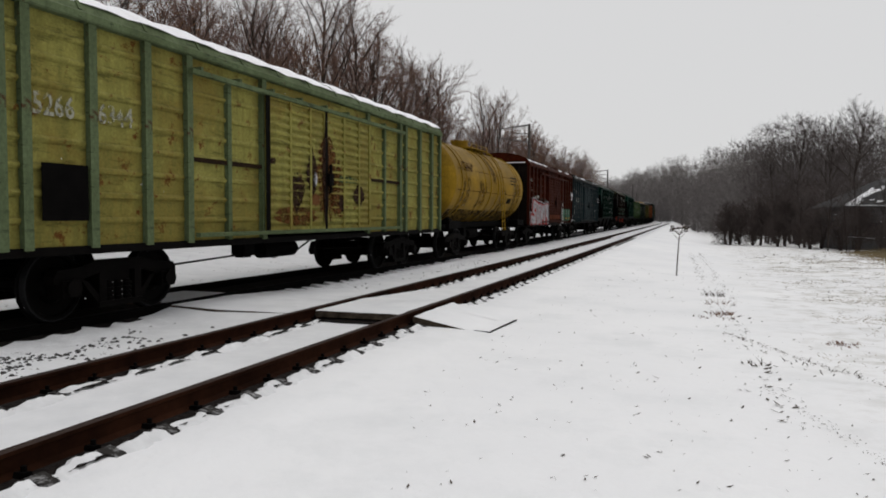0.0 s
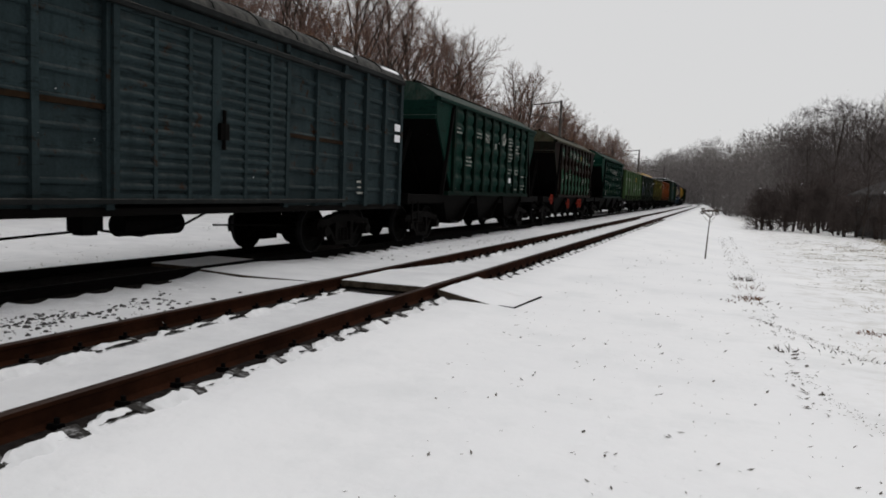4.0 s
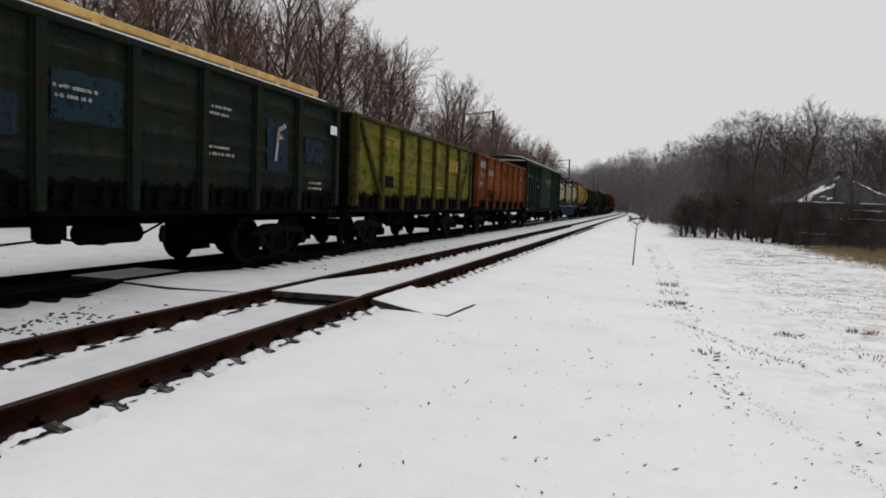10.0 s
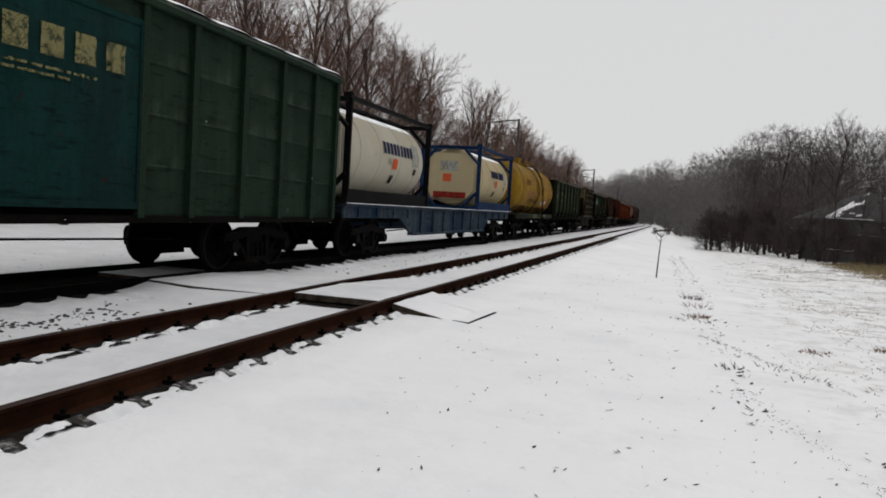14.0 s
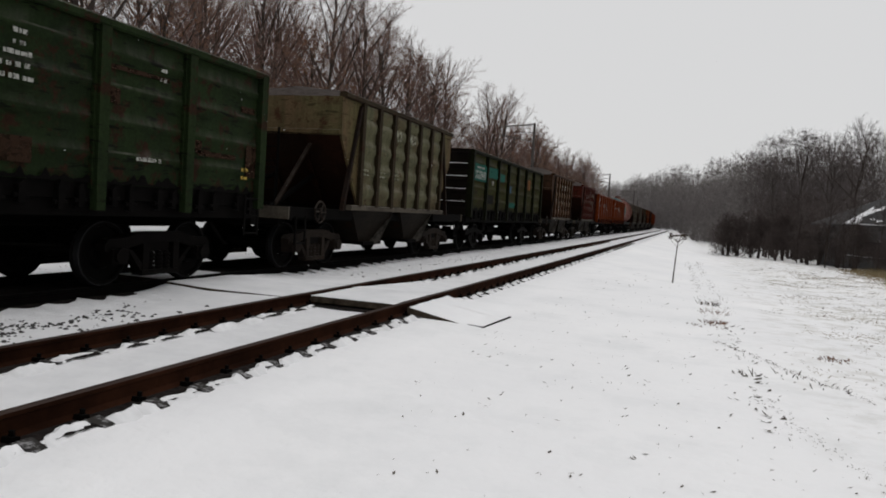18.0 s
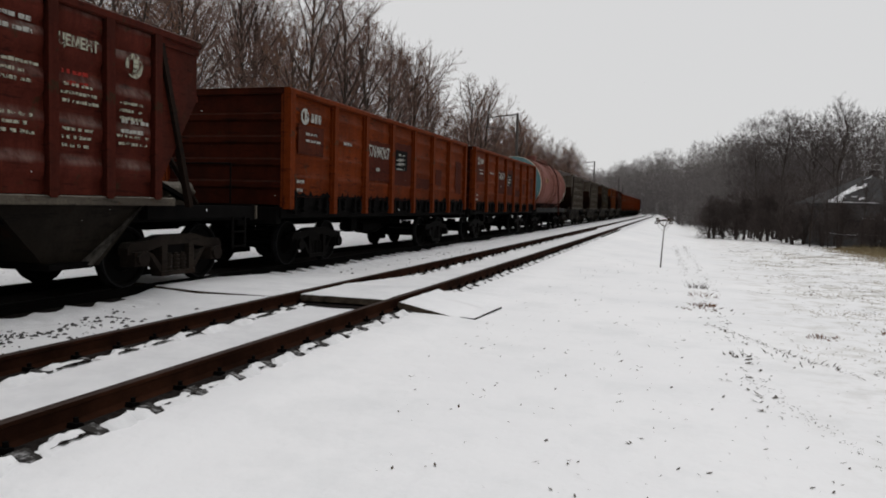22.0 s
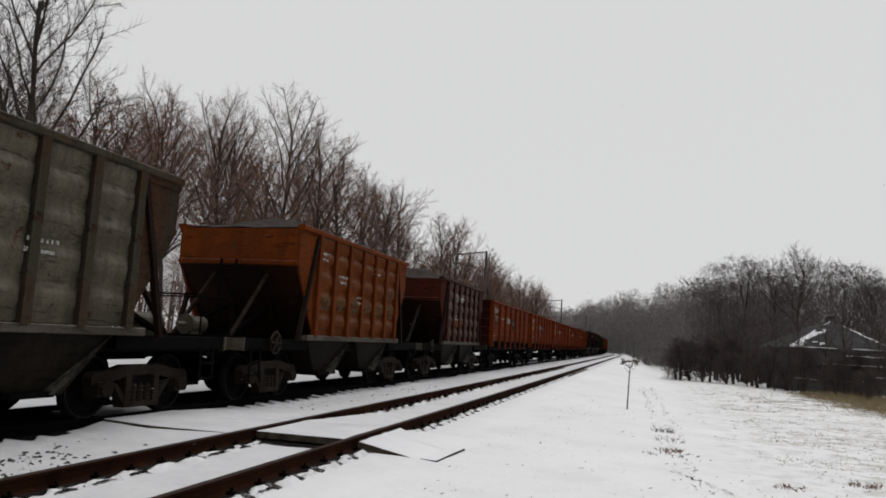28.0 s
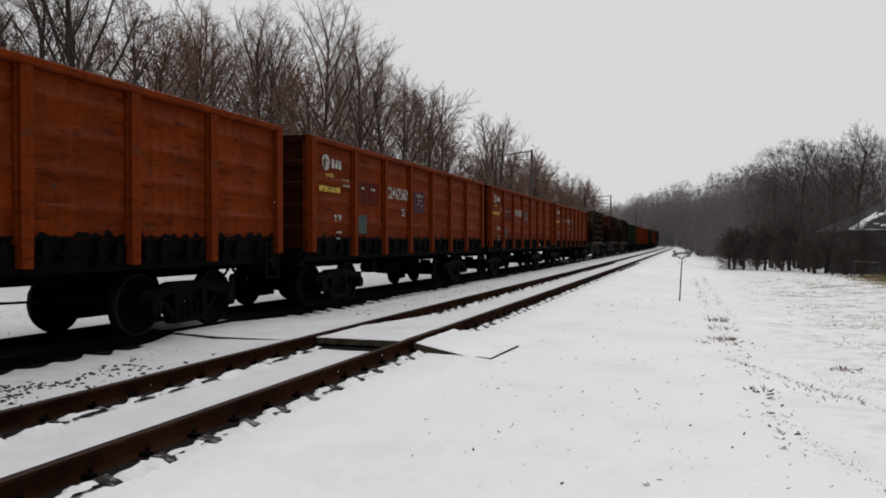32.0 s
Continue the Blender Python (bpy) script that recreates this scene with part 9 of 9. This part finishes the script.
def litter():
    """Twigs, leaf scraps and short straws strewn over the snow: one object."""
    rg = random.Random(9)
    b = Build()

    def scrap(x, y, s):
        a = rg.uniform(0, 3.14)
        z = ground_z(x, y) + 0.004
        dx, dy = s * math.cos(a), s * math.sin(a)
        w = s * rg.uniform(0.12, 0.5)
        wx, wy = -w * math.sin(a), w * math.cos(a)
        up = s * rg.uniform(0.1, 0.7)
        b.add([(x - dx, y - dy, z), (x + wx, y + wy, z + up * 0.4), (x + dx, y + dy, z + up), (x - wx, y - wy, z + 0.002)], [(0, 1, 2, 3)])

    for _ in range(2600):
        # grass and scraps in the snow beyond the far track
        x, y = -10.9 - 7 * rg.random() ** 1.3, rg.uniform(3, 60)
        if noise.noise((x * 0.6, y * 0.4, 2)) > -0.1:
            scrap(x, y, rg.uniform(0.012, 0.04))
    for _ in range(1050):
        y = 2.5 + 22 * rg.random() ** 1.5
        x = rg.uniform(-2.4, 3.5) * (0.5 + y / 14)
        if x < -2.6:
            continue
        scrap(x, y, (0.006 + 0.02 * rg.random() ** 2.2) * (1 + y / 30))
    for _ in range(420):
        # a trodden line of stubble that runs off towards the bushes
        y = 6 + 34 * rg.random()
        x = 0.7 - 0.011 * (y - 14) + rg.choice((-0.2, 0.2)) * min(1, y / 20) + rg.gauss(0, 0.09)
        scrap(x, y, rg.uniform(0.012, 0.05))
    for _ in range(420):
        # two thin diagonal lines of stubble
        u = rg.random()
        if rg.random() < 0.6:
            x, y = 0.55 + 1.3 * u + rg.gauss(0, 0.04), 11.0 - 3.1 * u + rg.gauss(0, 0.07)
        else:
            x, y = 0.75 + 0.75 * u + rg.gauss(0, 0.05), 7.5 - 2.9 * u + rg.gauss(0, 0.07)
        scrap(x, y, rg.uniform(0.005, 0.016) * (0.4 + y / 10))
    for _ in range(7000):
        x, y = rg.uniform(0.9, 9), 5.5 + 40 * rg.random() ** 1.3
        if x < 0.9 + 0.05 * y + rg.gauss(0, 0.3):
            continue
        if noise.noise((x * 0.8, y * 0.5, 9)) > 0.05 and noise.noise((x * 2.3, y * 1.6, 4)) > 0.05:
            scrap(x, y, rg.uniform(0.006, 0.018) * (1 + y / 11))
    tagged(new("plant_litter", b.mesh("plant_litter", DEBRIS)), "dark twigs and leaf scraps strewn over the snow", "litter", kind="stuff")
    b2 = Build()
    for _ in range(9000):
        # pale tawny grass at the right edge of the field, thick at the back and thinning towards the snow
        y = rg.uniform(26, 50)
        edge = 8.6 + 0.012 * (y - 30) ** 1.3 if y > 30 else 8.6 + 0.25 * (30 - y)
        x = edge + rg.gauss(0, 0.6) + 5.0 * rg.random() ** 1.4
        h = rg.uniform(0.12, 0.45) * min(1.0, 0.35 + 0.4 * max(0.0, x - edge))
        z = ground_z(x, y) - 0.01
        b2.add([(x - 0.012, y, z), (x + 0.012, y, z), (x + rg.uniform(-0.25, 0.25), y + rg.uniform(-0.2, 0.2), z + h)], [(0, 1, 2)])
    b3 = Build()
    for _ in range(300):
        # thin tawny stubble that pokes through the snow of the field, in clumps
        cx, cy = rg.uniform(1.3, 10), rg.uniform(6.5, 40)
        if cx < 1.3 + 0.06 * cy or noise.noise((cx * 0.3, cy * 0.2, 6)) < -0.1:
            continue
        for _ in range(rg.randrange(8, 60)):
            x, y = cx + rg.gauss(0, 0.3), cy + rg.gauss(0, 0.25)
            h, z, w = rg.uniform(0.01, 0.035), ground_z(x, y) - 0.004, 0.003 + 0.0003 * y
            b3.add([(x - w, y, z), (x + w, y, z), (x + rg.uniform(-0.06, 0.06), y + rg.uniform(-0.05, 0.05), z + h)], [(0, 1, 2)])
    tagged(new("field_stubble", b3.mesh("field_stubble", STRAW)), "thin tawny stubble poking through the snow of the field", "grass", kind="stuff")
    tagged(new("tawny_grass", b2.mesh("tawny_grass", STRAW)), "patch of tawny dead grass beside the field", "grass", kind="stuff")


litter()


# ---- stones between the tracks ----
def stones():
    rg = random.Random(21)
    b = Build()
    for _ in range(1250):
        # thick towards the near end, thinning out along the line
        y = 3.6 + 4.4 * rg.random() ** 0.9 if rg.random() < 0.9 else rg.uniform(7, 26)
        x = rg.gauss(-7.0, 0.42)
        if not -7.6 < x < -5.95 or noise.noise((x * 2.2, y * 1.6, 2)) < -0.25 or (y > 6.6 and y < 9.6 and rg.random() < 0.55):
            continue
        if 8.9 < y < 11.4:
            continue
        r = 0.01 + 0.032 * rg.random() ** 1.6
        z = ground_z(x, y)
        p = [(x + r * rg.uniform(0.7, 1.3) * math.cos(a), y + r * rg.uniform(0.7, 1.3) * math.sin(a), z - 0.005) for a in (0, 1.26, 2.5, 3.8, 5.0)]
        p += [(x + r * 0.5 * math.cos(a), y + r * 0.5 * math.sin(a), z + r * rg.uniform(0.3, 0.7)) for a in (0.3, 2.4, 4.4)]
        b.add(p, [(0, 1, 5), (1, 2, 6), (1, 6, 5), (2, 3, 6), (3, 4, 7), (3, 7, 6), (4, 0, 5), (4, 5, 7), (5, 6, 7)])
    tagged(new("ballast_stones", b.mesh("ballast_stones", STONE)), "dark ballast stones showing through thin snow", "gravel", kind="stuff")


stones()

# ---- sleepers, fastenings and snow crust, the nearest as parts of their own ----
for nm, cx in (("near", NEAR_X), ("far", FAR_X)):
    snowy = nm == "far"
    sl, cl, gp = sleeper_mesh(snowy), clip_mesh(), gap_mesh()
    crusts = [crust_mesh(i) for i in range(6)]
    for k in range(-14, 100):
        s = 1.1 + SPACING * k
        part("sleeper", sl, TRACKS[nm], "" if k else "concrete sleeper with snow on it", pose(cx, s, 0.0))
        if k < 70 and not snowy:
            part("fastening", cl, TRACKS[nm], at=pose(cx, s, 0.0))
            if not 9.5 < s < 11.9:
                part("bare_ballast", gp, TRACKS[nm], at=pose(cx, s + SPACING / 2, 0.0))
                part("snow_crust", crusts[k % 6], TRACKS[nm], at=pose(cx, s + SPACING / 2, 0.036, 0, 0, 180 if k % 2 else 0))
    rest = Build()
    for k in range(100, 560):
        s = 1.1 + SPACING * k
        m = on_track(cx, s, 0.0)
        z = 0.09 if snowy else 0.05
        q = [m @ Vector(p) for p in ((-1.4, -0.13, -0.05), (1.4, -0.13, -0.05), (1.4, 0.13, -0.05), (-1.4, 0.13, -0.05), (-1.4, -0.12, z), (1.4, -0.12, z), (1.4, 0.12, z), (-1.4, 0.12, z))]
        rest.add(q, [(0, 1, 5, 4), (1, 2, 6, 5), (2, 3, 7, 6), (3, 0, 4, 7), (4, 5, 6, 7)])
    tagged(part("far_sleepers", rest.mesh("far_sleepers", SNOW_CAP), TRACKS[nm], "snowy sleepers farther down the line"), kind="stuff")


# ---- falling snow ----
def snowfall():
    """Small flakes in the air before the train; the whole fall drifts down through the place."""
    rg = np.random.default_rng(31)
    n = 7000
    c = np.stack([rg.uniform(-8.0, 26, n), rg.uniform(3.0, 26, n), rg.uniform(0.0, 48, n)], 1)
    a, d = rg.normal(0, 1, (n, 3)), rg.normal(0, 1, (n, 3))
    r = rg.uniform(0.003, 0.0065, (n, 1))
    a = a / np.linalg.norm(a, axis=1)[:, None] * r
    d = d / np.linalg.norm(d, axis=1)[:, None] * r
    v = np.stack([c - a, c + d, c + a, c - d], 1).reshape(-1, 3)
    me = bpy.data.meshes.new("falling_snow")
    me.from_pydata(v.tolist(), [], [(4 * i, 4 * i + 1, 4 * i + 2, 4 * i + 3) for i in range(n)])
    me.materials.append(SNOW_CAP)
    return tagged(new("falling_snow", me), "sparse small snowflakes drifting down", "snowfall", kind="stuff")


FALL = snowfall()


# ---- movement ----
def motions():
    for w, middle in TRAIN:
        lift = RAIL_Z + (1.376 if w in BOXES else 0.0)
        walk(w, [(float(t), on_track(FAR_X, middle - travelled(t), lift)) for t in range(33)])
    walk(FALL, [(float(t), pose(-0.5 * t, 0, -1.2 * t)) for t in range(0, 33, 4)])
    for key, yy in (("front", -0.925), ("rear", 0.925)):
        first = WHEELSETS[key][0]
        walk(first, [(k / FPS, pose(0, yy, WHEEL_R, math.degrees(travelled(k / FPS) / WHEEL_R) % 360)) for k in range(32 * FPS + 1)])
        for ws in WHEELSETS[key][1:]:
            ws.rotation_mode = "QUATERNION"
            ws.animation_data_create()
            ws.animation_data.action = first.animation_data.action
            ws.animation_data.action_slot = first.animation_data.action_slot


motions()
